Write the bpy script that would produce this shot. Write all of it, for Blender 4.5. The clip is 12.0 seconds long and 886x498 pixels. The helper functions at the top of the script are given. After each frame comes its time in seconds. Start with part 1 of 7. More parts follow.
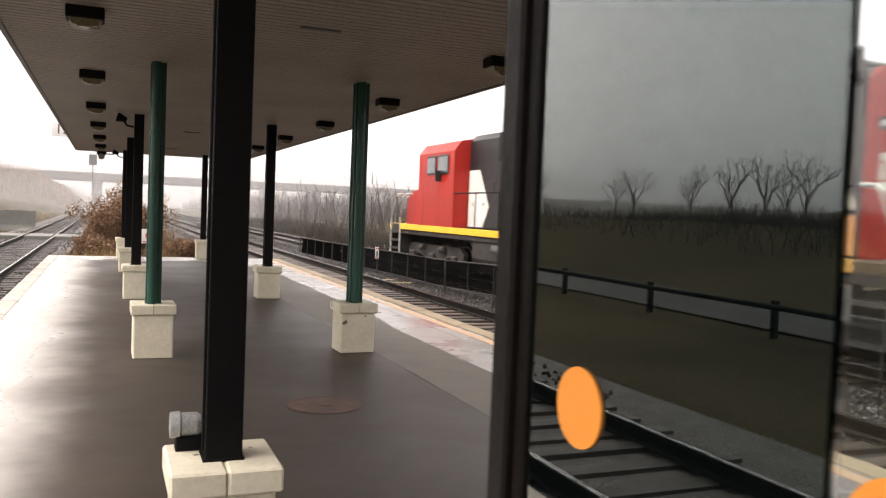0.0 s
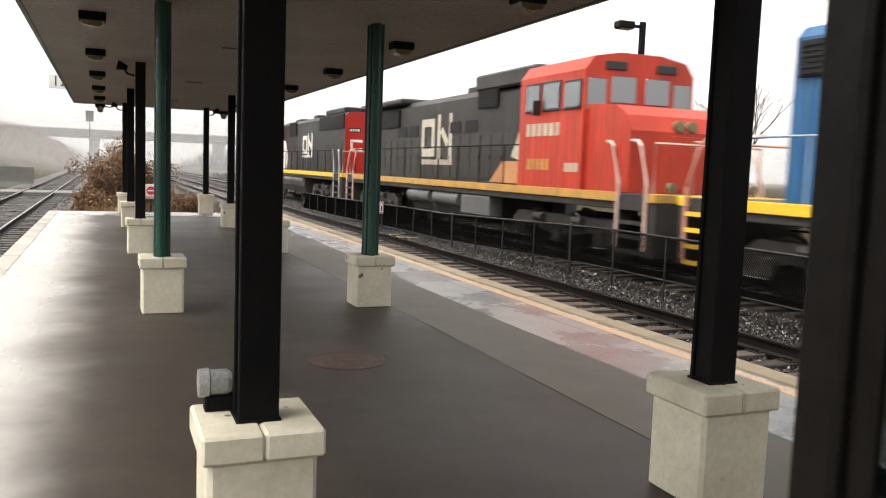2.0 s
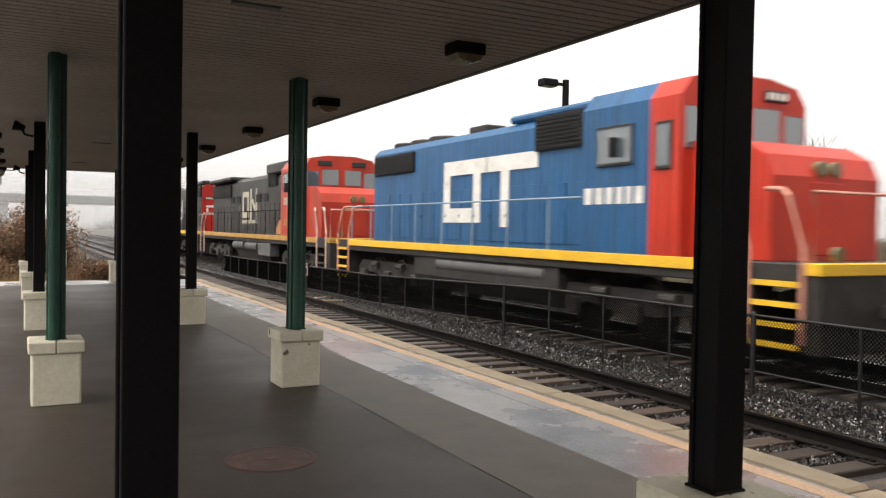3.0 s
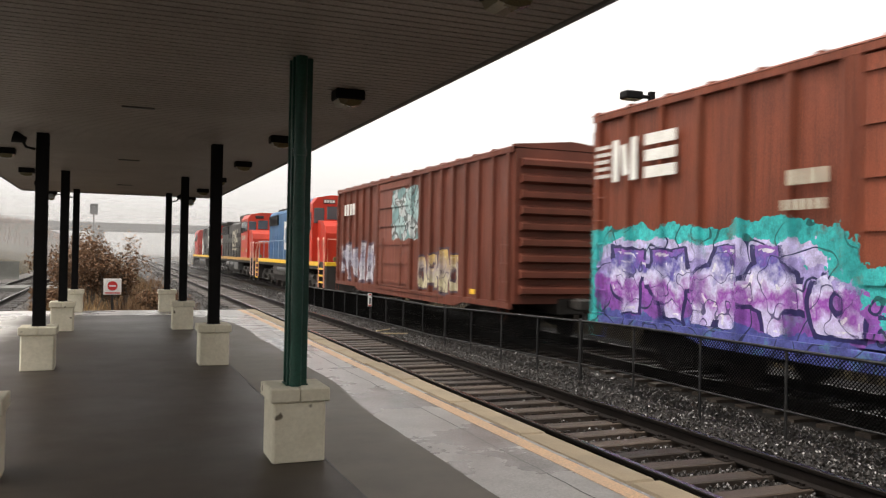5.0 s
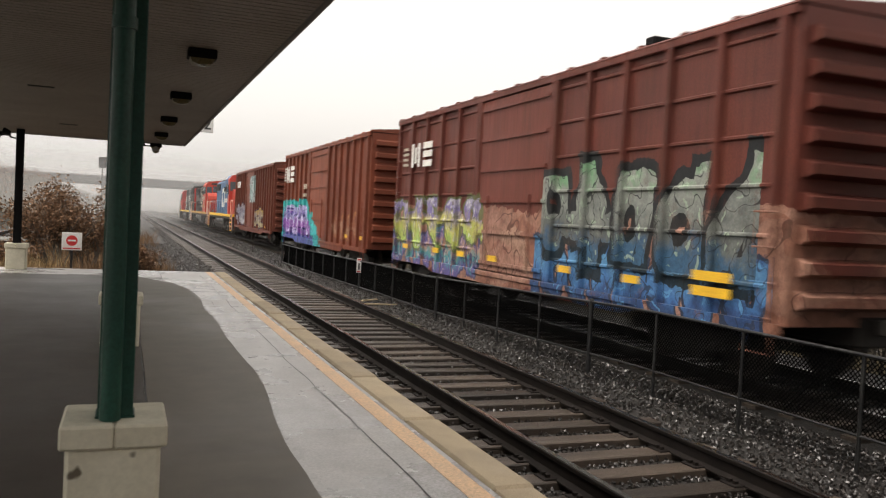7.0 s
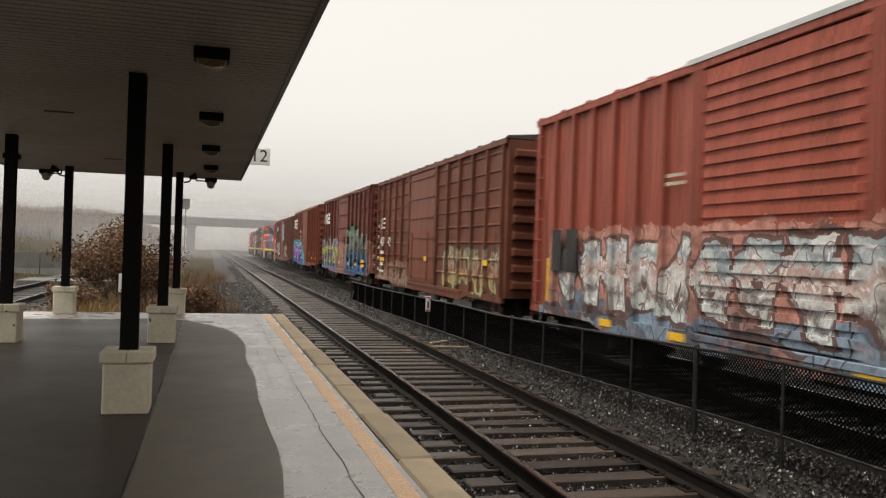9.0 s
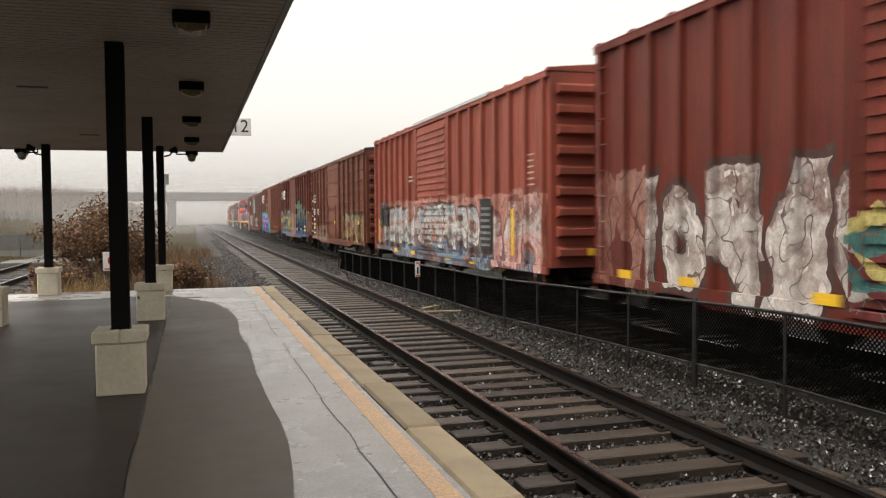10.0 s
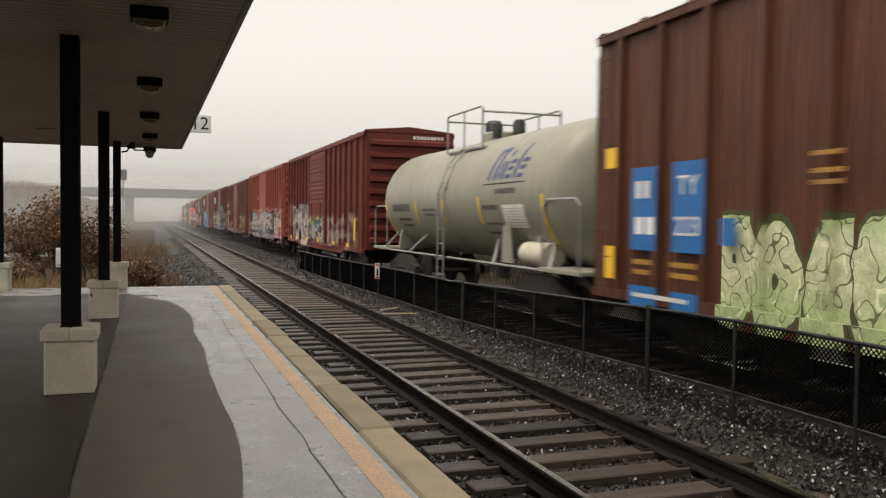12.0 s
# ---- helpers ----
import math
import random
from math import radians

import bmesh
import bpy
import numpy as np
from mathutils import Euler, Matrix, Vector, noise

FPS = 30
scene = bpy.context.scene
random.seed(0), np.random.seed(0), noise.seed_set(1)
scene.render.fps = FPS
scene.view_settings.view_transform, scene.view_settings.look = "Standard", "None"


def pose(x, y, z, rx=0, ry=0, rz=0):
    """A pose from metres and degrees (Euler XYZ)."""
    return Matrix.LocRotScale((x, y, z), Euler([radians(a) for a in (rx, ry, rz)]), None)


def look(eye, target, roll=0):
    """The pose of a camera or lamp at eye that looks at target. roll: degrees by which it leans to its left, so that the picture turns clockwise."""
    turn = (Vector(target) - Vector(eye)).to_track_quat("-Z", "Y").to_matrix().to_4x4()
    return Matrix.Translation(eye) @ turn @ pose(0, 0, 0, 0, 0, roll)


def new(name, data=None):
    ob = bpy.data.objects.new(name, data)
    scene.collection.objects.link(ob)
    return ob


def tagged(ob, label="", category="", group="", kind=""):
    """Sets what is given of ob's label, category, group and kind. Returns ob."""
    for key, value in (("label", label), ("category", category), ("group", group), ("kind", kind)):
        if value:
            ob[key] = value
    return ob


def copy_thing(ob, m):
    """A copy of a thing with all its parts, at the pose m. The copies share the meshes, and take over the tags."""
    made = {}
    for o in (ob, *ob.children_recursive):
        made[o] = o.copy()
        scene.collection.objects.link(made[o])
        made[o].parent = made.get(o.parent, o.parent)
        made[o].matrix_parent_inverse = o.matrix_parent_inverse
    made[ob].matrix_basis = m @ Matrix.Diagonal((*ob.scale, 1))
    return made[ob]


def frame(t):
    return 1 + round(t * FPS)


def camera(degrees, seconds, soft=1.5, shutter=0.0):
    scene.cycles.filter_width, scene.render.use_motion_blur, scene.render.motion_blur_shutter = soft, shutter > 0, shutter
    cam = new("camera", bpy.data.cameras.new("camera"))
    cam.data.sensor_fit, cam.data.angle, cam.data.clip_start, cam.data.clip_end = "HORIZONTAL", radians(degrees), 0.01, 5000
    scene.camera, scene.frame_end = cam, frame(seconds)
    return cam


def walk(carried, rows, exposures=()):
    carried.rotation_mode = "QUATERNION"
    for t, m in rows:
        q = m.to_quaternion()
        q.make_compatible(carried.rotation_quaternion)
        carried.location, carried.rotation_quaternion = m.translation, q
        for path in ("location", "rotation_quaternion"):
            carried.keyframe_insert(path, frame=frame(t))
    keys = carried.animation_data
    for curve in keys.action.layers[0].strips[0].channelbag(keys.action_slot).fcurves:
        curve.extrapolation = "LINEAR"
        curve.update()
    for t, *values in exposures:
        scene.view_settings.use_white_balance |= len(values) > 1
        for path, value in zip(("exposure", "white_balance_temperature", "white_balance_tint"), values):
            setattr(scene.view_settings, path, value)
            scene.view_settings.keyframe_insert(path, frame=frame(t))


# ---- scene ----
SPEED = 14.3          # the train's speed, m/s, along +y
RAIL = -0.49          # top of the rails; the platform's surface is z = 0
TRAIN_X = 4.45        # middle of the freight track
cam = camera(56.6, 12.0, 1.2, 0.35)
PATH = [
    (0, (-6.633, -8.418, 1.489), (-5.875, -6.569, 1.403), 2.3),
    (0.5, (-6.734, -8.331, 1.477), (-5.97, -6.486, 1.382), 2.6),
    (1, (-6.756, -8.317, 1.482), (-5.977, -6.478, 1.391), 3.1),
    (1.5, (-6.771, -8.294, 1.474), (-6.019, -6.444, 1.365), 2.4),
    (2, (-6.692, -8.043, 1.406), (-5.932, -6.203, 1.214), 2.1),
    (2.5, (-6.609, -7.767, 1.449), (-5.83, -5.928, 1.338), 1.1),
    (3, (-6.506, -7.4, 1.463), (-5.581, -5.627, 1.414), 1.0),
    (5, (-5.396, -5.807, 1.439), (-4.652, -3.951, 1.456), 1.1),
    (5.5, (-5.033, -5.305, 1.421), (-4.204, -3.486, 1.356), -0.5),
    (6, (-4.743, -4.776, 1.419), (-4.023, -2.911, 1.396), -0.0),
    (6.5, (-4.437, -4.246, 1.437), (-3.759, -2.365, 1.436), 0.9),
    (7, (-4.169, -3.74, 1.408), (-3.447, -1.876, 1.34), 3.0),
    (9, (-3.552, -2.236, 1.411), (-3.008, -0.311, 1.418), 1.9),
    (9.5, (-3.55, -2.109, 1.401), (-2.957, -0.201, 1.306), 1.0),
    (10, (-3.61, -2.044, 1.396), (-3.028, -0.133, 1.318), -0.5),
    (10.5, (-3.599, -2.017, 1.415), (-3.044, -0.097, 1.343), 0.7),
    (11, (-3.596, -2.036, 1.412), (-2.994, -0.131, 1.342), 0.3),
    (11.5, (-3.581, -2.074, 1.42), (-2.941, -0.181, 1.338), 0.4),
    (12, (-3.584, -2.083, 1.404), (-2.913, -0.2, 1.332), 0.7),
]
EXPOSURES = [(0, 2.15, 7150, 18), (0.5, 2.08, 6950, 14), (1.5, 1.95, 6900, 12), (2, 2.0, 6850, 11), (2.5, 1.8, 6900, 12), (3, 1.72, 6900, 12), (5, 1.6, 7000, 12), (6, 1.6, 7000, 12), (7, 1.44, 7100, 12),
             (9, 1.2, 7150, 11), (9.5, 1.24, 7150, 12), (10, 1.44, 7150, 11), (11, 1.36, 7150, 11), (11.5, 1.06, 7150, 9), (12, 1.18, 7150, 11)]
walk(cam, [(t, look(eye, target, roll)) for t, eye, target, roll in PATH], EXPOSURES)

# ---- light: a foggy, overcast day ----
world = bpy.data.worlds.new("overcast")
scene.world = world
world.use_nodes = True
wn = world.node_tree
wbg = wn.nodes["Background"]
sky = wn.nodes.new("ShaderNodeTexSky")
sky.sky_type, sky.sun_disc = "NISHITA", False
sky.sun_elevation, sky.sun_rotation = radians(66), radians(262)
sky.air_density, sky.dust_density, sky.ozone_density = 1.0, 6.0, 1.0
grey = wn.nodes.new("ShaderNodeHueSaturation")
grey.inputs["Saturation"].default_value = 0.06
wn.links.new(sky.outputs[0], grey.inputs["Color"])
cloud = wn.nodes.new("ShaderNodeMix")      # an even cloud deck thins the clear sky's gradient
cloud.data_type = "RGBA"
cloud.inputs[0].default_value = 0.55
cloud.inputs[7].default_value = (3.45, 3.5, 3.54, 1)
wn.links.new(grey.outputs[0], cloud.inputs[6])
wn.links.new(cloud.outputs[2], wbg.inputs[0])
wbg.inputs[1].default_value = 0.12
sun = new("sun", bpy.data.lights.new("sun", "SUN"))
sun.data.energy, sun.data.angle, sun.data.color = 0.8, radians(30), (1.0, 0.97, 0.92)
sun.matrix_world = look((-18, -2.5, 40), (0, 0, 0))


# ---- mesh helpers ----
class Build:
    """Gathers vertices and faces of one mesh."""

    def __init__(self):
        self.v, self.f = [], []

    def add(self, verts, faces):
        n = len(self.v)
        self.v += [tuple(p) for p in verts]
        self.f += [tuple(i + n for i in f) for f in faces]
        return self

    def box(self, x0, x1, y0, y1, z0, z1, c=0.0):
        """A box with edges chamfered by c."""
        if c <= 0:
            return self.add([(x, y, z) for z in (z0, z1) for y in (y0, y1) for x in (x0, x1)],
                            [(0, 2, 3, 1), (4, 5, 7, 6), (0, 1, 5, 4), (2, 6, 7, 3), (0, 4, 6, 2), (1, 3, 7, 5)])
        bm = bmesh.new()
        Bm = Build().box(x0, x1, y0, y1, z0, z1)
        vs = [bm.verts.new(p) for p in Bm.v]
        for f in Bm.f:
            bm.faces.new([vs[i] for i in f])
        bmesh.ops.bevel(bm, geom=bm.edges[:], offset=c, segments=1, affect="EDGES")
        bm.verts.index_update()
        self.add([v.co for v in bm.verts], [[v.index for v in f.verts] for f in bm.faces])
        bm.free()
        return self

    def tube(self, pts, r, n=8, r1=None):
        """A round bar along points, radius r to r1."""
        pts = [Vector(p) for p in pts]
        r1 = r if r1 is None else r1
        rings = []
        for i, p in enumerate(pts):
            d = (pts[min(i + 1, len(pts) - 1)] - pts[max(i - 1, 0)]).normalized()
            a = d.cross(Vector((0, 0, 1)) if abs(d.z) < 0.9 else Vector((1, 0, 0))).normalized()
            b = d.cross(a)
            rr = r + (r1 - r) * i / (len(pts) - 1)
            rings.append([p + (a * math.cos(k * math.tau / n) + b * math.sin(k * math.tau / n)) * rr for k in range(n)])
        faces = [(i * n + k, i * n + (k + 1) % n, (i + 1) * n + (k + 1) % n, (i + 1) * n + k)
                 for i in range(len(pts) - 1) for k in range(n)]
        faces += [tuple(range(n - 1, -1, -1)), tuple(range((len(pts) - 1) * n, len(pts) * n))]
        return self.add([p for ring in rings for p in ring], faces)

    def prism(self, poly, axis, a, b):
        """A polygon (two coordinates, the other two axes in order) pushed along an axis from a to b."""
        n = len(poly)
        put = {"x": lambda p, t: (t, p[0], p[1]), "y": lambda p, t: (p[0], t, p[1]), "z": lambda p, t: (p[0], p[1], t)}[axis]
        return self.add([put(p, t) for t in (a, b) for p in poly],
                        [tuple(range(n - 1, -1, -1)), tuple(range(n, 2 * n))] +
                        [(i, (i + 1) % n, n + (i + 1) % n, n + i) for i in range(n)])

    def lathe(self, prof, n, axis="y", centre=(0, 0, 0)):
        """A profile of (radius, along) turned about an axis."""
        cx, cy, cz = centre
        vs = []
        for r, t in prof:
            for k in range(n):
                a, b = r * math.cos(k * math.tau / n), r * math.sin(k * math.tau / n)
                vs.append((cx + a, cy + t, cz + b) if axis == "y" else (cx + t, cy + a, cz + b) if axis == "x" else (cx + a, cy + b, cz + t))
        m = len(prof)
        fs = [(i * n + k, i * n + (k + 1) % n, (i + 1) * n + (k + 1) % n, (i + 1) * n + k) for i in range(m - 1) for k in range(n)]
        fs += [tuple(range(n - 1, -1, -1)), tuple(range((m - 1) * n, m * n))]
        return self.add(vs, fs)

    def mesh(self, name, mat=None, smooth=None):
        me = bpy.data.meshes.new(name)
        me.from_pydata(self.v, [], self.f)
        bm = bmesh.new()
        bm.from_mesh(me)
        bmesh.ops.recalc_face_normals(bm, faces=bm.faces[:])
        bm.to_mesh(me)
        bm.free()
        if smooth:
            me.shade_smooth()
            me.set_sharp_from_angle(angle=radians(smooth))
        if mat:
            me.materials.append(mat)
        return me


def part(name, b, mat, parent=None, label="", smooth=None, at=None):
    """Links a Build (or a finished mesh) as one mesh object under a thing or part."""
    me = b if isinstance(b, bpy.types.Mesh) else b.mesh(name, mat, smooth)
    ob = new(name, me)
    if parent:
        ob.parent = parent
    if at:
        ob.matrix_basis = at
    return tagged(ob, label)


def thing(name, label, category, group="", kind="", at=None):
    ob = new(name)
    ob.empty_display_size = 0.2
    if at:
        ob.matrix_basis = at
    return tagged(ob, label, category, group, kind)


def words(text, size, mat, parent, m, name="lettering", thick=0.002):
    """Lettering in the built-in font, as a mesh, centred on m."""
    cu = bpy.data.curves.new(name, "FONT")
    cu.body, cu.size, cu.extrude, cu.align_x, cu.align_y = text, size, thick, "CENTER", "CENTER"
    tmp = new(name, cu)
    me = bpy.data.meshes.new_from_object(tmp.evaluated_get(bpy.context.evaluated_depsgraph_get()))
    bpy.data.objects.remove(tmp)
    me.materials.clear()
    me.materials.append(mat)
    return part(name, me, mat, parent, at=m)


# ---- materials ----
def tree_of(name):
    m = bpy.data.materials.new(name)
    m.use_nodes = True
    return m, m.node_tree, m.node_tree.nodes["Principled BSDF"]


def node(nt, kind, **kw):
    n = nt.nodes.new(kind)
    for k, v in kw.items():
        if k in n.inputs:
            n.inputs[k].default_value = v
    return n


def maths(nt, op, a, b=None):
    n = nt.nodes.new("ShaderNodeMath")
    n.operation = op
    for i, v in enumerate((a, b)):
        if v is None:
            continue
        if isinstance(v, (int, float)):
            n.inputs[i].default_value = v
        else:
            nt.links.new(v, n.inputs[i])
    return n.outputs[0]


def blend(nt, fac, a, b, mode="MIX"):
    n = nt.nodes.new("ShaderNodeMix")
    n.data_type, n.blend_type = "RGBA", mode
    for i, v in ((0, fac), (6, a), (7, b)):
        if isinstance(v, (int, float)):
            n.inputs[i].default_value = v
        elif isinstance(v, tuple):
            n.inputs[i].default_value = (*v, 1)
        else:
            nt.links.new(v, n.inputs[i])
    return n.outputs[2]


def ramp(nt, fac, stops, const=False):
    n = nt.nodes.new("ShaderNodeValToRGB")
    r = n.color_ramp
    if const:
        r.interpolation = "CONSTANT"
    while len(r.elements) < len(stops):
        r.elements.new(0.5)
    for e, (p, c) in zip(r.elements, stops):
        e.position, e.color = p, (*c, 1) if isinstance(c, tuple) else (c, c, c, 1)
    nt.links.new(fac, n.inputs[0])
    return n.outputs[0]


def coords(nt, scale=(1, 1, 1), ref=None):
    tc = nt.nodes.new("ShaderNodeTexCoord")
    tc.object = ref
    mp = nt.nodes.new("ShaderNodeMapping")
    mp.inputs["Scale"].default_value = scale
    nt.links.new(tc.outputs["Object"], mp.inputs[0])
    return mp.outputs[0]


def noisy(nt, vec, scale, detail=4, rough=0.6):
    n = node(nt, "ShaderNodeTexNoise", Scale=scale, Detail=detail, Roughness=rough)
    nt.links.new(vec, n.inputs["Vector"])
    return n.outputs[0]


def surface(name, col, col2, rough=(0.6, 0.85), metal=0.0, big=1.2, fine=60, bump=0.25, dist=0.004, stretch=(1, 1, 1),
            vary=0.0, island=0.0, spec=0.5, speck=None, grain=1.0):
    """Two-scale surface: broad stains from col to col2, fine grain, relief."""
    m, nt, p = tree_of(name)
    vec = coords(nt, stretch)
    if vary or island:
        info = nt.nodes.new("ShaderNodeObjectInfo" if vary else "ShaderNodeNewGeometry")
        rnd = info.outputs["Random" if vary else "Random Per Island"]
        off = nt.nodes.new("ShaderNodeVectorMath")
        off.operation = "ADD"
        sc = maths(nt, "MULTIPLY", rnd, 37.0)
        nt.links.new(vec, off.inputs[0])
        nt.links.new(sc, off.inputs[1])
        vec = off.outputs[0]
    a = noisy(nt, vec, big, 5)
    b = noisy(nt, vec, fine, 3)
    f = ramp(nt, a, [(0.35, 0.0), (0.68, 1.0)])
    c = blend(nt, f, col, col2)
    g = ramp(nt, b, [(0.3, 1 - 0.28 * grain), (0.7, 1 + 0.18 * grain)])
    c = blend(nt, 1.0, c, g, "MULTIPLY")
    if vary or island:
        k = maths(nt, "ADD", maths(nt, "MULTIPLY", rnd, 2 * (vary or island)), 1 - (vary or island))
        c = blend(nt, 1.0, c, k, "MULTIPLY")
    if speck:
        s = ramp(nt, noisy(nt, vec, speck[1], 2, 0.5), [(speck[2], 0.0), (speck[2] + 0.04, 1.0)])
        c = blend(nt, s, c, speck[0])
    nt.links.new(c, p.inputs["Base Color"])
    r = nt.nodes.new("ShaderNodeMapRange")
    r.inputs[3].default_value, r.inputs[4].default_value = rough
    nt.links.new(a, r.inputs[0])
    nt.links.new(r.outputs[0], p.inputs["Roughness"])
    p.inputs["Metallic"].default_value = metal
    p.inputs["Specular IOR Level"].default_value = spec
    if bump:
        bp = node(nt, "ShaderNodeBump", Strength=bump, Distance=dist)
        nt.links.new(b, bp.inputs["Height"])
        nt.links.new(bp.outputs[0], p.inputs["Normal"])
    return m


def wet_floor(name, col, col2, wet, dry_rough=0.75, wet_rough=0.16, patch=0.5, fine=90, vary=0.0, drip=None, spec=0.5):
    """Paving that is damp in places: darker and glossy where the water lies. wet: 0 to 1, how much of it."""
    m, nt, p = tree_of(name)
    vec = coords(nt)
    a = noisy(nt, vec, patch, 6, 0.62)
    b = noisy(nt, vec, fine, 3)
    d = noisy(nt, vec, 3.0, 5)
    lo = 0.72 - 0.5 * wet
    f = ramp(nt, a, [(lo - 0.06, 0.0), (lo + 0.24, 1.0)])
    c = blend(nt, ramp(nt, d, [(0.3, 0.0), (0.7, 1.0)]), col, col2)
    c = blend(nt, 1.0, c, ramp(nt, b, [(0.3, 0.75), (0.7, 1.15)]), "MULTIPLY")
    if vary:
        info = nt.nodes.new("ShaderNodeObjectInfo")
        c = blend(nt, 1.0, c, maths(nt, "ADD", maths(nt, "MULTIPLY", info.outputs["Random"], 2 * vary), 1 - vary), "MULTIPLY")
    c = blend(nt, f, c, blend(nt, 1.0, c, (0.72, 0.72, 0.74), "MULTIPLY"))
    nt.links.new(c, p.inputs["Base Color"])
    r = nt.nodes.new("ShaderNodeMapRange")
    r.inputs[3].default_value, r.inputs[4].default_value = dry_rough, wet_rough
    nt.links.new(f, r.inputs[0])
    nt.links.new(r.outputs[0], p.inputs["Roughness"])
    p.inputs["Specular IOR Level"].default_value = spec
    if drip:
        # soaked and glossy past the roof's drip line; sky sheen mixed into the colour
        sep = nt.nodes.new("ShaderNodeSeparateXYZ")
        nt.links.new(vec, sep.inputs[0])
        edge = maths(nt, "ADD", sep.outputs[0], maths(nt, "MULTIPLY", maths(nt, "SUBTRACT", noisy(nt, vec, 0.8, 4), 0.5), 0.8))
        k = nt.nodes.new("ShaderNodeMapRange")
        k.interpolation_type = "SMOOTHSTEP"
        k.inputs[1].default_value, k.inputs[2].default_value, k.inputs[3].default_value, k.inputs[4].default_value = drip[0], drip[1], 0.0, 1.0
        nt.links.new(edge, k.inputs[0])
        # pale grey painted in for the sky's sheen on the wet
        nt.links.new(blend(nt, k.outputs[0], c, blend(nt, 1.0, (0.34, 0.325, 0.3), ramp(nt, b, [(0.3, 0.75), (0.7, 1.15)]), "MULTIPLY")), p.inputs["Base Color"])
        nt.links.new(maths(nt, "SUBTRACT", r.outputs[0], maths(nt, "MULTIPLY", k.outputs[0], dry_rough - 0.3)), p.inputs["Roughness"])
    bp = node(nt, "ShaderNodeBump", Strength=0.12, Distance=0.004)
    nt.links.new(b, bp.inputs["Height"])
    nt.links.new(bp.outputs[0], p.inputs["Normal"])
    return m


def plain(name, col, rough=0.5, metal=0.0):
    """Small things of one colour, with a little grain."""
    return surface(name, col, tuple(0.82 * v for v in col), (max(rough - 0.1, 0.05), min(rough + 0.12, 1)), metal, 3.0, 80, 0.08, 0.002)


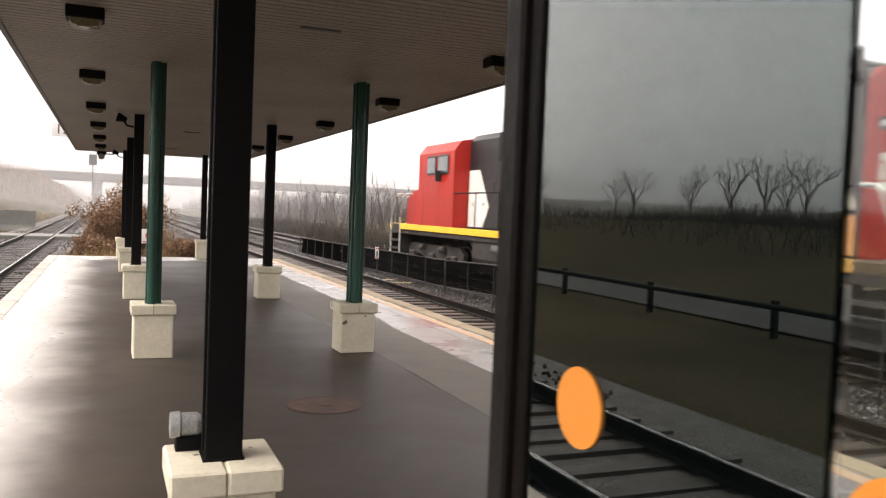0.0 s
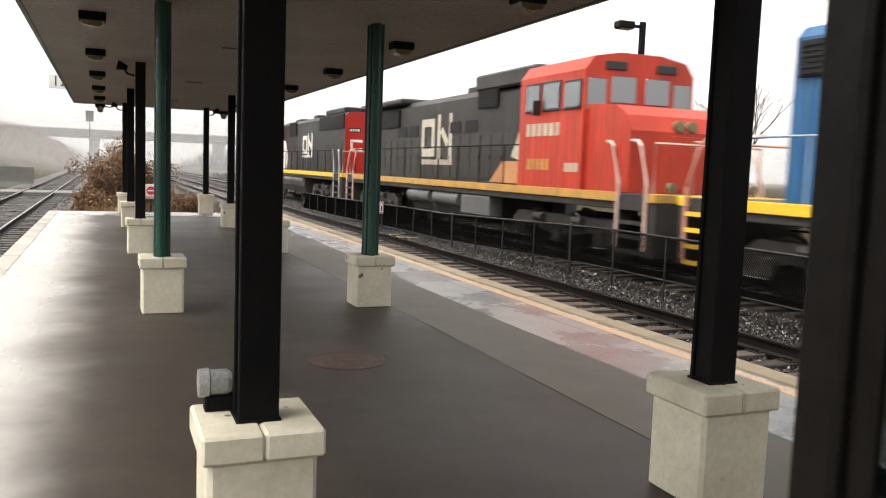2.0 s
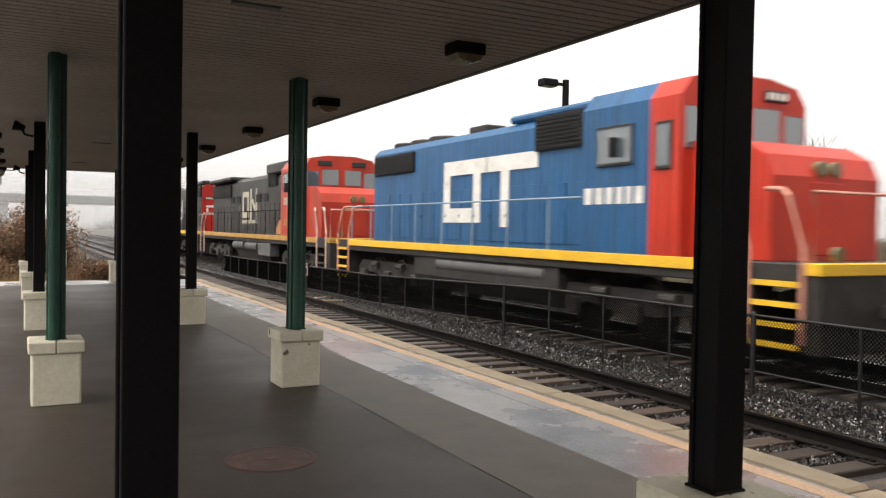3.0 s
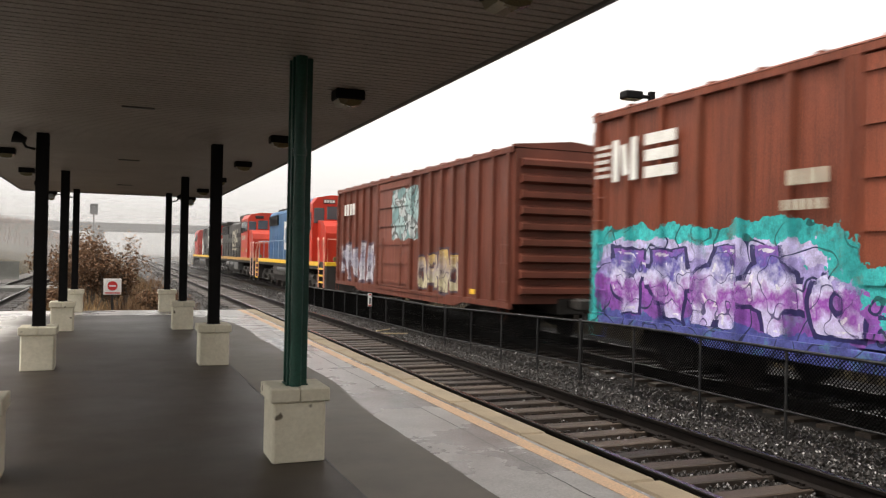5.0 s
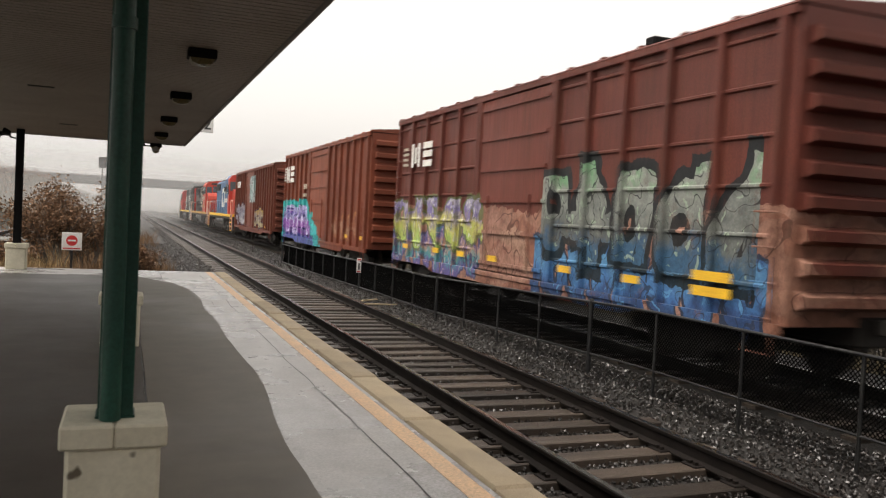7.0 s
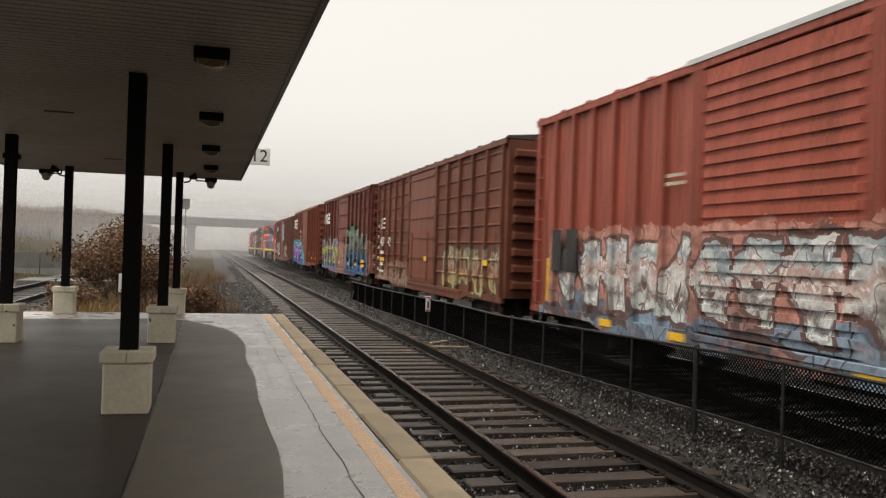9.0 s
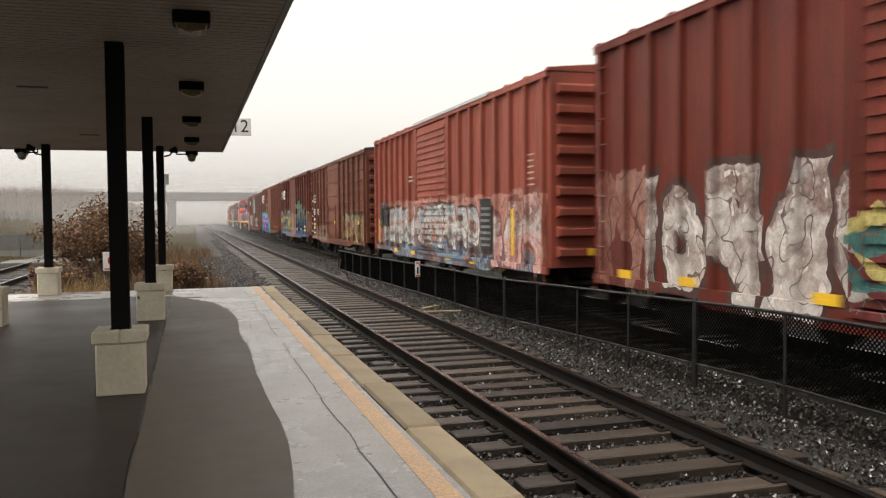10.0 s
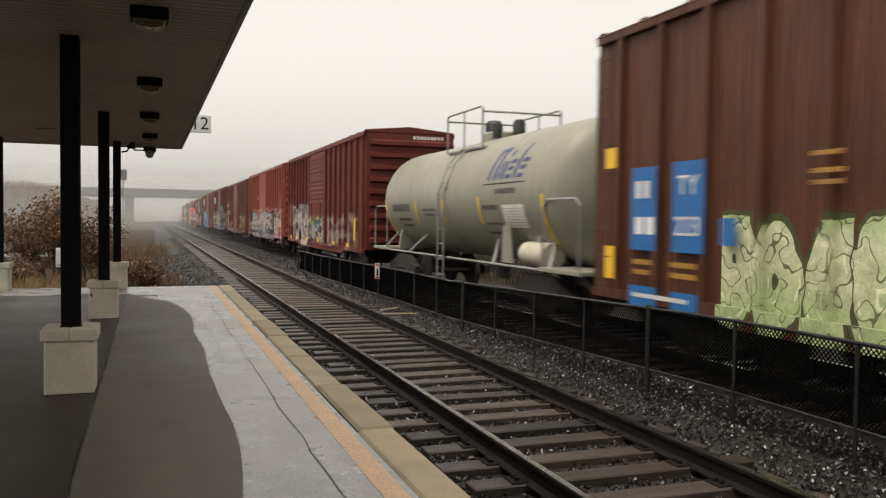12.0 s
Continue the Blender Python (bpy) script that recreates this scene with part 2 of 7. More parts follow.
def paint(name, car, col, col2, layers=(), rough=(0.42, 0.7), rust=(0.09, 0.035, 0.02), streaky=1.0):
    """Weathered vehicle paint in the car's own space, with layers of sprayed lettering on it.
    A layer: dict(y=(a, b), z=(a, b), cols=[...], line=colour, cell=(along, up), wob=metres, seed=number)."""
    m, nt, p = tree_of(name)
    vec = coords(nt, (1, 1, 1), car)
    a = noisy(nt, vec, 0.9, 5)
    streak = noisy(nt, coords(nt, (1, 5, 0.35), car), 1.6, 5, 0.65)
    fine = noisy(nt, vec, 45, 3)
    c = blend(nt, ramp(nt, a, [(0.35, 0.0), (0.7, 1.0)]), col, col2)
    c = blend(nt, ramp(nt, streak, [(0.47, 0.0), (0.75, 0.65 * streaky)]), c, rust)
    drip = noisy(nt, coords(nt, (1, 4, 0.3), car), 1.3, 6, 0.62)
    c = blend(nt, 1.0, c, ramp(nt, drip, [(0.32, 1 - 0.2 * streaky), (0.62, 1 + 0.08 * streaky)]), "MULTIPLY")
    sep = nt.nodes.new("ShaderNodeSeparateXYZ")
    nt.links.new(vec, sep.inputs[0])
    y, z = sep.outputs[1], sep.outputs[2]
    for L in layers:
        s = L.get("seed", 1.0)
        shift = nt.nodes.new("ShaderNodeVectorMath")
        shift.operation = "ADD"
        nt.links.new(vec, shift.inputs[0])
        shift.inputs[1].default_value = (s * 3.1, s * 7.7, s * 5.3)
        v2 = shift.outputs[0]
        wob = L.get("wob", 0.35)
        e1 = maths(nt, "MULTIPLY", maths(nt, "SUBTRACT", noisy(nt, v2, L.get("wobscale", 1.6), 4, 0.6), 0.5), wob * 2)
        yy, zz = maths(nt, "ADD", y, e1), maths(nt, "ADD", z, e1)
        mask = None
        for val, op, lim in ((yy, "GREATER_THAN", L["y"][0]), (yy, "LESS_THAN", L["y"][1]), (zz, "GREATER_THAN", L["z"][0]), (zz, "LESS_THAN", L["z"][1])):
            t = maths(nt, op, val, lim)
            mask = t if mask is None else maths(nt, "MULTIPLY", mask, t)
        if L.get("cut"):
            top, low = L["cut"]
            rise = maths(nt, "DIVIDE", maths(nt, "SUBTRACT", zz, L["z"][0]), L["z"][1] - L["z"][0])
            jag = maths(nt, "MULTIPLY", maths(nt, "SUBTRACT", noisy(nt, v2, 3.2, 3), 0.5), 2.2)
            mask = maths(nt, "MULTIPLY", mask, maths(nt, "GREATER_THAN", maths(nt, "ADD", y, jag), maths(nt, "ADD", maths(nt, "MULTIPLY", rise, top - low), low)))
        if L.get("letters"):
            # separate glyphs: bowls, stems, bars and slants of a broad sprayed line, each with its own proportions
            e2 = maths(nt, "MULTIPLY", maths(nt, "SUBTRACT", noisy(nt, v2, 2.3, 1, 0.4), 0.5), wob)
            q = maths(nt, "DIVIDE", maths(nt, "ADD", y, e2), L["letters"])
            wn_ = nt.nodes.new("ShaderNodeTexWhiteNoise")
            wn_.noise_dimensions = "1D"
            nt.links.new(maths(nt, "ADD", maths(nt, "FLOOR", q), s * 13.7), wn_.inputs["W"])
            hs = nt.nodes.new("ShaderNodeSeparateColor")
            nt.links.new(wn_.outputs["Color"], hs.inputs[0])
            h1, h2, h3 = hs.outputs[0], hs.outputs[1], hs.outputs[2]
            lz = maths(nt, "SUBTRACT", maths(nt, "MULTIPLY", maths(nt, "DIVIDE", maths(nt, "SUBTRACT", maths(nt, "ADD", z, maths(nt, "MULTIPLY", e1, 0.6)), L["z"][0]), L["z"][1] - L["z"][0]), 2.0), 1.0)
            lz = maths(nt, "DIVIDE", lz, maths(nt, "ADD", maths(nt, "MULTIPLY", h2, 0.28), 0.76))
            lx = maths(nt, "MULTIPLY", maths(nt, "SUBTRACT", maths(nt, "FRACT", q), 0.5), 2.0)
            lx = maths(nt, "ADD", lx, maths(nt, "MULTIPLY", maths(nt, "MULTIPLY", maths(nt, "SUBTRACT", h1, 0.5), 0.3), lz))

            def off_when(dist, gate, lim):
                return maths(nt, "ADD", dist, maths(nt, "MULTIPLY", maths(nt, "LESS_THAN", gate, lim), 9.0))

            bz = maths(nt, "MULTIPLY", maths(nt, "SUBTRACT", lz, maths(nt, "MULTIPLY", maths(nt, "SUBTRACT", h3, 0.5), 0.7)), maths(nt, "ADD", maths(nt, "MULTIPLY", h2, 0.7), 0.65))
            rad = maths(nt, "SQRT", maths(nt, "ADD", maths(nt, "MULTIPLY", lx, lx), maths(nt, "MULTIPLY", bz, bz)))
            bowl = maths(nt, "ABSOLUTE", maths(nt, "SUBTRACT", rad, 0.55))
            stem = off_when(maths(nt, "ABSOLUTE", maths(nt, "ADD", lx, 0.5)), h1, 0.4)
            slant = off_when(maths(nt, "MULTIPLY", maths(nt, "ABSOLUTE", maths(nt, "SUBTRACT", lx, maths(nt, "MULTIPLY", lz, maths(nt, "SUBTRACT", maths(nt, "MULTIPLY", h3, 1.6), 0.8)))), 0.8), h2, 0.45)
            cross = off_when(maths(nt, "ABSOLUTE", maths(nt, "SUBTRACT", lz, maths(nt, "SUBTRACT", h1, 0.5))), h3, 0.5)
            dist = maths(nt, "MINIMUM", maths(nt, "MINIMUM", bowl, stem), maths(nt, "MINIMUM", slant, cross))
            ends = maths(nt, "MAXIMUM", maths(nt, "SUBTRACT", maths(nt, "ABSOLUTE", lz), 0.72), maths(nt, "SUBTRACT", maths(nt, "ABSOLUTE", lx), 0.78))
            dist = maths(nt, "MAXIMUM", dist, ends)
            fat = L.get("fat", 0.27)
            tone = maths(nt, "ADD", maths(nt, "MULTIPLY", maths(nt, "ADD", lz, 1.0), 0.42), maths(nt, "MULTIPLY", maths(nt, "SUBTRACT", noisy(nt, v2, 2.2, 4, 0.65), 0.5), 1.1))
            cols = L["cols"]
            ink = ramp(nt, tone, [((i + 0.5) / len(cols), cc) for i, cc in enumerate(cols)])
            glint = maths(nt, "MULTIPLY", maths(nt, "LESS_THAN", maths(nt, "ABSOLUTE", maths(nt, "SUBTRACT", dist, fat * 0.55)), 0.035), maths(nt, "GREATER_THAN", noisy(nt, v2, 3.1, 2), 0.55))
            ink = blend(nt, maths(nt, "MULTIPLY", glint, 0.7), ink, tuple(min(1.35 * max(q_[k] for q_ in cols), 0.8) for k in range(3)))
            crease = maths(nt, "LESS_THAN", maths(nt, "ABSOLUTE", maths(nt, "SUBTRACT", noisy(nt, v2, L.get("crease", 2.6), 1, 0.4), 0.5)), 0.011)
            ink = blend(nt, maths(nt, "MULTIPLY", crease, 0.85), ink, L.get("line") or (0.05, 0.03, 0.03))
            ink = blend(nt, maths(nt, "GREATER_THAN", dist, fat), ink, L.get("line") or (0.05, 0.03, 0.03))
            shape = maths(nt, "LESS_THAN", dist, fat + L.get("rim", 0.13))
            if L.get("back"):
                ink = blend(nt, shape, L["back"], ink)
                shape = maths(nt, "MAXIMUM", shape, mask)
            shape = maths(nt, "MULTIPLY", shape, maths(nt, "MULTIPLY", maths(nt, "GREATER_THAN", y, L["y"][0]), maths(nt, "LESS_THAN", y, L["y"][1])))
            if L.get("cut"):
                shape = maths(nt, "MULTIPLY", shape, mask)
            ink = blend(nt, 1.0, ink, ramp(nt, noisy(nt, v2, 5.5, 5, 0.7), [(0.3, 0.7), (0.6, 1.08)]), "MULTIPLY")
            fade = ramp(nt, noisy(nt, v2, 3.5, 5, 0.7), [(0.25, 0.4), (0.42, L.get("cover", 0.95))])
            c = blend(nt, maths(nt, "MULTIPLY", shape, fade), c, ink)
            continue
        if L.get("bands"):
            t = maths(nt, "DIVIDE", maths(nt, "SUBTRACT", zz, L["z"][0]), L["z"][1] - L["z"][0])
            cols = L["cols"]
            col_in = ramp(nt, t, [(i / len(cols), cc) for i, cc in enumerate(cols)], True)
        else:
            cols = L["cols"]
            mp = nt.nodes.new("ShaderNodeMapping")
            cy, cz = L.get("cell", (0.7, 1.3))
            mp.inputs["Scale"].default_value = (0.0, 1 / cy, 1 / cz)
            warp = nt.nodes.new("ShaderNodeVectorMath")
            warp.operation = "ADD"
            nz = node(nt, "ShaderNodeTexNoise", Scale=1.8, Detail=1.0)
            nt.links.new(v2, nz.inputs["Vector"])
            ws = nt.nodes.new("ShaderNodeVectorMath")
            ws.operation = "SCALE"
            ws.inputs[3].default_value = 0.7
            nt.links.new(nz.outputs["Color"], ws.inputs[0])
            nt.links.new(v2, warp.inputs[0])
            nt.links.new(ws.outputs[0], warp.inputs[1])
            nt.links.new(warp.outputs[0], mp.inputs[0])
            vo = node(nt, "ShaderNodeTexVoronoi", Scale=1.0)
            vo.voronoi_dimensions = "3D"
            nt.links.new(mp.outputs[0], vo.inputs["Vector"])
            sc = nt.nodes.new("ShaderNodeSeparateColor")
            nt.links.new(vo.outputs["Color"], sc.inputs[0])
            col_in = ramp(nt, sc.outputs[0], [(i / len(cols), cc) for i, cc in enumerate(cols)], True)
            if L.get("line"):
                ve = node(nt, "ShaderNodeTexVoronoi", Scale=1.0)
                ve.voronoi_dimensions, ve.feature = "3D", "DISTANCE_TO_EDGE"
                nt.links.new(mp.outputs[0], ve.inputs["Vector"])
                broken = maths(nt, "MULTIPLY", maths(nt, "SUBTRACT", noisy(nt, v2, 2.6, 3), 0.44), 7.0 * L.get("w", 0.07))
                col_in = blend(nt, maths(nt, "LESS_THAN", ve.outputs[0], broken), col_in, L["line"])
        # outlines, highlights and overspray within the piece
        sweep = maths(nt, "ABSOLUTE", maths(nt, "SUBTRACT", noisy(nt, v2, L.get("sweep", 1.7), 1, 0.4), 0.5))
        col_in = blend(nt, maths(nt, "LESS_THAN", sweep, 0.011), col_in, L.get("line") or tuple(0.35 * q for q in cols[0]))
        col_in = blend(nt, 1.0, col_in, ramp(nt, noisy(nt, v2, 5.5, 5, 0.7), [(0.33, 0.5), (0.62, 1.12)]), "MULTIPLY")
        fade = ramp(nt, noisy(nt, v2, 3.5, 5, 0.7), [(0.28, 0.25), (0.45, L.get("cover", 0.95))])
        c = blend(nt, maths(nt, "MULTIPLY", mask, fade), c, col_in)
    c = blend(nt, 1.0, c, ramp(nt, fine, [(0.3, 0.82), (0.7, 1.12)]), "MULTIPLY")
    nt.links.new(c, p.inputs["Base Color"])
    r = nt.nodes.new("ShaderNodeMapRange")
    r.inputs[3].default_value, r.inputs[4].default_value = rough
    nt.links.new(streak, r.inputs[0])
    nt.links.new(r.outputs[0], p.inputs["Roughness"])
    p.inputs["Specular IOR Level"].default_value = 0.28
    bp = node(nt, "ShaderNodeBump", Strength=0.15, Distance=0.006)
    nt.links.new(a, bp.inputs["Height"])
    nt.links.new(bp.outputs[0], p.inputs["Normal"])
    return m


def pane_glass(name, tint, rough=0.02):
    m, nt, p = tree_of(name)
    p.inputs["Base Color"].default_value = (*tint, 1)
    p.inputs["Transmission Weight"].default_value = 1.0
    p.inputs["Roughness"].default_value = rough
    p.inputs["IOR"].default_value = 1.45
    return m


# drip: wet from here westwards, with the sky's sheen put into the colour
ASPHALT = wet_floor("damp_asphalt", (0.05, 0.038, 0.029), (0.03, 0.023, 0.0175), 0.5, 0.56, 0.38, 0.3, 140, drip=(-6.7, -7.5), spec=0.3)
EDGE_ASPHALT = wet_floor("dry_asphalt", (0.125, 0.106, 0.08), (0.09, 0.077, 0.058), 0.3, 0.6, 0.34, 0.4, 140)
CONCRETE = wet_floor("wet_concrete", (0.52, 0.505, 0.48), (0.37, 0.357, 0.336), 0.72, 0.42, 0.22, 0.9, 60)
COPING = wet_floor("sandy_coping", (0.44, 0.35, 0.235), (0.33, 0.265, 0.18), 0.25, 0.8, 0.4, 1.0, 120, 0.2)
COPING_PALE = wet_floor("pale_wet_coping", (0.4, 0.37, 0.31), (0.31, 0.285, 0.24), 0.7, 0.6, 0.3, 0.6, 120, 0.12)
STRIPE = surface("worn_safety_paint", (0.78, 0.5, 0.28), (0.66, 0.46, 0.3), (0.4, 0.65), big=3, fine=50)
CREAM = surface("cream_painted_block", (0.68, 0.64, 0.51), (0.54, 0.5, 0.385), (0.75, 0.95), big=2.5, fine=30, bump=0.45, dist=0.008, grain=0.3, vary=0.06, speck=((0.12, 0.1, 0.07), 7.0, 0.73))
BLACK_STEEL = surface("black_painted_steel", (0.004, 0.004, 0.0045), (0.006, 0.0055, 0.0055), (0.5, 0.7), big=2, fine=60, bump=0.1, spec=0.12)
GREEN_STEEL = surface("green_painted_steel", (0.014, 0.07, 0.05), (0.009, 0.045, 0.033), (0.35, 0.55), big=2, fine=60, bump=0.1, spec=0.35)
SOFFIT = surface("taupe_soffit_metal", (0.26, 0.222, 0.19), (0.21, 0.18, 0.152), (0.45, 0.65), big=0.6, fine=50, bump=0.05)
FASCIA = surface("dark_fascia_metal", (0.09, 0.085, 0.08), (0.07, 0.066, 0.06), (0.4, 0.6))
RAIL_STEEL = surface("rusty_rail_side", (0.012, 0.009, 0.0075), (0.007, 0.0055, 0.005), (0.55, 0.75), big=3, fine=60, bump=0.3, spec=0.15)
RAIL_HEAD = surface("polished_rail_head", (0.42, 0.41, 0.4), (0.3, 0.28, 0.26), (0.18, 0.32), 1.0, 4, 40, 0.05)
TIE = surface("wet_weathered_tie_wood", (0.056, 0.042, 0.032), (0.026, 0.02, 0.016), (0.3, 0.55), big=2.2, fine=30, bump=0.6, dist=0.01, stretch=(0.35, 3, 3), vary=0.5, spec=0.5)
BALLAST = surface("ballast_bed", (0.017, 0.0145, 0.0125), (0.009, 0.0075, 0.0065), (0.5, 0.9), big=6, fine=28, bump=1.0, dist=0.03, speck=((0.09, 0.085, 0.08), 30.0, 0.64))
# oily stone, taken darker still to hold the shade under the train
OILY_SHADED = surface("oily_shaded_ballast_bed", (0.008, 0.0072, 0.0065), (0.005, 0.0045, 0.004), (0.5, 0.9), big=6, fine=28, bump=1.0, dist=0.03, spec=0.2)
STONE = surface("ballast_stone", (0.034, 0.029, 0.026), (0.012, 0.01, 0.009), (0.12, 0.45), big=8, fine=60, bump=0.3, island=0.6)
EARTH = surface("brown_turf", (0.047, 0.038, 0.021), (0.028, 0.023, 0.014), (0.9, 1.0), big=0.12, fine=8, bump=0.8, dist=0.05, spec=0.05)
GALV = surface("galvanised_steel", (0.055, 0.055, 0.055), (0.03, 0.03, 0.032), (0.35, 0.55), 0.8, 4, 60, 0.1)
MESH_WIRE = surface("black_fence_wire", (0.003, 0.003, 0.003), (0.004, 0.004, 0.004), (0.7, 0.9), spec=0.05)
WHITE = plain("white_sign_paint", (0.78, 0.78, 0.76), 0.45)
BLACK = plain("black_paint", (0.015, 0.015, 0.015), 0.5)
RED = plain("red_sign_paint", (0.6, 0.03, 0.03), 0.45)
ORANGE = surface("orange_vinyl", (0.95, 0.33, 0.045), (0.92, 0.32, 0.045), (0.45, 0.55), big=2, fine=80, bump=0.02, grain=0.1)
RUST_IRON = surface("rusty_cast_iron", (0.1, 0.048, 0.036), (0.06, 0.032, 0.026), (0.5, 0.75), big=6, fine=60, bump=0.4)
PALE_BALLAST = surface("pale_ballast_bed", (0.075, 0.066, 0.06), (0.04, 0.036, 0.033), (0.6, 0.95), big=5, fine=24, bump=1.0, dist=0.03, speck=((0.12, 0.115, 0.11), 26.0, 0.64))
LENS = surface("frosted_lamp_lens", (0.17, 0.145, 0.07), (0.12, 0.1, 0.05), (0.2, 0.35), big=5, fine=80)
GREY_CASE = plain("grey_lamp_case", (0.3, 0.31, 0.31), 0.4, 0.3)
DULL_GREY = plain("dull_grey_steel", (0.1, 0.1, 0.098), 0.6)
# ---- the ground, beds and tracks ----
def ground_height(x, y):
    """Flat by the tracks; a grassy bank along the far side of the western track."""
    t = min(max((-14.5 - x) / 16.0, 0), 1)
    bank = (3 * t * t - 2 * t ** 3) * 2.5 * min(max((y + 40) / 60, 0.35), 1)
    u = min(max((x - 14) / 20.0, 0), 1)
    ramp_hill = min(max((-12.5 - x) / 10.0, 0), 1) * min(max((y - 150) / 45, 0), 1) * 8.0
    return -0.95 + max(bank, ramp_hill) + u * 1.0 + 0.12 * noise.noise((x * 0.12, y * 0.12, 0.0))


def build_ground():
    xs = [-2500, -900, -400, -200, -120, -80, -60, -50] + list(range(-44, 45, 2)) + [50, 60, 80, 120, 200, 400, 900, 2500]
    ys = [-2500, -700, -250, -120, -80, -60] + list(range(-50, 160, 4)) + [170, 185, 200, 220, 250, 300, 400, 700, 1400, 2500]
    b = Build()
    b.v = [(x, y, ground_height(x, y)) for y in ys for x in xs]
    n = len(xs)
    b.f = [(j * n + i, j * n + i + 1, (j + 1) * n + i + 1, (j + 1) * n + i) for j in range(len(ys) - 1) for i in range(n - 1)]
    tagged(part("ground", b, EARTH, smooth=60), "rough brown autumn turf beside the railway tracks", "ground", kind="structure")
    bed = Build().prism([(-2.0, -1.3), (2.2, -1.3), (2.2, -0.7), (1.35, -0.7), (1.3, -0.728), (-1.3, -0.728), (-1.35, -0.7), (-2.0, -0.7)], "y", -120, 420)
    tagged(part("ballast_bed", bed, BALLAST), "dark wet crushed-stone bed beside the platform", "ballast", kind="structure")
    bed = Build().prism([(2.2, -1.3), (8.2, -1.3), (7.2, -0.7), (2.2, -0.7)], "y", -120, 420)
    tagged(part("ballast_bed", bed, OILY_SHADED), "oily crushed-stone bed under the freight track, blackened by painted-in train shade", "ballast", kind="structure")
    bed = Build().prism([(-13.2, -1.3), (-8.0, -1.3), (-8.0, -0.7), (-12.2, -0.7)], "y", -120, 420)
    tagged(part("ballast_bed", bed, PALE_BALLAST), "grey crushed-stone bed under the western track", "ballast", kind="structure")
    bed = Build().prism([(-3.4, -1.3), (-1.95, -1.3), (-1.95, -0.72), (-2.9, -0.74)], "y", 15.2, 300)
    tagged(part("gravel_shoulder", bed, BALLAST), "gravel shoulder beyond the platform's end", "gravel", kind="structure")


def rail_section(x, z=RAIL):
    foot = [(x - 0.07, z - 0.172), (x + 0.07, z - 0.172), (x + 0.07, z - 0.16), (x + 0.012, z - 0.14), (x + 0.012, z - 0.05),
            (x + 0.034, z - 0.036), (x + 0.036, z - 0.008), (x + 0.028, z - 0.002), (x - 0.028, z - 0.002), (x - 0.036, z - 0.008),
            (x - 0.034, z - 0.036), (x - 0.012, z - 0.05), (x - 0.012, z - 0.14), (x - 0.07, z - 0.16)]
    return foot


def build_track(name, x0, label, near):
    tr = thing(name, label, "railway track", kind="structure")
    for s in (-1, 1):
        x = x0 + s * 0.7535
        r = part("rail", Build().prism(rail_section(x), "y", -110, 400), RAIL_STEEL, tr)
        part("running_surface", Build().box(x - 0.027, x + 0.027, -110, 400, RAIL - 0.004, RAIL), RAIL_HEAD, r, "bright polished rail head")
    rng = random.Random(int(x0 * 10) + 50)
    tie = Build().box(-1.3, 1.3, -0.115, 0.115, -0.17, 0, 0.012).mesh("tie", TIE)
    plate = Build().box(-0.18, 0.18, -0.09, 0.09, 0, 0.014, 0.004)
    for sx in (-0.12, 0.12):
        plate.box(sx - 0.018, sx + 0.018, -0.05, -0.015, 0.01, 0.04)
        plate.box(sx - 0.018, sx + 0.018, 0.02, 0.055, 0.01, 0.04)
    plate_me = plate.mesh("tie_plate", RAIL_STEEL)
    far = Build()
    y, k = -30.0, 0
    while y < 330:
        dx, rz, dz = rng.uniform(-0.09, 0.09), rng.uniform(-1.8, 1.8), rng.uniform(-0.012, 0.008)
        if near and -6 < y < 60:
            t = part("tie", tie, None, tr, at=pose(x0 + dx, y, -0.655 + dz, 0, 0, rz))
            if y < 26:
                for s in (-1, 1):
                    part("tie_plate", plate_me, None, t, at=pose(s * 0.7535 - dx, 0, 0))
        elif near or y < 120:
            far.box(x0 - 1.3 + dx, x0 + 1.3 + dx, y - 0.115, y + 0.115, -0.8, -0.655 + dz)
        y += 0.508 + rng.uniform(-0.03, 0.03)
    tagged(part("far_ties", far, TIE, tr, "weathered wooden ties under the rails"), kind="stuff")
    return tr


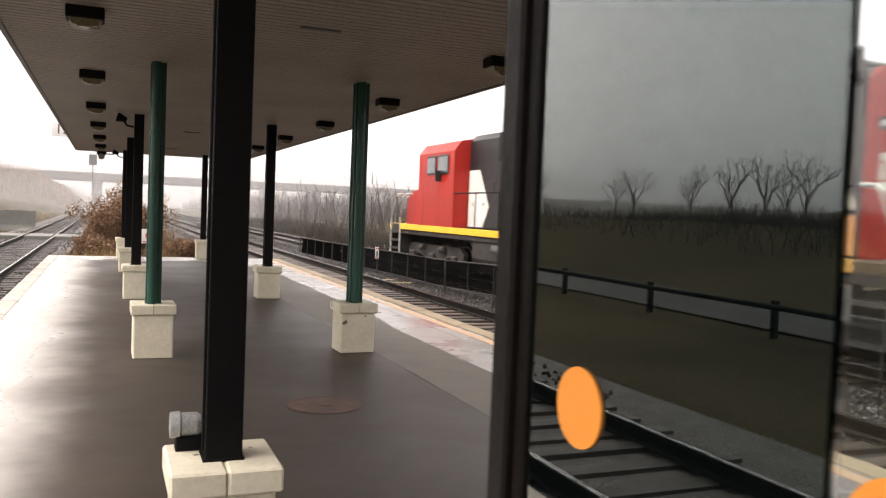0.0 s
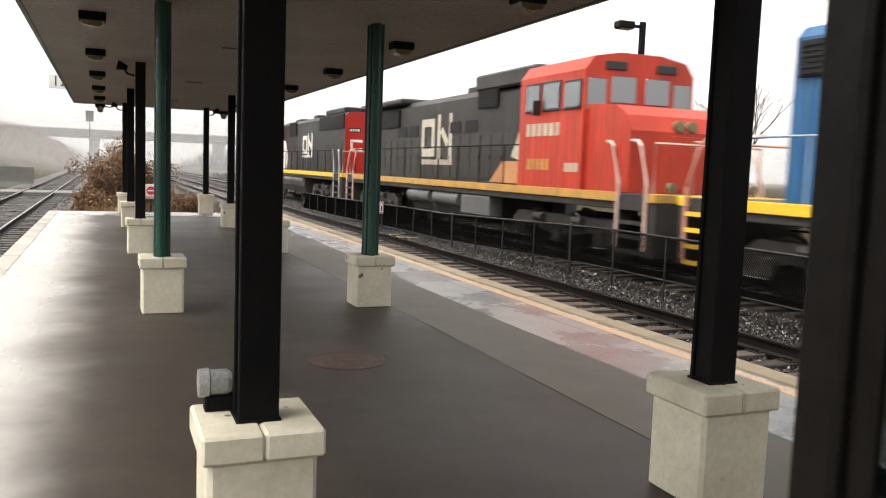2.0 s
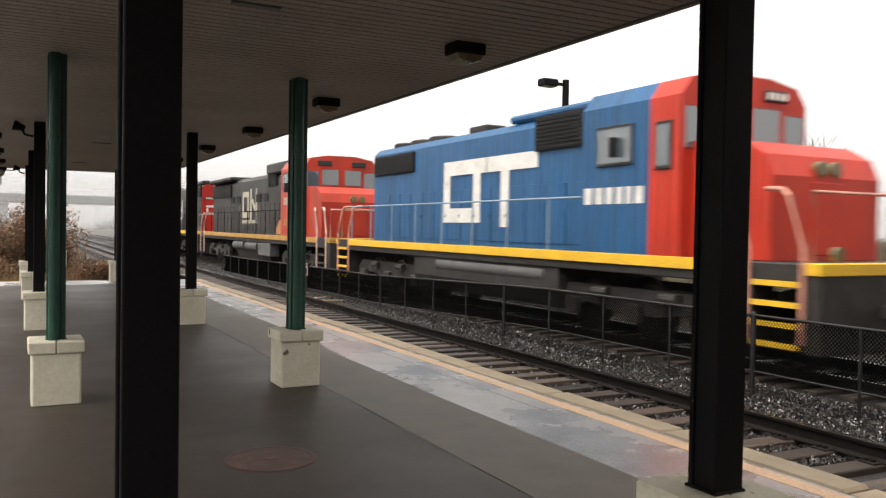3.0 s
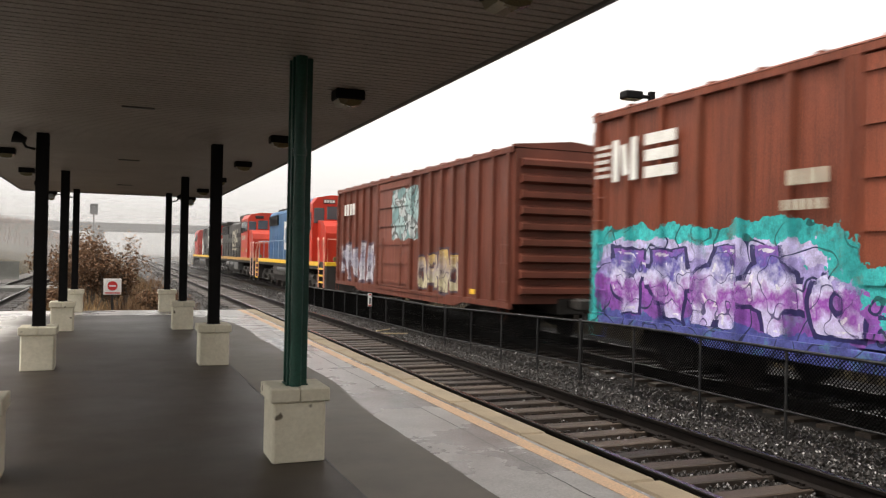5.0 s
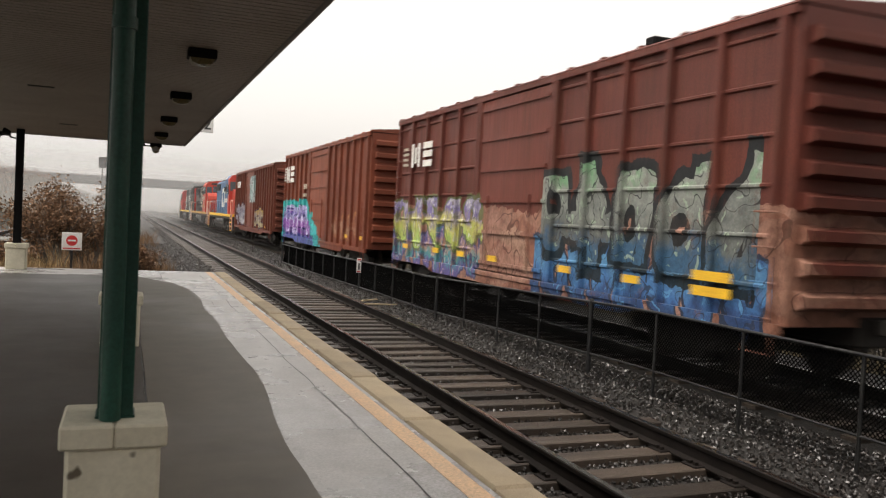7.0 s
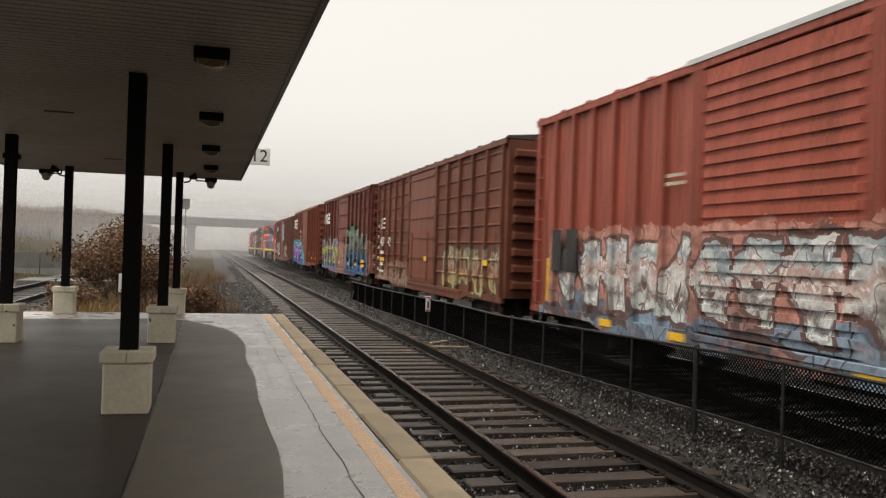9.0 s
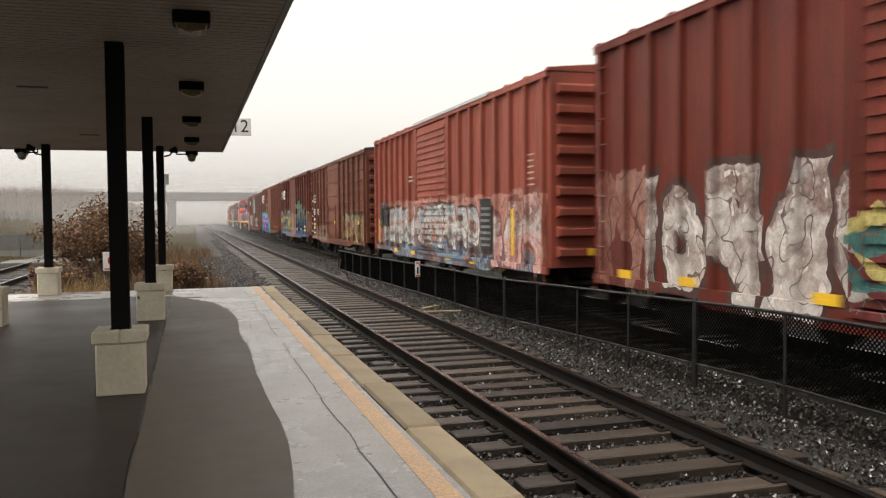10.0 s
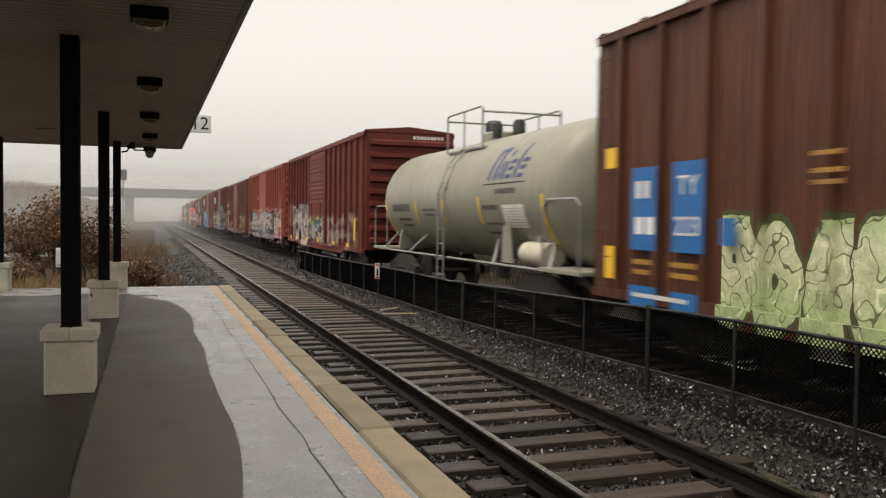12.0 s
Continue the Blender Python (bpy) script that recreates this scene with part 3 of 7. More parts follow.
def build_stones():
    """Loose crushed stone on the beds, thickest near the platform."""
    rng = random.Random(4)
    shapes = []
    for k in range(6):
        pts = [Vector((1, 0, 0)), Vector((-1, 0, 0)), Vector((0, 1, 0)), Vector((0, -1, 0)), Vector((0, 0, 1)), Vector((0, 0, -1)),
               Vector((0.6, 0.6, 0.5)), Vector((-0.6, 0.5, -0.5))]
        pts = [p * rng.uniform(0.65, 1.1) for p in pts]
        bm = bmesh.new()
        for p in pts:
            bm.verts.new(p)
        bmesh.ops.convex_hull(bm, input=bm.verts[:])
        bmesh.ops.delete(bm, geom=[v for v in bm.verts if not v.link_faces], context="VERTS")
        bm.verts.index_update()
        shapes.append(([v.co.copy() for v in bm.verts], [[v.index for v in f.verts] for f in bm.faces]))
        bm.free()

    def scatter(count, xr, yr, size, power):
        b = Build()
        for i in range(count):
            x, y = rng.uniform(*xr), yr[0] + (yr[1] - yr[0]) * rng.random() ** power
            s = size * rng.uniform(0.6, 1.35)
            z = -0.682 + rng.uniform(-0.014, 0.014) - (0.026 if abs(x) < 1.3 else 0.0)
            for c in (0.0, TRAIN_X, -9.9):
                for q in (-0.7535, 0.7535):
                    if abs(x - c - q) < 0.1:
                        x += 0.22
            if 1.35 < x < 3.0:
                z += 0.06 * math.sin((x - 1.35) / 1.65 * math.pi)
            m = Euler((rng.uniform(0, 6), rng.uniform(0, 6), rng.uniform(0, 6))).to_matrix() @ Matrix.Diagonal((s, s * 0.8, s * 0.65))
            vs, fs = rng.choice(shapes)
            b.add([m @ v + Vector((x, y, z)) for v in vs], fs)
        return b

    tagged(part("crushed_stone", scatter(44000, (-1.95, 2.9), (-2.2, 26), 0.027, 1.5), STONE), "wet dark grey crushed stone between the rails", "ballast", kind="stuff")
    tagged(part("crushed_stone", scatter(9000, (-1.95, 2.8), (24, 80), 0.045, 1.4), STONE), "wet dark grey crushed stone farther along", "ballast", kind="stuff")
    tagged(part("crushed_stone", scatter(3000, (-3.3, -1.95), (15.5, 45), 0.05, 1.4), STONE), "loose crushed stone beyond the platform's end", "ballast", kind="stuff")
    tagged(part("crushed_stone", scatter(2500, (-11.8, -8.1), (0, 50), 0.05, 1.3), STONE), "grey crushed stone on the western track", "ballast", kind="stuff")


# ---- the platform ----
P_END, P_START = 15.3, -40.0


def wavy_edge(x, y, amp=0.07):
    """The drip line: a little farther out along the middle, bending in at the platform's end."""
    t = min(max((y - 1.2) / 2.6, 0), 1)
    x += 0.17 * t * t * (3 - 2 * t) - 0.1 * max(y - 10.6, 0) ** 2
    return x + amp * noise.noise((y * 0.55, x * 3.0, 4.0)) + 0.15 * amp * noise.noise((y * 2.3, x, 9.0))


def build_platform():
    pf = thing("platform", "damp asphalt and concrete station platform", "platform", kind="structure")
    body = Build().box(-7.98, -2.30, P_START, P_END - 0.03, -1.1, -0.02)
    part("platform_base", body, CONCRETE, pf, "concrete platform base")
    # asphalt between the drip lines, wet concrete outside them
    ys = [P_START + 2 * i for i in range(18)] + [-4 + 0.22 * i for i in range(85)]
    ys = [y for y in ys if y < P_END - 1.7] + [P_END - 1.66]

    def strip(name, left, right, mat, z, label):
        b = Build()
        n = len(ys)
        lo, hi = [(left(y), y, z) for y in ys], [(right(y), y, z) for y in ys]
        b.v = lo + hi + [(p[0], p[1], z - 0.03) for p in lo + hi]
        for i in range(n - 1):
            b.f += [(i, n + i, n + i + 1, i + 1), (2 * n + i, i, i + 1, 2 * n + i + 1), (n + i, 3 * n + i, 3 * n + i + 1, n + i + 1)]
        b.f += [(0, 2 * n, 3 * n, n), (n - 1, 2 * n - 1, 4 * n - 1, 3 * n - 1)]
        part(name, b, mat, pf, label)

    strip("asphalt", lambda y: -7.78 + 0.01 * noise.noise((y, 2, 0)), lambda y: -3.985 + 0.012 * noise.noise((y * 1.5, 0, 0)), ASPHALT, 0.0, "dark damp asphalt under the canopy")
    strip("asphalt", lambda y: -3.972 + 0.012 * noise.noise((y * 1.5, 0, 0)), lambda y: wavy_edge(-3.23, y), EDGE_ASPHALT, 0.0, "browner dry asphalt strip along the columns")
    east = Build().box(-3.45, -2.30, P_START, P_END - 0.03, -0.02, -0.006)
    part("wet_edge", east, CONCRETE, pf, "wet grey concrete strip that mirrors the sky")
    part("wet_edge", Build().box(-7.78, -3.46, P_END - 1.9, P_END - 0.03, -0.02, -0.006), CONCRETE, pf)
    part("safety_stripe", Build().box(-2.47, -2.34, P_START, P_END - 0.03, -0.02, -0.003), STRIPE, pf, "worn peach-orange safety stripe")
    stone = Build().box(-0.127, 0.127, -0.74, 0.74, -0.28, 0.0, 0.02).mesh("coping_slab", COPING)
    pale = stone.copy()
    pale.materials[0] = COPING_PALE
    y = P_END - 0.76
    while y > -24:
        part("coping_slab", stone, None, pf, at=pose(-2.158 + random.uniform(-0.012, 0.012), y, random.uniform(-0.008, 0.004), 0, 0, random.uniform(-0.4, 0.4)))
        part("coping_slab", pale, None, pf, at=pose(-7.9, y, random.uniform(-0.006, -0.002) + 0.004))
        y -= 1.51
    part("platform_wall", Build().box(-2.28, -2.09, P_START, P_END - 0.04, -1.1, -0.285), CONCRETE, pf, "stained concrete platform wall")
    # cracks in the slabs, filled with dirt
    b = Build()
    for x, y0, y1, w in ((-2.665, -2, 14, 0.005), (-3.98, -3, 13, 0.006), (-2.9, 6.2, 9.1, 0.003)):
        yy = y0
        px = x
        while yy < y1:
            nx = x + 0.025 * noise.noise((yy * 0.9, x, 1)) + 0.014 * noise.noise((yy * 5.0, x, 1))
            z = 0.002 if x < -3 else -0.004
            b.add([(px - w, yy, z), (px + w, yy, z), (nx + w, yy + 0.2, z), (nx - w, yy + 0.2, z)], [(0, 1, 2, 3)])
            px, yy = nx, yy + 0.2
    part("crack", b, BLACK, pf, "dirt-filled crack")
    cover = tagged(part("manhole_cover", Build().lathe([(0.285, -0.004), (0.285, 0.003), (0.265, 0.006), (0.25, 0.003), (0.05, 0.003), (0.04, 0.007), (0.0, 0.007)], 40, "z", (-5.07, -2.36, 0.001)), RUST_IRON),
                   "rusty round cast-iron cover set in the asphalt", "manhole cover")
    return pf


# ---- columns, plinths, canopy ----
COL_Y = (-10.35, -5.17, 0.0, 5.11, 10.15, 14.9)
COL_X = (-6.2, -4.18)


def build_column(x, y, green, first):
    label = "slim green steel canopy column with a downpipe on a cream plinth" if green else "slim black steel canopy column on a cream block plinth"
    c = thing("canopy_column", label, "column", "columns under the canopy", at=pose(x, y, 0))
    mat = GREEN_STEEL if green else BLACK_STEEL
    base = Build().box(-0.183, 0.183, -0.183, 0.183, -0.01, 0.42, 0.016)
    part("plinth", base, CREAM, c, "cream painted rough block plinth")
    for s in (-1, 1):
        part("cap_stone", Build().box(min(s * 0.0012, s * 0.206), max(s * 0.0012, s * 0.206), -0.206, 0.206, 0.415, 0.513, 0.01), CREAM, c)
    sh = Build()
    w = 0.07
    sh.box(-w, w, -w, -w + 0.022, 0.511, 2.82, 0.004).box(-w, w, w - 0.022, w, 0.511, 2.82, 0.004).box(-w + 0.012, w - 0.012, -w + 0.02, w - 0.02, 0.511, 2.82)
    part("shaft", sh, mat, c)
    part("foot_plate", Build().box(-0.078, 0.078, -0.078, 0.078, 0.508, 0.523, 0.004), mat, c)
    if green:
        pipe = part("downpipe", Build().tube([(-0.02, -0.105, 0.515), (-0.02, -0.105, 2.82)], 0.042, 12), mat, c, "round green downpipe", smooth=50)
        part("pipe_collar", Build().tube([(-0.02, -0.105, 2.12), (-0.02, -0.105, 2.17)], 0.05, 12), mat, pipe, smooth=50)
    return c


def build_canopy():
    roof = thing("canopy", "flat platform canopy with a ribbed taupe metal soffit", "canopy", kind="structure")
    x0, x1, y0, y1 = -7.45, -2.95, -30.0, 16.05
    b = Build()
    y = -16.0
    while y < y1 - 0.02:
        e = min(y + 0.084, y1)
        b.box(x0 + 0.05, x1 - 0.05, y, e, 2.815, 2.835)
        y += 0.104
    part("ceiling", b, SOFFIT, roof, "ribbed taupe metal soffit boards")
    part("soffit_backing", Build().box(x0 + 0.03, x1 - 0.03, y0, y1 - 0.02, 2.829, 2.9), FASCIA, roof)
    for xa, xb in ((x0, x0 + 0.05), (x1 - 0.05, x1)):
        part("fascia", Build().box(xa, xb, y0, y1, 2.8, 3.12, 0.008), FASCIA, roof, "dark metal fascia")
    part("fascia", Build().box(x0 + 0.052, x1 - 0.052, y1 - 0.05, y1, 2.8, 3.12, 0.008), FASCIA, roof)
    part("roof_deck", Build().prism([(x0 + 0.05, 3.0), (x1 - 0.05, 3.0), (x1 - 0.05, 3.1), ((x0 + x1) / 2, 3.24), (x0 + 0.05, 3.1)], "y", y0, y1 - 0.055), FASCIA, roof)
    for y in (-7.4, -2.4, 2.6, 7.6, 12.8):
        part("soffit_vent", Build().box(-5.35, -5.05, y, y + 0.05, 2.8, 2.818, 0.003), FASCIA, roof, "small dark soffit vent")
    return roof


def build_soffit_lamp(x, y):
    m = thing("canopy_lamp", "dark square canopy lamp with a frosted prismatic lens", "lamp", "lamps under the canopy", at=pose(x, y, 2.815))
    part("housing", Build().box(-0.125, 0.125, -0.095, 0.095, -0.085, 0.0, 0.01), BLACK_STEEL, m)
    lens = Build().prism([(-0.105, -0.085), (0.105, -0.085), (0.085, -0.125), (0.03, -0.14), (-0.03, -0.14), (-0.085, -0.125)], "y", -0.085, 0.085)
    part("lens", lens, LENS, m, "frosted lens, unlit")
    return m


def build_floodlight(x, y, s):
    m = thing("floodlight", "grey floodlight hung at the canopy's end", "lamp", "floodlights at the canopy end", at=pose(x, y, 2.8))
    part("arm", Build().tube([(-0.32 * s, -0.25, -0.0), (-0.3 * s, -0.1, -0.06), (0, 0, -0.05)], 0.014, 8), BLACK_STEEL, m)
    part("head", Build().lathe([(0.03, 0.0), (0.07, -0.02), (0.085, -0.09), (0.08, -0.16)], 14, "z"), GREY_CASE, m, smooth=40)
    part("glass", Build().lathe([(0.075, -0.155), (0.06, -0.19), (0.02, -0.205)], 14, "z"), LENS, m, smooth=40)
    return m


def build_bracket(x, y, s):
    m = thing("loudspeaker", "small dark loudspeaker on a column bracket", "loudspeaker", "loudspeakers on the columns", at=pose(x, y, 2.62))
    part("bracket", Build().tube([(0, 0, 0), (s * 0.1, 0, 0.02), (s * 0.16, 0, 0.12)], 0.016, 8), BLACK_STEEL, m)
    part("horn", Build().tube([(s * 0.1, 0, 0.1), (s * 0.24, 0, 0.14)], 0.035, 12, 0.075), BLACK_STEEL, m, smooth=40)
    return m


def build_number_sign(x0, x1, y, z):
    cx = (x0 + x1) / 2
    m = thing("track_number_sign", "white hanging sign with the black number 12", "sign", "track number signs", at=pose(cx, y, z))
    w = (x1 - x0) / 2
    part("board", Build().box(-w, w, -0.012, 0.012, -0.17, 0.17, 0.006), WHITE, m)
    part("edge", Build().box(-w - 0.01, w + 0.01, -0.006, 0.006, -0.18, 0.18, 0.003), WHITE, m, "white board edge")
    words("12", 0.36, BLACK, m, pose(0.02, -0.0135, 0, 90, 0, 0))
    part("strap", Build().box(-w - 0.12 if cx > -5 else w, -w if cx > -5 else w + 0.12, -0.015, 0.015, -0.1, -0.06), GALV, m)
    return m


def build_pipe_lamp():
    """The grey cylinder on the first western plinth."""
    m = thing("plinth_spotlight", "short grey cylindrical spotlight on a plinth beside the column", "lamp", at=pose(-6.2, -5.17, 0.513))
    part("case", Build().lathe([(0.0, -0.185), (0.03, -0.187), (0.05, -0.185), (0.054, -0.15), (0.047, -0.145), (0.047, -0.085), (0.036, -0.07)], 18, "x", (0.0, 0.12, 0.1)), GREY_CASE, m, smooth=35)
    part("stem", Build().box(-0.165, -0.06, 0.085, 0.155, -0.002, 0.06, 0.006), BLACK_STEEL, m)
    return m


# ---- the glazed shelter ----
def build_shelter():
    s = thing("platform_shelter", "dark-framed glass platform shelter with orange safety dots", "shelter", at=pose(-6.216, -7.627, 0))
    tint, tnt, tp = tree_of("dark_tinted_pane")
    tp.inputs["Base Color"].default_value = (0.0015, 0.003, 0.003, 1)
    tp.inputs["Specular Tint"].default_value = (0.8, 1.0, 0.98, 1)
    tp.inputs["Roughness"].default_value = 0.015
    tp.inputs["IOR"].default_value = 1.92
    tp.inputs["Coat Weight"].default_value = 0.6
    tp.inputs["Coat Roughness"].default_value = 0.02
    clear = pane_glass("clear_pane", (0.9, 0.95, 0.94))
    frame_mat = surface("dark_bronze_frame", (0.0095, 0.008, 0.007), (0.007, 0.006, 0.0055), (0.4, 0.55), spec=0.12)
    h = 2.35
    part("post", Build().box(-0.022, 0.022, -0.02, 0.02, 0, h, 0.004), frame_mat, s)
    part("post_bead", Build().box(-0.012, 0.014, -0.04, -0.02, 0.1, h - 0.08, 0.003), frame_mat, s)
    part("dark_pane", Build().box(-0.006, 0.006, -0.42, -0.02, 0.1, h - 0.08), tint, s, "dark tinted glass that mirrors the trees")
    part("bottom_rail", Build().box(-0.025, 0.025, -2.6, -0.03, 0.02, 0.1, 0.004), frame_mat, s)
    part("top_rail", Build().box(-0.03, 0.03, -2.6, -0.03, h - 0.08, h, 0.004), frame_mat, s)
    part("post", Build().box(-0.035, 0.035, -2.66, -2.6, 0, h, 0.005), frame_mat, s)
    p = part("clear_pane", Build().box(-0.004, 0.004, -2.6, -0.425, 0.1, h - 0.08), clear, s, "clear side pane")
    p.visible_shadow = False
    for y in (-0.14, -0.475):
        part("safety_dot", Build().lathe([(0.0, -0.0085), (0.038, -0.0085), (0.038, -0.0065)], 32, "x", (0, y, 1.314)), ORANGE, s, "orange vinyl safety dot")
    # end wall towards the camera's way, and the far side
    for y in (-0.0, -2.63):
        q = part("clear_pane", Build().box(0.05, 1.5, y - 0.004, y + 0.004, 0.1, h - 0.08), clear, s)
        q.visible_shadow = False
        part("top_rail", Build().box(0.04, 1.5, y - 0.03, y + 0.03, h - 0.08, h, 0.004), frame_mat, s)
        part("bottom_rail", Build().box(0.04, 1.5, y - 0.025, y + 0.025, 0.02, 0.1, 0.004), frame_mat, s)
        part("post", Build().box(1.5, 1.56, y - 0.03, y + 0.03, 0, h, 0.005), frame_mat, s)
    part("shelter_roof", Build().box(-0.12, 1.66, -2.75, 0.1, h, h + 0.06, 0.01), frame_mat, s)
    return s


# ---- the fence between the tracks ----
FENCE_X = 1.95


def fence_top(y):
    t = min(max((y - 5.0) / 8.0, 0), 1)
    return 0.42 - 0.22 * t - 0.1 * min(max((y - 16) / 10, 0), 1)


def build_fence():
    f = thing("fence", "low black chain-link fence with galvanised posts between the tracks", "fence")
    ys = [6.2 + 1.52 * k for k in range(-9, 17)]
    for k, y in enumerate(ys):
        thick = (k - 9) % 4 == 0
        r = 0.034 if thick else 0.02
        p = part("post", Build().tube([(FENCE_X, y, -0.95), (FENCE_X, y, fence_top(y) + (0.02 if thick else 0))], r, 10), GALV, f, smooth=50)
        if thick:
            part("post_cap", Build().lathe([(0.038, 0), (0.03, 0.025), (0.0, 0.035)], 10, "z", (FENCE_X, y, fence_top(y) + 0.015)), GALV, p)
    pts = [(FENCE_X, y, fence_top(y)) for y in np.arange(ys[0], ys[-1] + 0.01, 0.76)]
    part("top_rail", Build().tube(pts, 0.019, 8), GALV, f, smooth=50)
    part("bottom_rail", Build().tube([(x, y, z - 0.72) for x, y, z in pts], 0.014, 8), GALV, f, smooth=50)
    wires = Build()
    step = 0.05
    n = int((ys[-1] - ys[0] - 0.8) / step)
    for i in range(n):
        y = ys[0] + i * step
        for d in (0.7, -0.7):
            a, c = (y, y + 0.7) if d > 0 else (y + 0.7, y)
            wires.tube([(FENCE_X + 0.022, a, fence_top(a) - 0.71), (FENCE_X + 0.022, c, fence_top(c) - 0.01)], 0.0065, 3)
    tagged(part("chain_link", wires, MESH_WIRE, f, "black coated chain-link mesh"), kind="stuff")
    m = thing("fence_marker", "small white plate with dark and red marks on the fence", "sign", at=pose(FENCE_X - 0.05, 18.3, 0.06))
    part("plate", Build().box(-0.065, 0.065, -0.008, 0.008, -0.2, 0.2, 0.004), WHITE, m)
    part("mark", Build().box(-0.022, 0.022, -0.0105, -0.0085, -0.12, 0.06), BLACK, m, "dark upright bar")
    for z in (-0.19, 0.14):
        part("mark", Build().box(-0.05, 0.05, -0.0105, -0.0085, z, z + 0.04), RED, m)
    part("plate_clip", Build().box(-0.015, 0.06, 0.008, 0.03, -0.1, 0.1), GALV, m)
    for a, b_ in (((0.55, 0), (1.5, 0.2)), ((1.0, 0.9), (1.75, 0.3))):
        st = tagged(part("timber_offcut", Build().box(-0.6, 0.6, -0.025, 0.025, 0, 0.03, 0.006), TIE_PALE, at=pose(1.35 + 0.1 * a[1], 14.6 + a[1], -0.62, 0, 3, 20 + 40 * a[1])),
                    "pale thin timber offcut lying on the ballast", "timber")


TIE_PALE = surface("pale_split_timber", (0.45, 0.36, 0.22), (0.34, 0.27, 0.16), (0.6, 0.8), big=4, fine=40, stretch=(0.3, 4, 4))


def build_entry_sign():
    m = thing("no_entry_sign", "white notice board with a red no-entry disc in the grass", "sign", at=pose(-5.39, 18.65, 0.42))
    part("board", Build().box(-0.23, 0.23, -0.01, 0.01, -0.22, 0.22, 0.005), WHITE, m)
    part("disc", Build().lathe([(0.0, -0.013), (0.13, -0.013), (0.13, -0.0105)], 28, "y", (0, 0, 0.02)), RED, m, "red disc")
    part("bar", Build().box(-0.09, 0.09, -0.0165, -0.0135, 0.0, 0.04), WHITE, m)
    part("line", Build().box(-0.2, 0.2, -0.0125, -0.0105, -0.19, -0.16), RED, m)
    part("post", Build().box(-0.03, 0.03, 0.012, 0.06, -1.35, 0.2, 0.004), GALV, m)
    return m


def build_lamp_post(x, y, h, label="dark lamp post with a shoebox head behind the train"):
    m = thing("street_lamp", label, "street lamp", "lamp posts", at=pose(x, y, -0.9))
    part("pole", Build().box(-0.07, 0.07, -0.07, 0.07, 0, h + 0.9, 0.01), BLACK_STEEL, m)
    part("arm", Build().box(-0.35, -0.07, -0.035, 0.035, h + 0.72, h + 0.8), BLACK_STEEL, m)
    part("head", Build().box(-0.85, -0.35, -0.17, 0.17, h + 0.66, h + 0.86, 0.03), BLACK_STEEL, m)
    part("lens", Build().box(-0.8, -0.4, -0.13, 0.13, h + 0.645, h + 0.66), LENS, m)
    return m


# ---- bridge and distance ----
def build_bridge():
    conc = surface("weathered_bridge_concrete", (0.085, 0.085, 0.082), (0.06, 0.06, 0.057), (0.8, 0.95), big=0.15, fine=3)
    b = thing("road_bridge", "grey concrete road bridge across the tracks, deep in mist", "bridge", at=pose(0, 262, -0.1, 0, 0, 4))
    part("deck", Build().prism([(-5, 7.6), (-4.4, 7.0), (4.4, 7.0), (5, 7.6), (5, 8.4), (-5, 8.4)], "x", -150, 140), conc, b)
    for y in (-5, 4.8):
        part("parapet", Build().box(-150, 140, y, y + 0.2, 8.4, 9.5), conc, b)
    for k in range(40):
        part("parapet_post", Build().box(-150 + k * 7.3, -149.7 + k * 7.3, -5.06, -5, 8.4, 9.55), conc, b)
    for x in (-75, -44, -9.5, 27, 58):
        pier = part("pier", Build().box(x - 1.1, x + 1.1, -4.2, 4.2, -2, 6.4, 0.1), conc, b)
        part("pier_cap", Build().prism([(-5, 7.0), (-5, 6.7), (-4, 6.2), (4, 6.2), (5, 6.7), (5, 7.0)], "x", x - 1.3, x + 1.3), conc, pier)
    part("abutment", Build().prism([(60, -1), (140, -1), (140, 7), (74, 7)], "y", -5.5, 5.5), conc, b)
    for x in (-110, -150):
        part("abutment", Build().box(x, x + 40 if x < -120 else x + 8, -5, 5, -1, 7), conc, b)
    return b


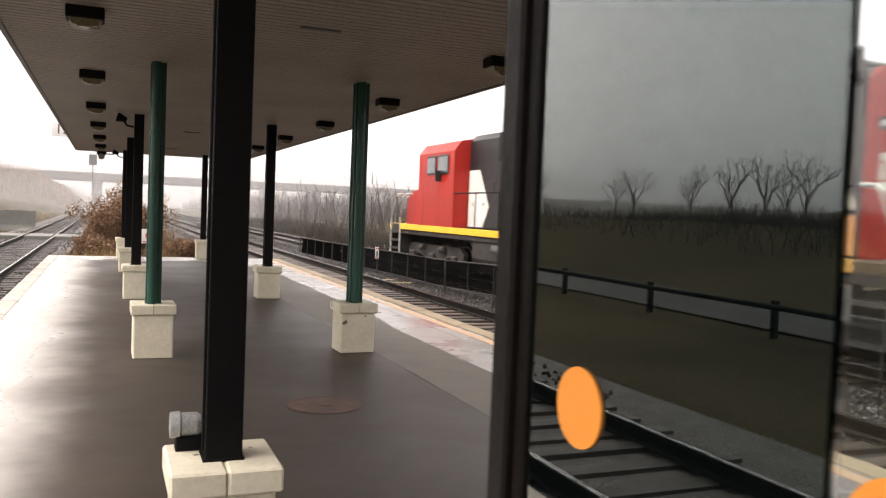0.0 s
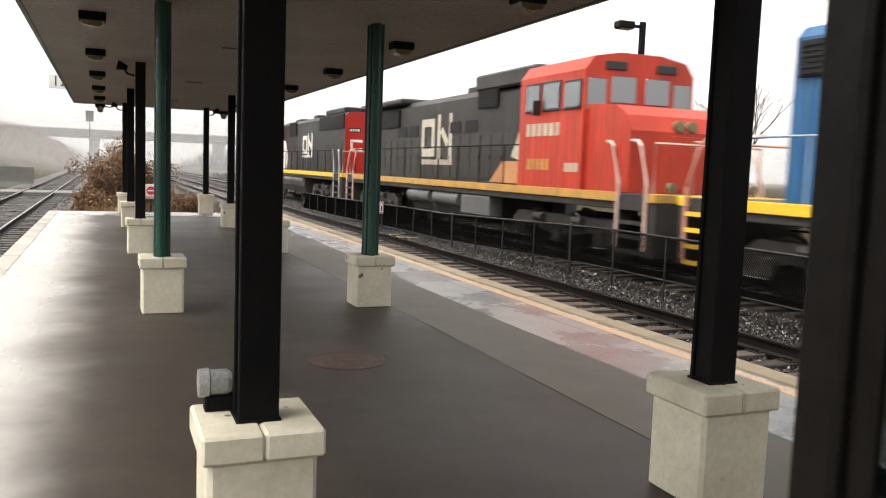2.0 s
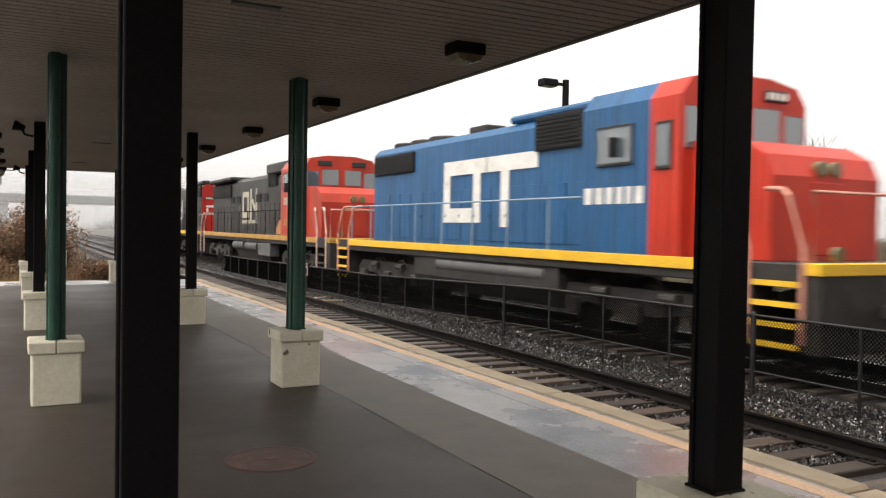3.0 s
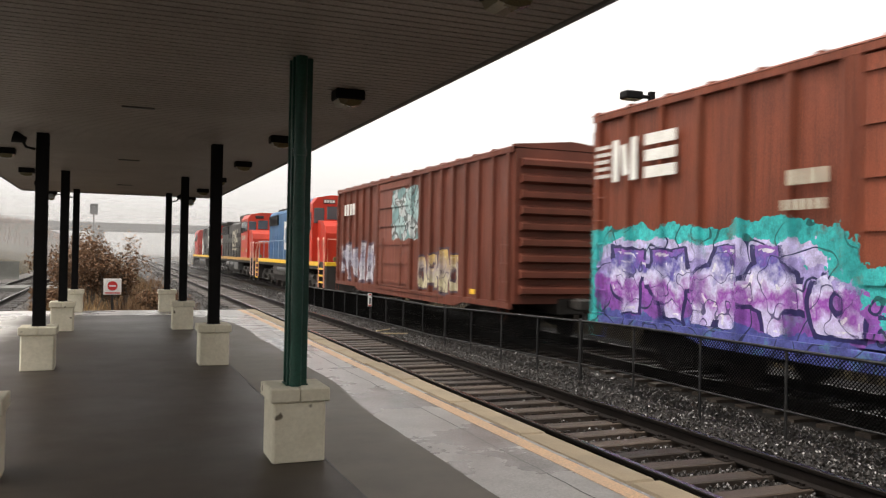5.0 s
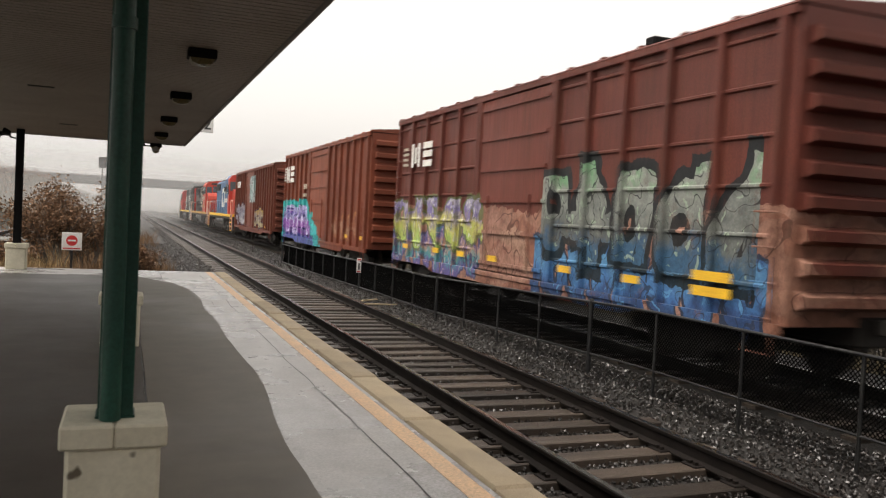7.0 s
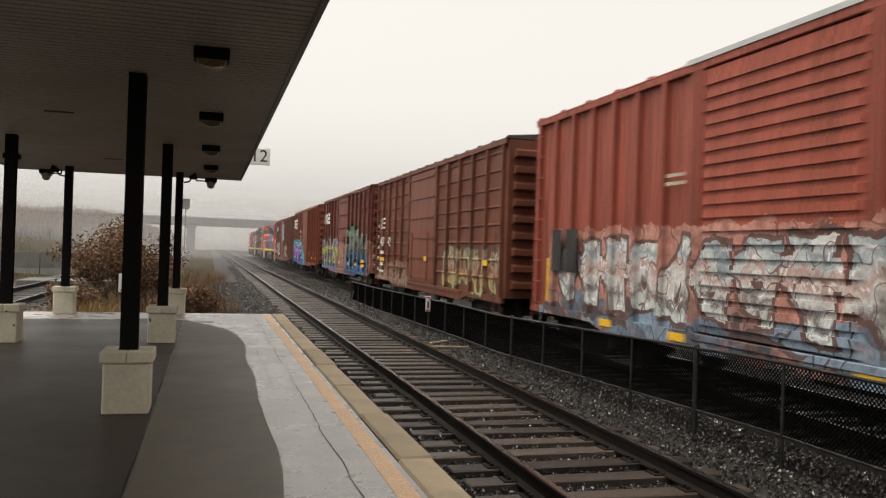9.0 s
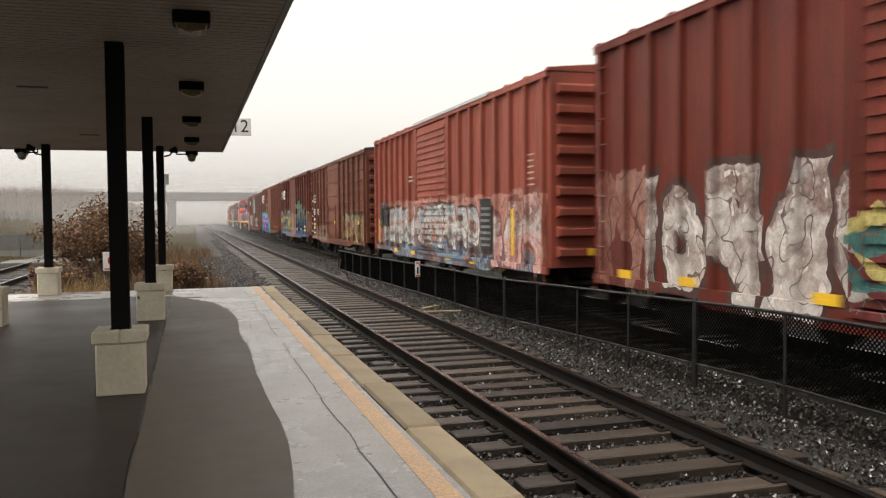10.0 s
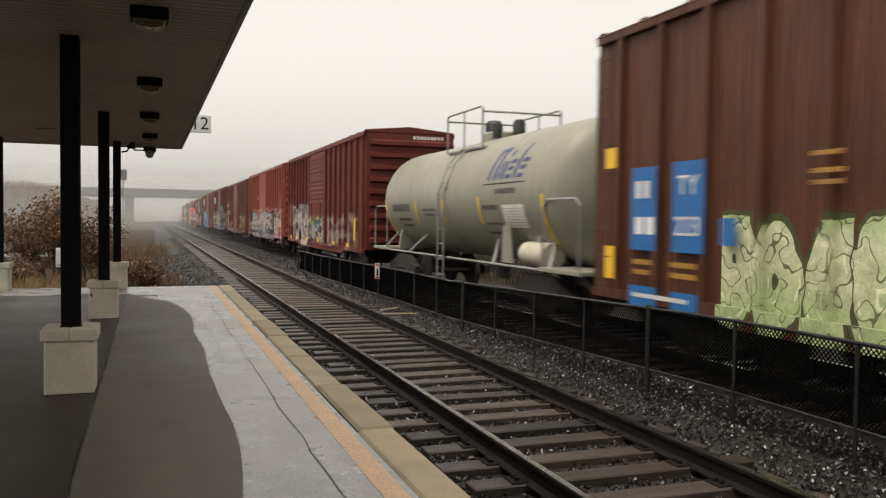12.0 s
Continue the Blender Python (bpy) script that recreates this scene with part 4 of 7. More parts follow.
def build_mist():
    """Drifting fog: sheets of droplets that catch the sky's light, thicker with distance."""
    for i, (y, a) in enumerate(((58, 0.04), (80, 0.06), (105, 0.08), (135, 0.19), (160, 0.22), (248, 0.2), (330, 0.5), (450, 0.7))):
        m, nt, p = tree_of("mist")
        nt.nodes.remove(p)
        out = nt.nodes["Material Output"]
        tr, df, tl = nt.nodes.new("ShaderNodeBsdfTransparent"), nt.nodes.new("ShaderNodeBsdfDiffuse"), nt.nodes.new("ShaderNodeBsdfTranslucent")
        df.inputs[0].default_value = tl.inputs[0].default_value = (0.95, 0.95, 0.95, 1)
        m1, m2 = nt.nodes.new("ShaderNodeMixShader"), nt.nodes.new("ShaderNodeMixShader")
        m1.inputs[0].default_value = 0.5
        nt.links.new(df.outputs[0], m1.inputs[1])
        nt.links.new(tl.outputs[0], m1.inputs[2])
        vec = coords(nt, (0.02, 1, 0.05))
        sep = nt.nodes.new("ShaderNodeSeparateXYZ")
        tc = nt.nodes.new("ShaderNodeTexCoord")
        nt.links.new(tc.outputs["Object"], sep.inputs[0])
        fall = nt.nodes.new("ShaderNodeMapRange")
        fall.inputs[1].default_value, fall.inputs[2].default_value, fall.inputs[3].default_value, fall.inputs[4].default_value = 3.0, 7.0 + y * 0.045, a, 0.0
        nt.links.new(sep.outputs[2], fall.inputs[0])
        k = maths(nt, "MULTIPLY", fall.outputs[0], ramp(nt, noisy(nt, vec, 1.0, 3), [(0.3, 0.75), (0.7, 1.0)]))
        nt.links.new(k, m2.inputs[0])
        nt.links.new(tr.outputs[0], m2.inputs[1])
        nt.links.new(m1.outputs[0], m2.inputs[2])
        nt.links.new(m2.outputs[0], out.inputs[0])
        b = Build().add([(-500, y, -1.2), (500, y, -1.2), (500, y, 70), (-500, y, 70)], [(0, 1, 2, 3)])
        tagged(part("mist", b, m), "thin white bank of fog over the tracks", "fog", kind="stuff")


# ---- plants ----
LEAF = surface("dry_brown_leaf", (0.17, 0.088, 0.042), (0.12, 0.066, 0.034), (0.6, 0.85), big=2, fine=30, island=0.5)
DRY_GRASS = surface("dead_grass", (0.15, 0.085, 0.036), (0.1, 0.05, 0.022), (0.7, 0.95), big=0.5, fine=20, island=0.45)
TAWNY_GRASS = surface("tawny_grass", (0.3, 0.2, 0.09), (0.22, 0.14, 0.06), (0.7, 0.95), big=0.5, fine=20, island=0.4)
OLIVE_GRASS = surface("olive_grass", (0.24, 0.185, 0.09), (0.17, 0.125, 0.06), (0.7, 0.95), big=0.5, fine=20, island=0.4)
BARK = surface("grey_brown_bark", (0.1, 0.085, 0.07), (0.065, 0.055, 0.045), (0.8, 0.95), big=3, fine=25, bump=0.6)


def branch(b, rng, p, d, length, r, depth, tips):
    q = p + d * length * 0.5 + Vector((rng.uniform(-1, 1), rng.uniform(-1, 1), 0)) * length * 0.05
    e = p + d * length
    b.tube([p, q, e], r, 5 if r > 0.02 else 3, r * 0.55)
    tips.append(e)
    if depth == 0:
        return
    for k in range(rng.choice((2, 3, 3))):
        nd = (d + Vector((rng.uniform(-1, 1), rng.uniform(-1, 1), rng.uniform(-0.25, 0.75))) * 0.75).normalized()
        s = rng.uniform(0.45, 1.0)
        branch(b, rng, p + (e - p) * s, nd, length * rng.uniform(0.55, 0.8), r * 0.55, depth - 1, tips)


def build_bush(x, y, z, h, seed, leaves, label):
    rng = random.Random(seed)
    t = thing("bush", label, "bush", at=pose(x, y, z))
    b, tips = Build(), []
    for k in range(7):
        a = rng.uniform(0, math.tau)
        branch(b, rng, Vector((0.1 * math.cos(a), 0.1 * math.sin(a), 0)), Vector((0.4 * math.cos(a), 0.4 * math.sin(a), 1)).normalized(), h * 0.4, 0.03, 3, tips)
    part("stem", b, BARK, t)
    lf = Build()
    for i in range(leaves):
        c = rng.choice(tips) + Vector((rng.gauss(0, 0.13), rng.gauss(0, 0.13), rng.gauss(0, 0.13))) * h * 0.4
        if c.z < 0.15:
            continue
        m = Euler((rng.uniform(0, 6), rng.uniform(0, 6), rng.uniform(0, 6))).to_matrix()
        s = rng.uniform(0.022, 0.052)
        lf.add([c + m @ Vector(p) * s for p in ((0, -1.2, 0), (0.6, -0.2, 0.12), (0, 1.2, 0), (-0.6, -0.2, 0.12))], [(0, 1, 2), (0, 2, 3)])
    part("crown", lf, LEAF, t, "sparse brown withered leaves")
    return t


def build_grass(count, xr, yr, h, mat, label, seed):
    rng = random.Random(seed)
    b = Build()
    for i in range(count):
        x, y = rng.uniform(*xr), rng.uniform(*yr)
        k = 0.55 + 0.9 * max(noise.noise((x * 0.5, y * 0.5, seed)), -0.3)
        hh, a, w = h * k * rng.uniform(0.5, 1.2), rng.uniform(0, math.tau), rng.uniform(0.006, 0.014)
        g = ground_height(x, y) - 0.03
        lean = Vector((rng.gauss(0, 0.3), rng.gauss(0, 0.3), 1)) * hh
        p, side = Vector((x, y, g)), Vector((math.cos(a), math.sin(a), 0)) * w
        mid = p + Vector((lean.x * 0.35, lean.y * 0.35, lean.z * 0.6))
        b.add([p - side, p + side, mid + side * 0.7, mid - side * 0.7, p + lean], [(0, 1, 2, 3), (3, 2, 4)])
    tagged(part("dry_grass", b, mat), label, "grass", kind="stuff")


def build_bare_tree(x, y, z, h, seed):
    rng = random.Random(seed)
    t = thing("bare_tree", "leafless grey-brown tree in the mist", "tree", "bare trees", at=pose(x, y, z, 0, 0, seed * 40))
    b, tips = Build(), []
    b.tube([(0, 0, -0.4), (0.05, 0.03, h * 0.2), (0.0, 0.05, h * 0.4)], h * 0.02, 7, h * 0.013)
    part("trunk", b, BARK, t)
    c = Build()
    for k in range(6):
        a = k * 1.05 + rng.uniform(-0.3, 0.3)
        branch(c, rng, Vector((0, 0.04, h * (0.2 + 0.035 * k))), Vector((0.5 * math.cos(a), 0.5 * math.sin(a), 1)).normalized(), h * 0.28, h * 0.009, 4, tips)
    part("crown", c, BARK, t, "bare twigs")
    return t


def build_scrub(count, xr, yr, h, mat, label, seed):
    """Leafless thicket: thin upright twigs, ragged along the top."""
    rng = random.Random(seed)
    b = Build()
    for i in range(count):
        x, y = rng.uniform(*xr), rng.uniform(*yr)
        k = 0.65 + 0.7 * noise.noise((x * 0.07, y * 0.05, seed)) + 0.25 * noise.noise((x * 0.4, y * 0.3, seed))
        hh, a = h * max(k, 0.25) * rng.uniform(0.55, 1.15), rng.uniform(0, math.tau)
        g = ground_height(x, y) - 0.1
        w = rng.uniform(0.02, 0.05) * h * 0.35
        p, side = Vector((x, y, g)), Vector((math.cos(a), math.sin(a), 0)) * w
        tip = p + Vector((rng.gauss(0, 0.2), rng.gauss(0, 0.2), 1)) * hh
        mid = p + (tip - p) * 0.5 + side * 1.5
        b.add([p - side, p + side, tip], [(0, 1, 2)])
        for q in range(4):
            s0 = p + (tip - p) * rng.uniform(0.25, 0.8)
            t0 = s0 + Vector((rng.gauss(0, 1), rng.gauss(0, 1), rng.uniform(0.4, 1.4))) * hh * 0.2
            b.add([s0 - side * 0.5, s0 + side * 0.5, t0], [(0, 1, 2)])
    tagged(part("thicket", b, mat), label, "thicket", kind="stuff")


BROWN_SCRUB = surface("russet_thicket_twigs", (0.2, 0.095, 0.055), (0.13, 0.07, 0.04), (0.8, 0.95), big=0.3, fine=10, island=0.4)
SCRUB = surface("bare_thicket_twigs", (0.035, 0.027, 0.021), (0.022, 0.017, 0.013), (0.8, 0.95), big=0.3, fine=10, island=0.4)


def build_barrier():
    conc = surface("pale_barrier_concrete", (0.14, 0.142, 0.13), (0.105, 0.107, 0.098), (0.8, 0.95), big=1.0, fine=20)
    m = thing("concrete_barrier", "pale precast concrete barrier beside the western track", "barrier", at=pose(-11.4, 58, -1.0, 0, 0, 4))
    for k in range(6):
        part("barrier_block", Build().prism([(-0.35, 0), (0.35, 0), (0.2, 0.45), (0.12, 1.5), (-0.12, 1.5), (-0.2, 0.45)], "x", -k * 3.05 - 3.0, -k * 3.05), conc, m)
    c = thing("level_crossing", "pale concrete slabs laid across the western track", "crossing", at=pose(-9.9, 40, -0.49))
    for x0, x1 in ((-2.0, -0.78), (-0.62, 0.62), (0.78, 2.0)):
        part("slab", Build().box(x0, x1, -1.6, 1.6, -0.2, 0.01, 0.015), conc, c)
    g = thing("signal_mast", "tall dark signal mast beyond the tracks, deep in mist", "signal", at=pose(-10.4, 235, -0.9))
    part("mast", Build().tube([(0, 0, 0), (0, 0, 12.6)], 0.16, 10), BLACK_STEEL, g)
    hd = part("signal_head", Build().box(-1.0, 1.0, -0.18, 0.06, 11.7, 14.6, 0.15), BLACK_STEEL, g)
    for z in (12.4, 13.2, 14.0):
        part("hood", Build().tube([(0, -0.9, z), (0, -0.18, z)], 0.33, 12), BLACK_STEEL, hd)
    b = Build()
    ys = [-24 + 2 * k for k in range(26)]
    xs = [-20.2, -19.3, -18.4]
    b.v = [(x, y, ground_height(x, y) + 0.05) for y in ys for x in xs]
    b.f = [(3 * a + q, 3 * a + q + 1, 3 * a + q + 4, 3 * a + q + 3) for a in range(len(ys) - 1) for q in (0, 1)]
    tagged(part("road", b, BALLAST), "wet grey lane beyond the western track", "road", kind="structure")
    gr = thing("guard_rail", "dark steel guard rail beside the wet lane", "guard rail", at=pose(-18.0, 0, 0))
    gz = lambda y: ground_height(-18.0, y)
    for k in range(9):
        y = -12 + 4 * k
        part("post", Build().box(-0.06, 0.06, y - 0.06, y + 0.06, gz(y) - 0.05, gz(y) + 0.75, 0.01), BLACK_STEEL, gr)
    part("rail_beam", Build().tube([(0.09, -12.3 + 2 * k, gz(-12.3 + 2 * k) + 0.62) for k in range(18)], 0.06, 8), BLACK_STEEL, gr)
    h = thing("far_building", "low pale industrial building on the bank in the mist", "building", at=pose(-62, 170, 1.3))
    part("wall", Build().box(-16, 16, -6, 6, 0, 4.2), conc, h)
    part("roof", Build().prism([(-6.4, 4.2), (6.4, 4.2), (0, 5.4)], "x", -16.4, 16.4), FASCIA, h)
    for k in range(7):
        part("window", Build().box(-14 + k * 4.2, -12 + k * 4.2, -6.04, -6.0, 1.4, 2.8), BLACK, h)


def build_place():
    build_ground()
    build_track("track", 0.0, "wet railway track with rusty rails and wooden ties", True)
    build_track("track", TRAIN_X, "freight track under the moving train", False)
    build_track("track", -9.9, "railway track along the platform's western side", False)
    build_stones()
    build_platform()
    build_canopy()
    for y in COL_Y:
        for x in COL_X:
            build_column(x, y, y == 0.0, False)
    for x in (-3.587, -6.8):
        for k in range(-4, 6):
            build_soffit_lamp(x, 0.92 + 3.02 * k)
    build_floodlight(-3.59, 16.0, 1)
    build_floodlight(-6.8, 16.0, -1)
    build_bracket(-6.28, 5.11, -1)
    build_bracket(-6.28, 14.9, -1)
    build_bracket(-4.1, 14.9, 1)
    build_number_sign(-2.88, -2.42, 15.4, 3.28)
    build_number_sign(-8.0, -7.54, 15.4, 3.28)
    build_pipe_lamp()
    build_shelter()
    build_fence()
    build_entry_sign()
    build_lamp_post(7.2, 11.6, 5.7)
    build_bridge()
    build_mist()
    build_bush(-6.05, 23.0, -0.9, 3.1, 3, 8500, "tall bush with sparse brown leaves beyond the platform")
    build_bush(-5.3, 24.2, -0.9, 2.2, 8, 4500, "brown-leaved bush beside the platform's end")
    build_bush(-6.9, 21.5, -0.9, 1.3, 11, 3000, "low bush with withered leaves")
    build_bush(-3.9, 22.5, -0.95, 1.35, 14, 3000, "reddish withered shrub by the gravel")
    build_barrier()
    # added screen of twigs: keeps low sky light from under the cars
    build_scrub(9000, (8.3, 13), (-15, 120), 2.0, SCRUB, "dark leafless thicket added behind the freight track to darken the gap under the train", 21)
    build_scrub(6000, (18, 60), (70, 300), 7.0, SCRUB, "hazy leafless wood east of the tracks", 22)
    build_scrub(3000, (-75, -26), (90, 250), 2.6, SCRUB, "hazy brown scrub on the western bank", 23)
    build_scrub(9000, (-48, -25), (-14, 40), 1.5, SCRUB, "low dark scrub on the western bank", 24)
    build_scrub(5000, (-60, -13), (165, 235), 3.2, BROWN_SCRUB, "russet thicket on the bridge ramp in the mist", 25)
    build_grass(11000, (-8.0, -2.7), (15.3, 28), 0.85, DRY_GRASS, "tall rust-brown dead grass at the platform's end", 5)
    build_grass(3500, (-8.0, -2.6), (30, 55), 1.0, DRY_GRASS, "tall dead grass between the tracks", 6)
    build_grass(3500, (-8.1, -5.4), (16.5, 22), 1.0, TAWNY_GRASS, "tawny tussocks below the bushes", 9)
    build_grass(9000, (-34, -13), (34, 130), 0.55, OLIVE_GRASS, "brown autumn grass on the bank", 7)
    trees = [build_bare_tree(-52, 60, 1.4, 5.5, 1), build_bare_tree(-60, 44, 1.4, 7, 2), build_bare_tree(24, 26, -0.2, 7.5, 3)]
    for i, (x, y, s) in enumerate(((-48, 20, 1), (-62, 8, 0), (-55, 82, 1), (-70, 30, 0), (-46, 34, 0), (-58, -6, 1), (-44, 110, 0), (-66, 66, 1), (-50, 2, 0), (-40, 140, 1), (-47, 50, 0), (-53, 12, 1), (-57, 26, 0), (-49, 72, 0), (-61, 54, 1), (-45, 92, 1), (-52, 38, 0), (-64, 18, 1),
                                   (28, 34, 2), (21, 33, 2), (33, 48, 0), (30, 22, 2))):
        copy_thing(trees[s], pose(x, y, 1.4 if x < 0 else 0.0, 0, 0, 47 * i))


build_place()
# ---- the train: every vehicle rides on its own root, y along the track, z = 0 on the rail ----
TRUCK_STEEL = surface("grimy_truck_steel", (0.03, 0.026, 0.023), (0.018, 0.015, 0.013), (0.6, 0.85), big=3, fine=40, bump=0.4)
WHEEL_STEEL = surface("worn_wheel_steel", (0.09, 0.075, 0.065), (0.05, 0.04, 0.035), (0.35, 0.6), 0.6, 4, 40, 0.2)
YELLOW = surface("scuffed_yellow_paint", (0.82, 0.5, 0.03), (0.7, 0.4, 0.03), (0.4, 0.6), big=2, fine=40, bump=0.05)
DULL_YELLOW = surface("grimy_yellow_paint", (0.5, 0.27, 0.05), (0.32, 0.18, 0.05), (0.5, 0.7), big=2, fine=40)
WHITE_PAINT = surface("chalky_white_paint", (0.76, 0.75, 0.71), (0.6, 0.58, 0.53), (0.5, 0.7), big=2.5, fine=40, bump=0.05)
DIRTY_WHITE = surface("grimy_white_paint", (0.52, 0.48, 0.38), (0.36, 0.33, 0.26), (0.5, 0.7), big=2.5, fine=40)
GRILLE = surface("black_radiator_grille", (0.012, 0.012, 0.013), (0.016, 0.0155, 0.015), (0.5, 0.7), big=4, fine=120, bump=0.6, spec=0.2)
CAB_GLASS, _gt, _gp = tree_of("sky_tinted_cab_window")
# bluish base paints in part of the sky's reflection
_gp.inputs["Base Color"].default_value = (0.07, 0.09, 0.1, 1)
_gp.inputs["Roughness"].default_value = 0.05
_gp.inputs["IOR"].default_value = 2.3
WHEELSETS = []
VEHICLES = []


def vehicle(name, label, category, u):
    t = thing(name, label, category, at=pose(TRAIN_X, u, RAIL))
    VEHICLES.append((t, u))
    return t


WHEEL = None


def wheelset_mesh(r):
    b = Build()
    for s in (-1, 1):
        x = s * 0.72
        b.lathe([(0.12, x + s * 0.075), (r - 0.09, x + s * 0.03), (r - 0.07, x + s * 0.07), (r, x + s * 0.068), (r + 0.004, x - s * 0.03), (r + 0.028, x - s * 0.04), (r + 0.025, x - s * 0.065), (0.1, x - s * 0.05)], 28, "x")
        for k in range(3):
            a = k * math.tau / 3
            b.tube([(x + s * 0.06, 0.25 * math.cos(a), 0.25 * math.sin(a)), (x + s * 0.085, 0.25 * math.cos(a), 0.25 * math.sin(a))], 0.04, 6)
    b.tube([(-1.05, 0, 0), (1.05, 0, 0)], 0.085, 12)
    return b.mesh("wheelset", WHEEL_STEEL, 40)


def freight_truck(car, y, wheels):
    """A two-axle truck: side frames with spring nests, bolster, wheelsets."""
    t = part("truck", Build().box(-1.0, 1.0, -0.2, 0.2, 0.4, 0.72, 0.03), TRUCK_STEEL, car, "grimy two-axle truck", at=pose(0, y, 0))
    side = [(-1.25, 0.38), (-1.25, 0.58), (-0.95, 0.66), (-0.5, 0.86), (0.5, 0.86), (0.95, 0.66), (1.25, 0.58), (1.25, 0.38), (0.95, 0.42),
            (0.55, 0.3), (0.42, 0.18), (-0.42, 0.18), (-0.55, 0.3), (-0.95, 0.42)]
    for s in (-1, 1):
        f = part("side_frame", Build().prism(side, "x", s * 0.95, s * 1.13), TRUCK_STEEL, t)
        for k in (-0.22, 0.0, 0.22):
            part("spring", Build().tube([(s * 1.15, k, 0.24), (s * 1.15, k, 0.52)], 0.07, 8), TRUCK_STEEL, f)
    for yy in (-0.88, 0.88):
        w = part("wheelset", wheels, None, t, "pair of worn steel wheels", at=pose(0, yy, 0.46))
        WHEELSETS.append((w, 0.46, yy, 0.46))


def coupler(car, y, s):
    b = Build().box(-0.09, 0.09, min(y, y + s * 0.55), max(y, y + s * 0.55), 0.78, 0.98, 0.02)
    b.box(-0.17, 0.17, min(y + s * 0.4, y + s * 0.72), max(y + s * 0.4, y + s * 0.72), 0.74, 1.02, 0.05)
    c = part("coupler", b, TRUCK_STEEL, car)
    part("air_hose", Build().tube([(0.3, y, 0.75), (0.35, y + s * 0.25, 0.45), (0.2, y + s * 0.5, 0.35)], 0.025, 6), BLACK, c)


def strokes(lines, w, x, mat, parent, name, label, depth=0.003):
    """Flat painted bars along runs of (y, z) points on a side at x, facing -x."""
    for k, run in enumerate(lines):
        b = Build()
        for i, ((y0, z0), (y1, z1)) in enumerate(zip(run, run[1:])):
            dy, dz = y1 - y0, z1 - z0
            n = math.hypot(dy, dz) or 1
            ay, az = dy / n * w / 2, dz / n * w / 2
            py, pz = -az, ay
            xx = x - 0.0015 * (i % 2) - 0.0004 * k
            q = [(y0 - ay + py, z0 - az + pz), (y0 - ay - py, z0 - az - pz), (y1 + ay - py, z1 + az - pz), (y1 + ay + py, z1 + az + pz)]
            b.prism(q, "x", xx - depth, xx)
        part(name, b, mat, parent, label)


def bars(rows, x, mat, parent, label="row of painted bars", seed=1):
    """Writing too small to read, as plain bars: rows of (y_from, y_to, z, height)."""
    rng = random.Random(seed)
    b = Build()
    for y0, y1, z, h in rows:
        y = max(y0, y1)
        while y > min(y0, y1):
            w = rng.uniform(0.5, 0.8) * h
            b.box(x - 0.004, x, y - w, y, z, z + h)
            y -= w + h * 0.3
    return tagged(part("marking", b, mat, parent, label), kind="stuff")


DARK_ROOF = surface("dark_weathered_roof", (0.06, 0.04, 0.033), (0.04, 0.03, 0.026), (0.5, 0.8), big=1.5, fine=40)


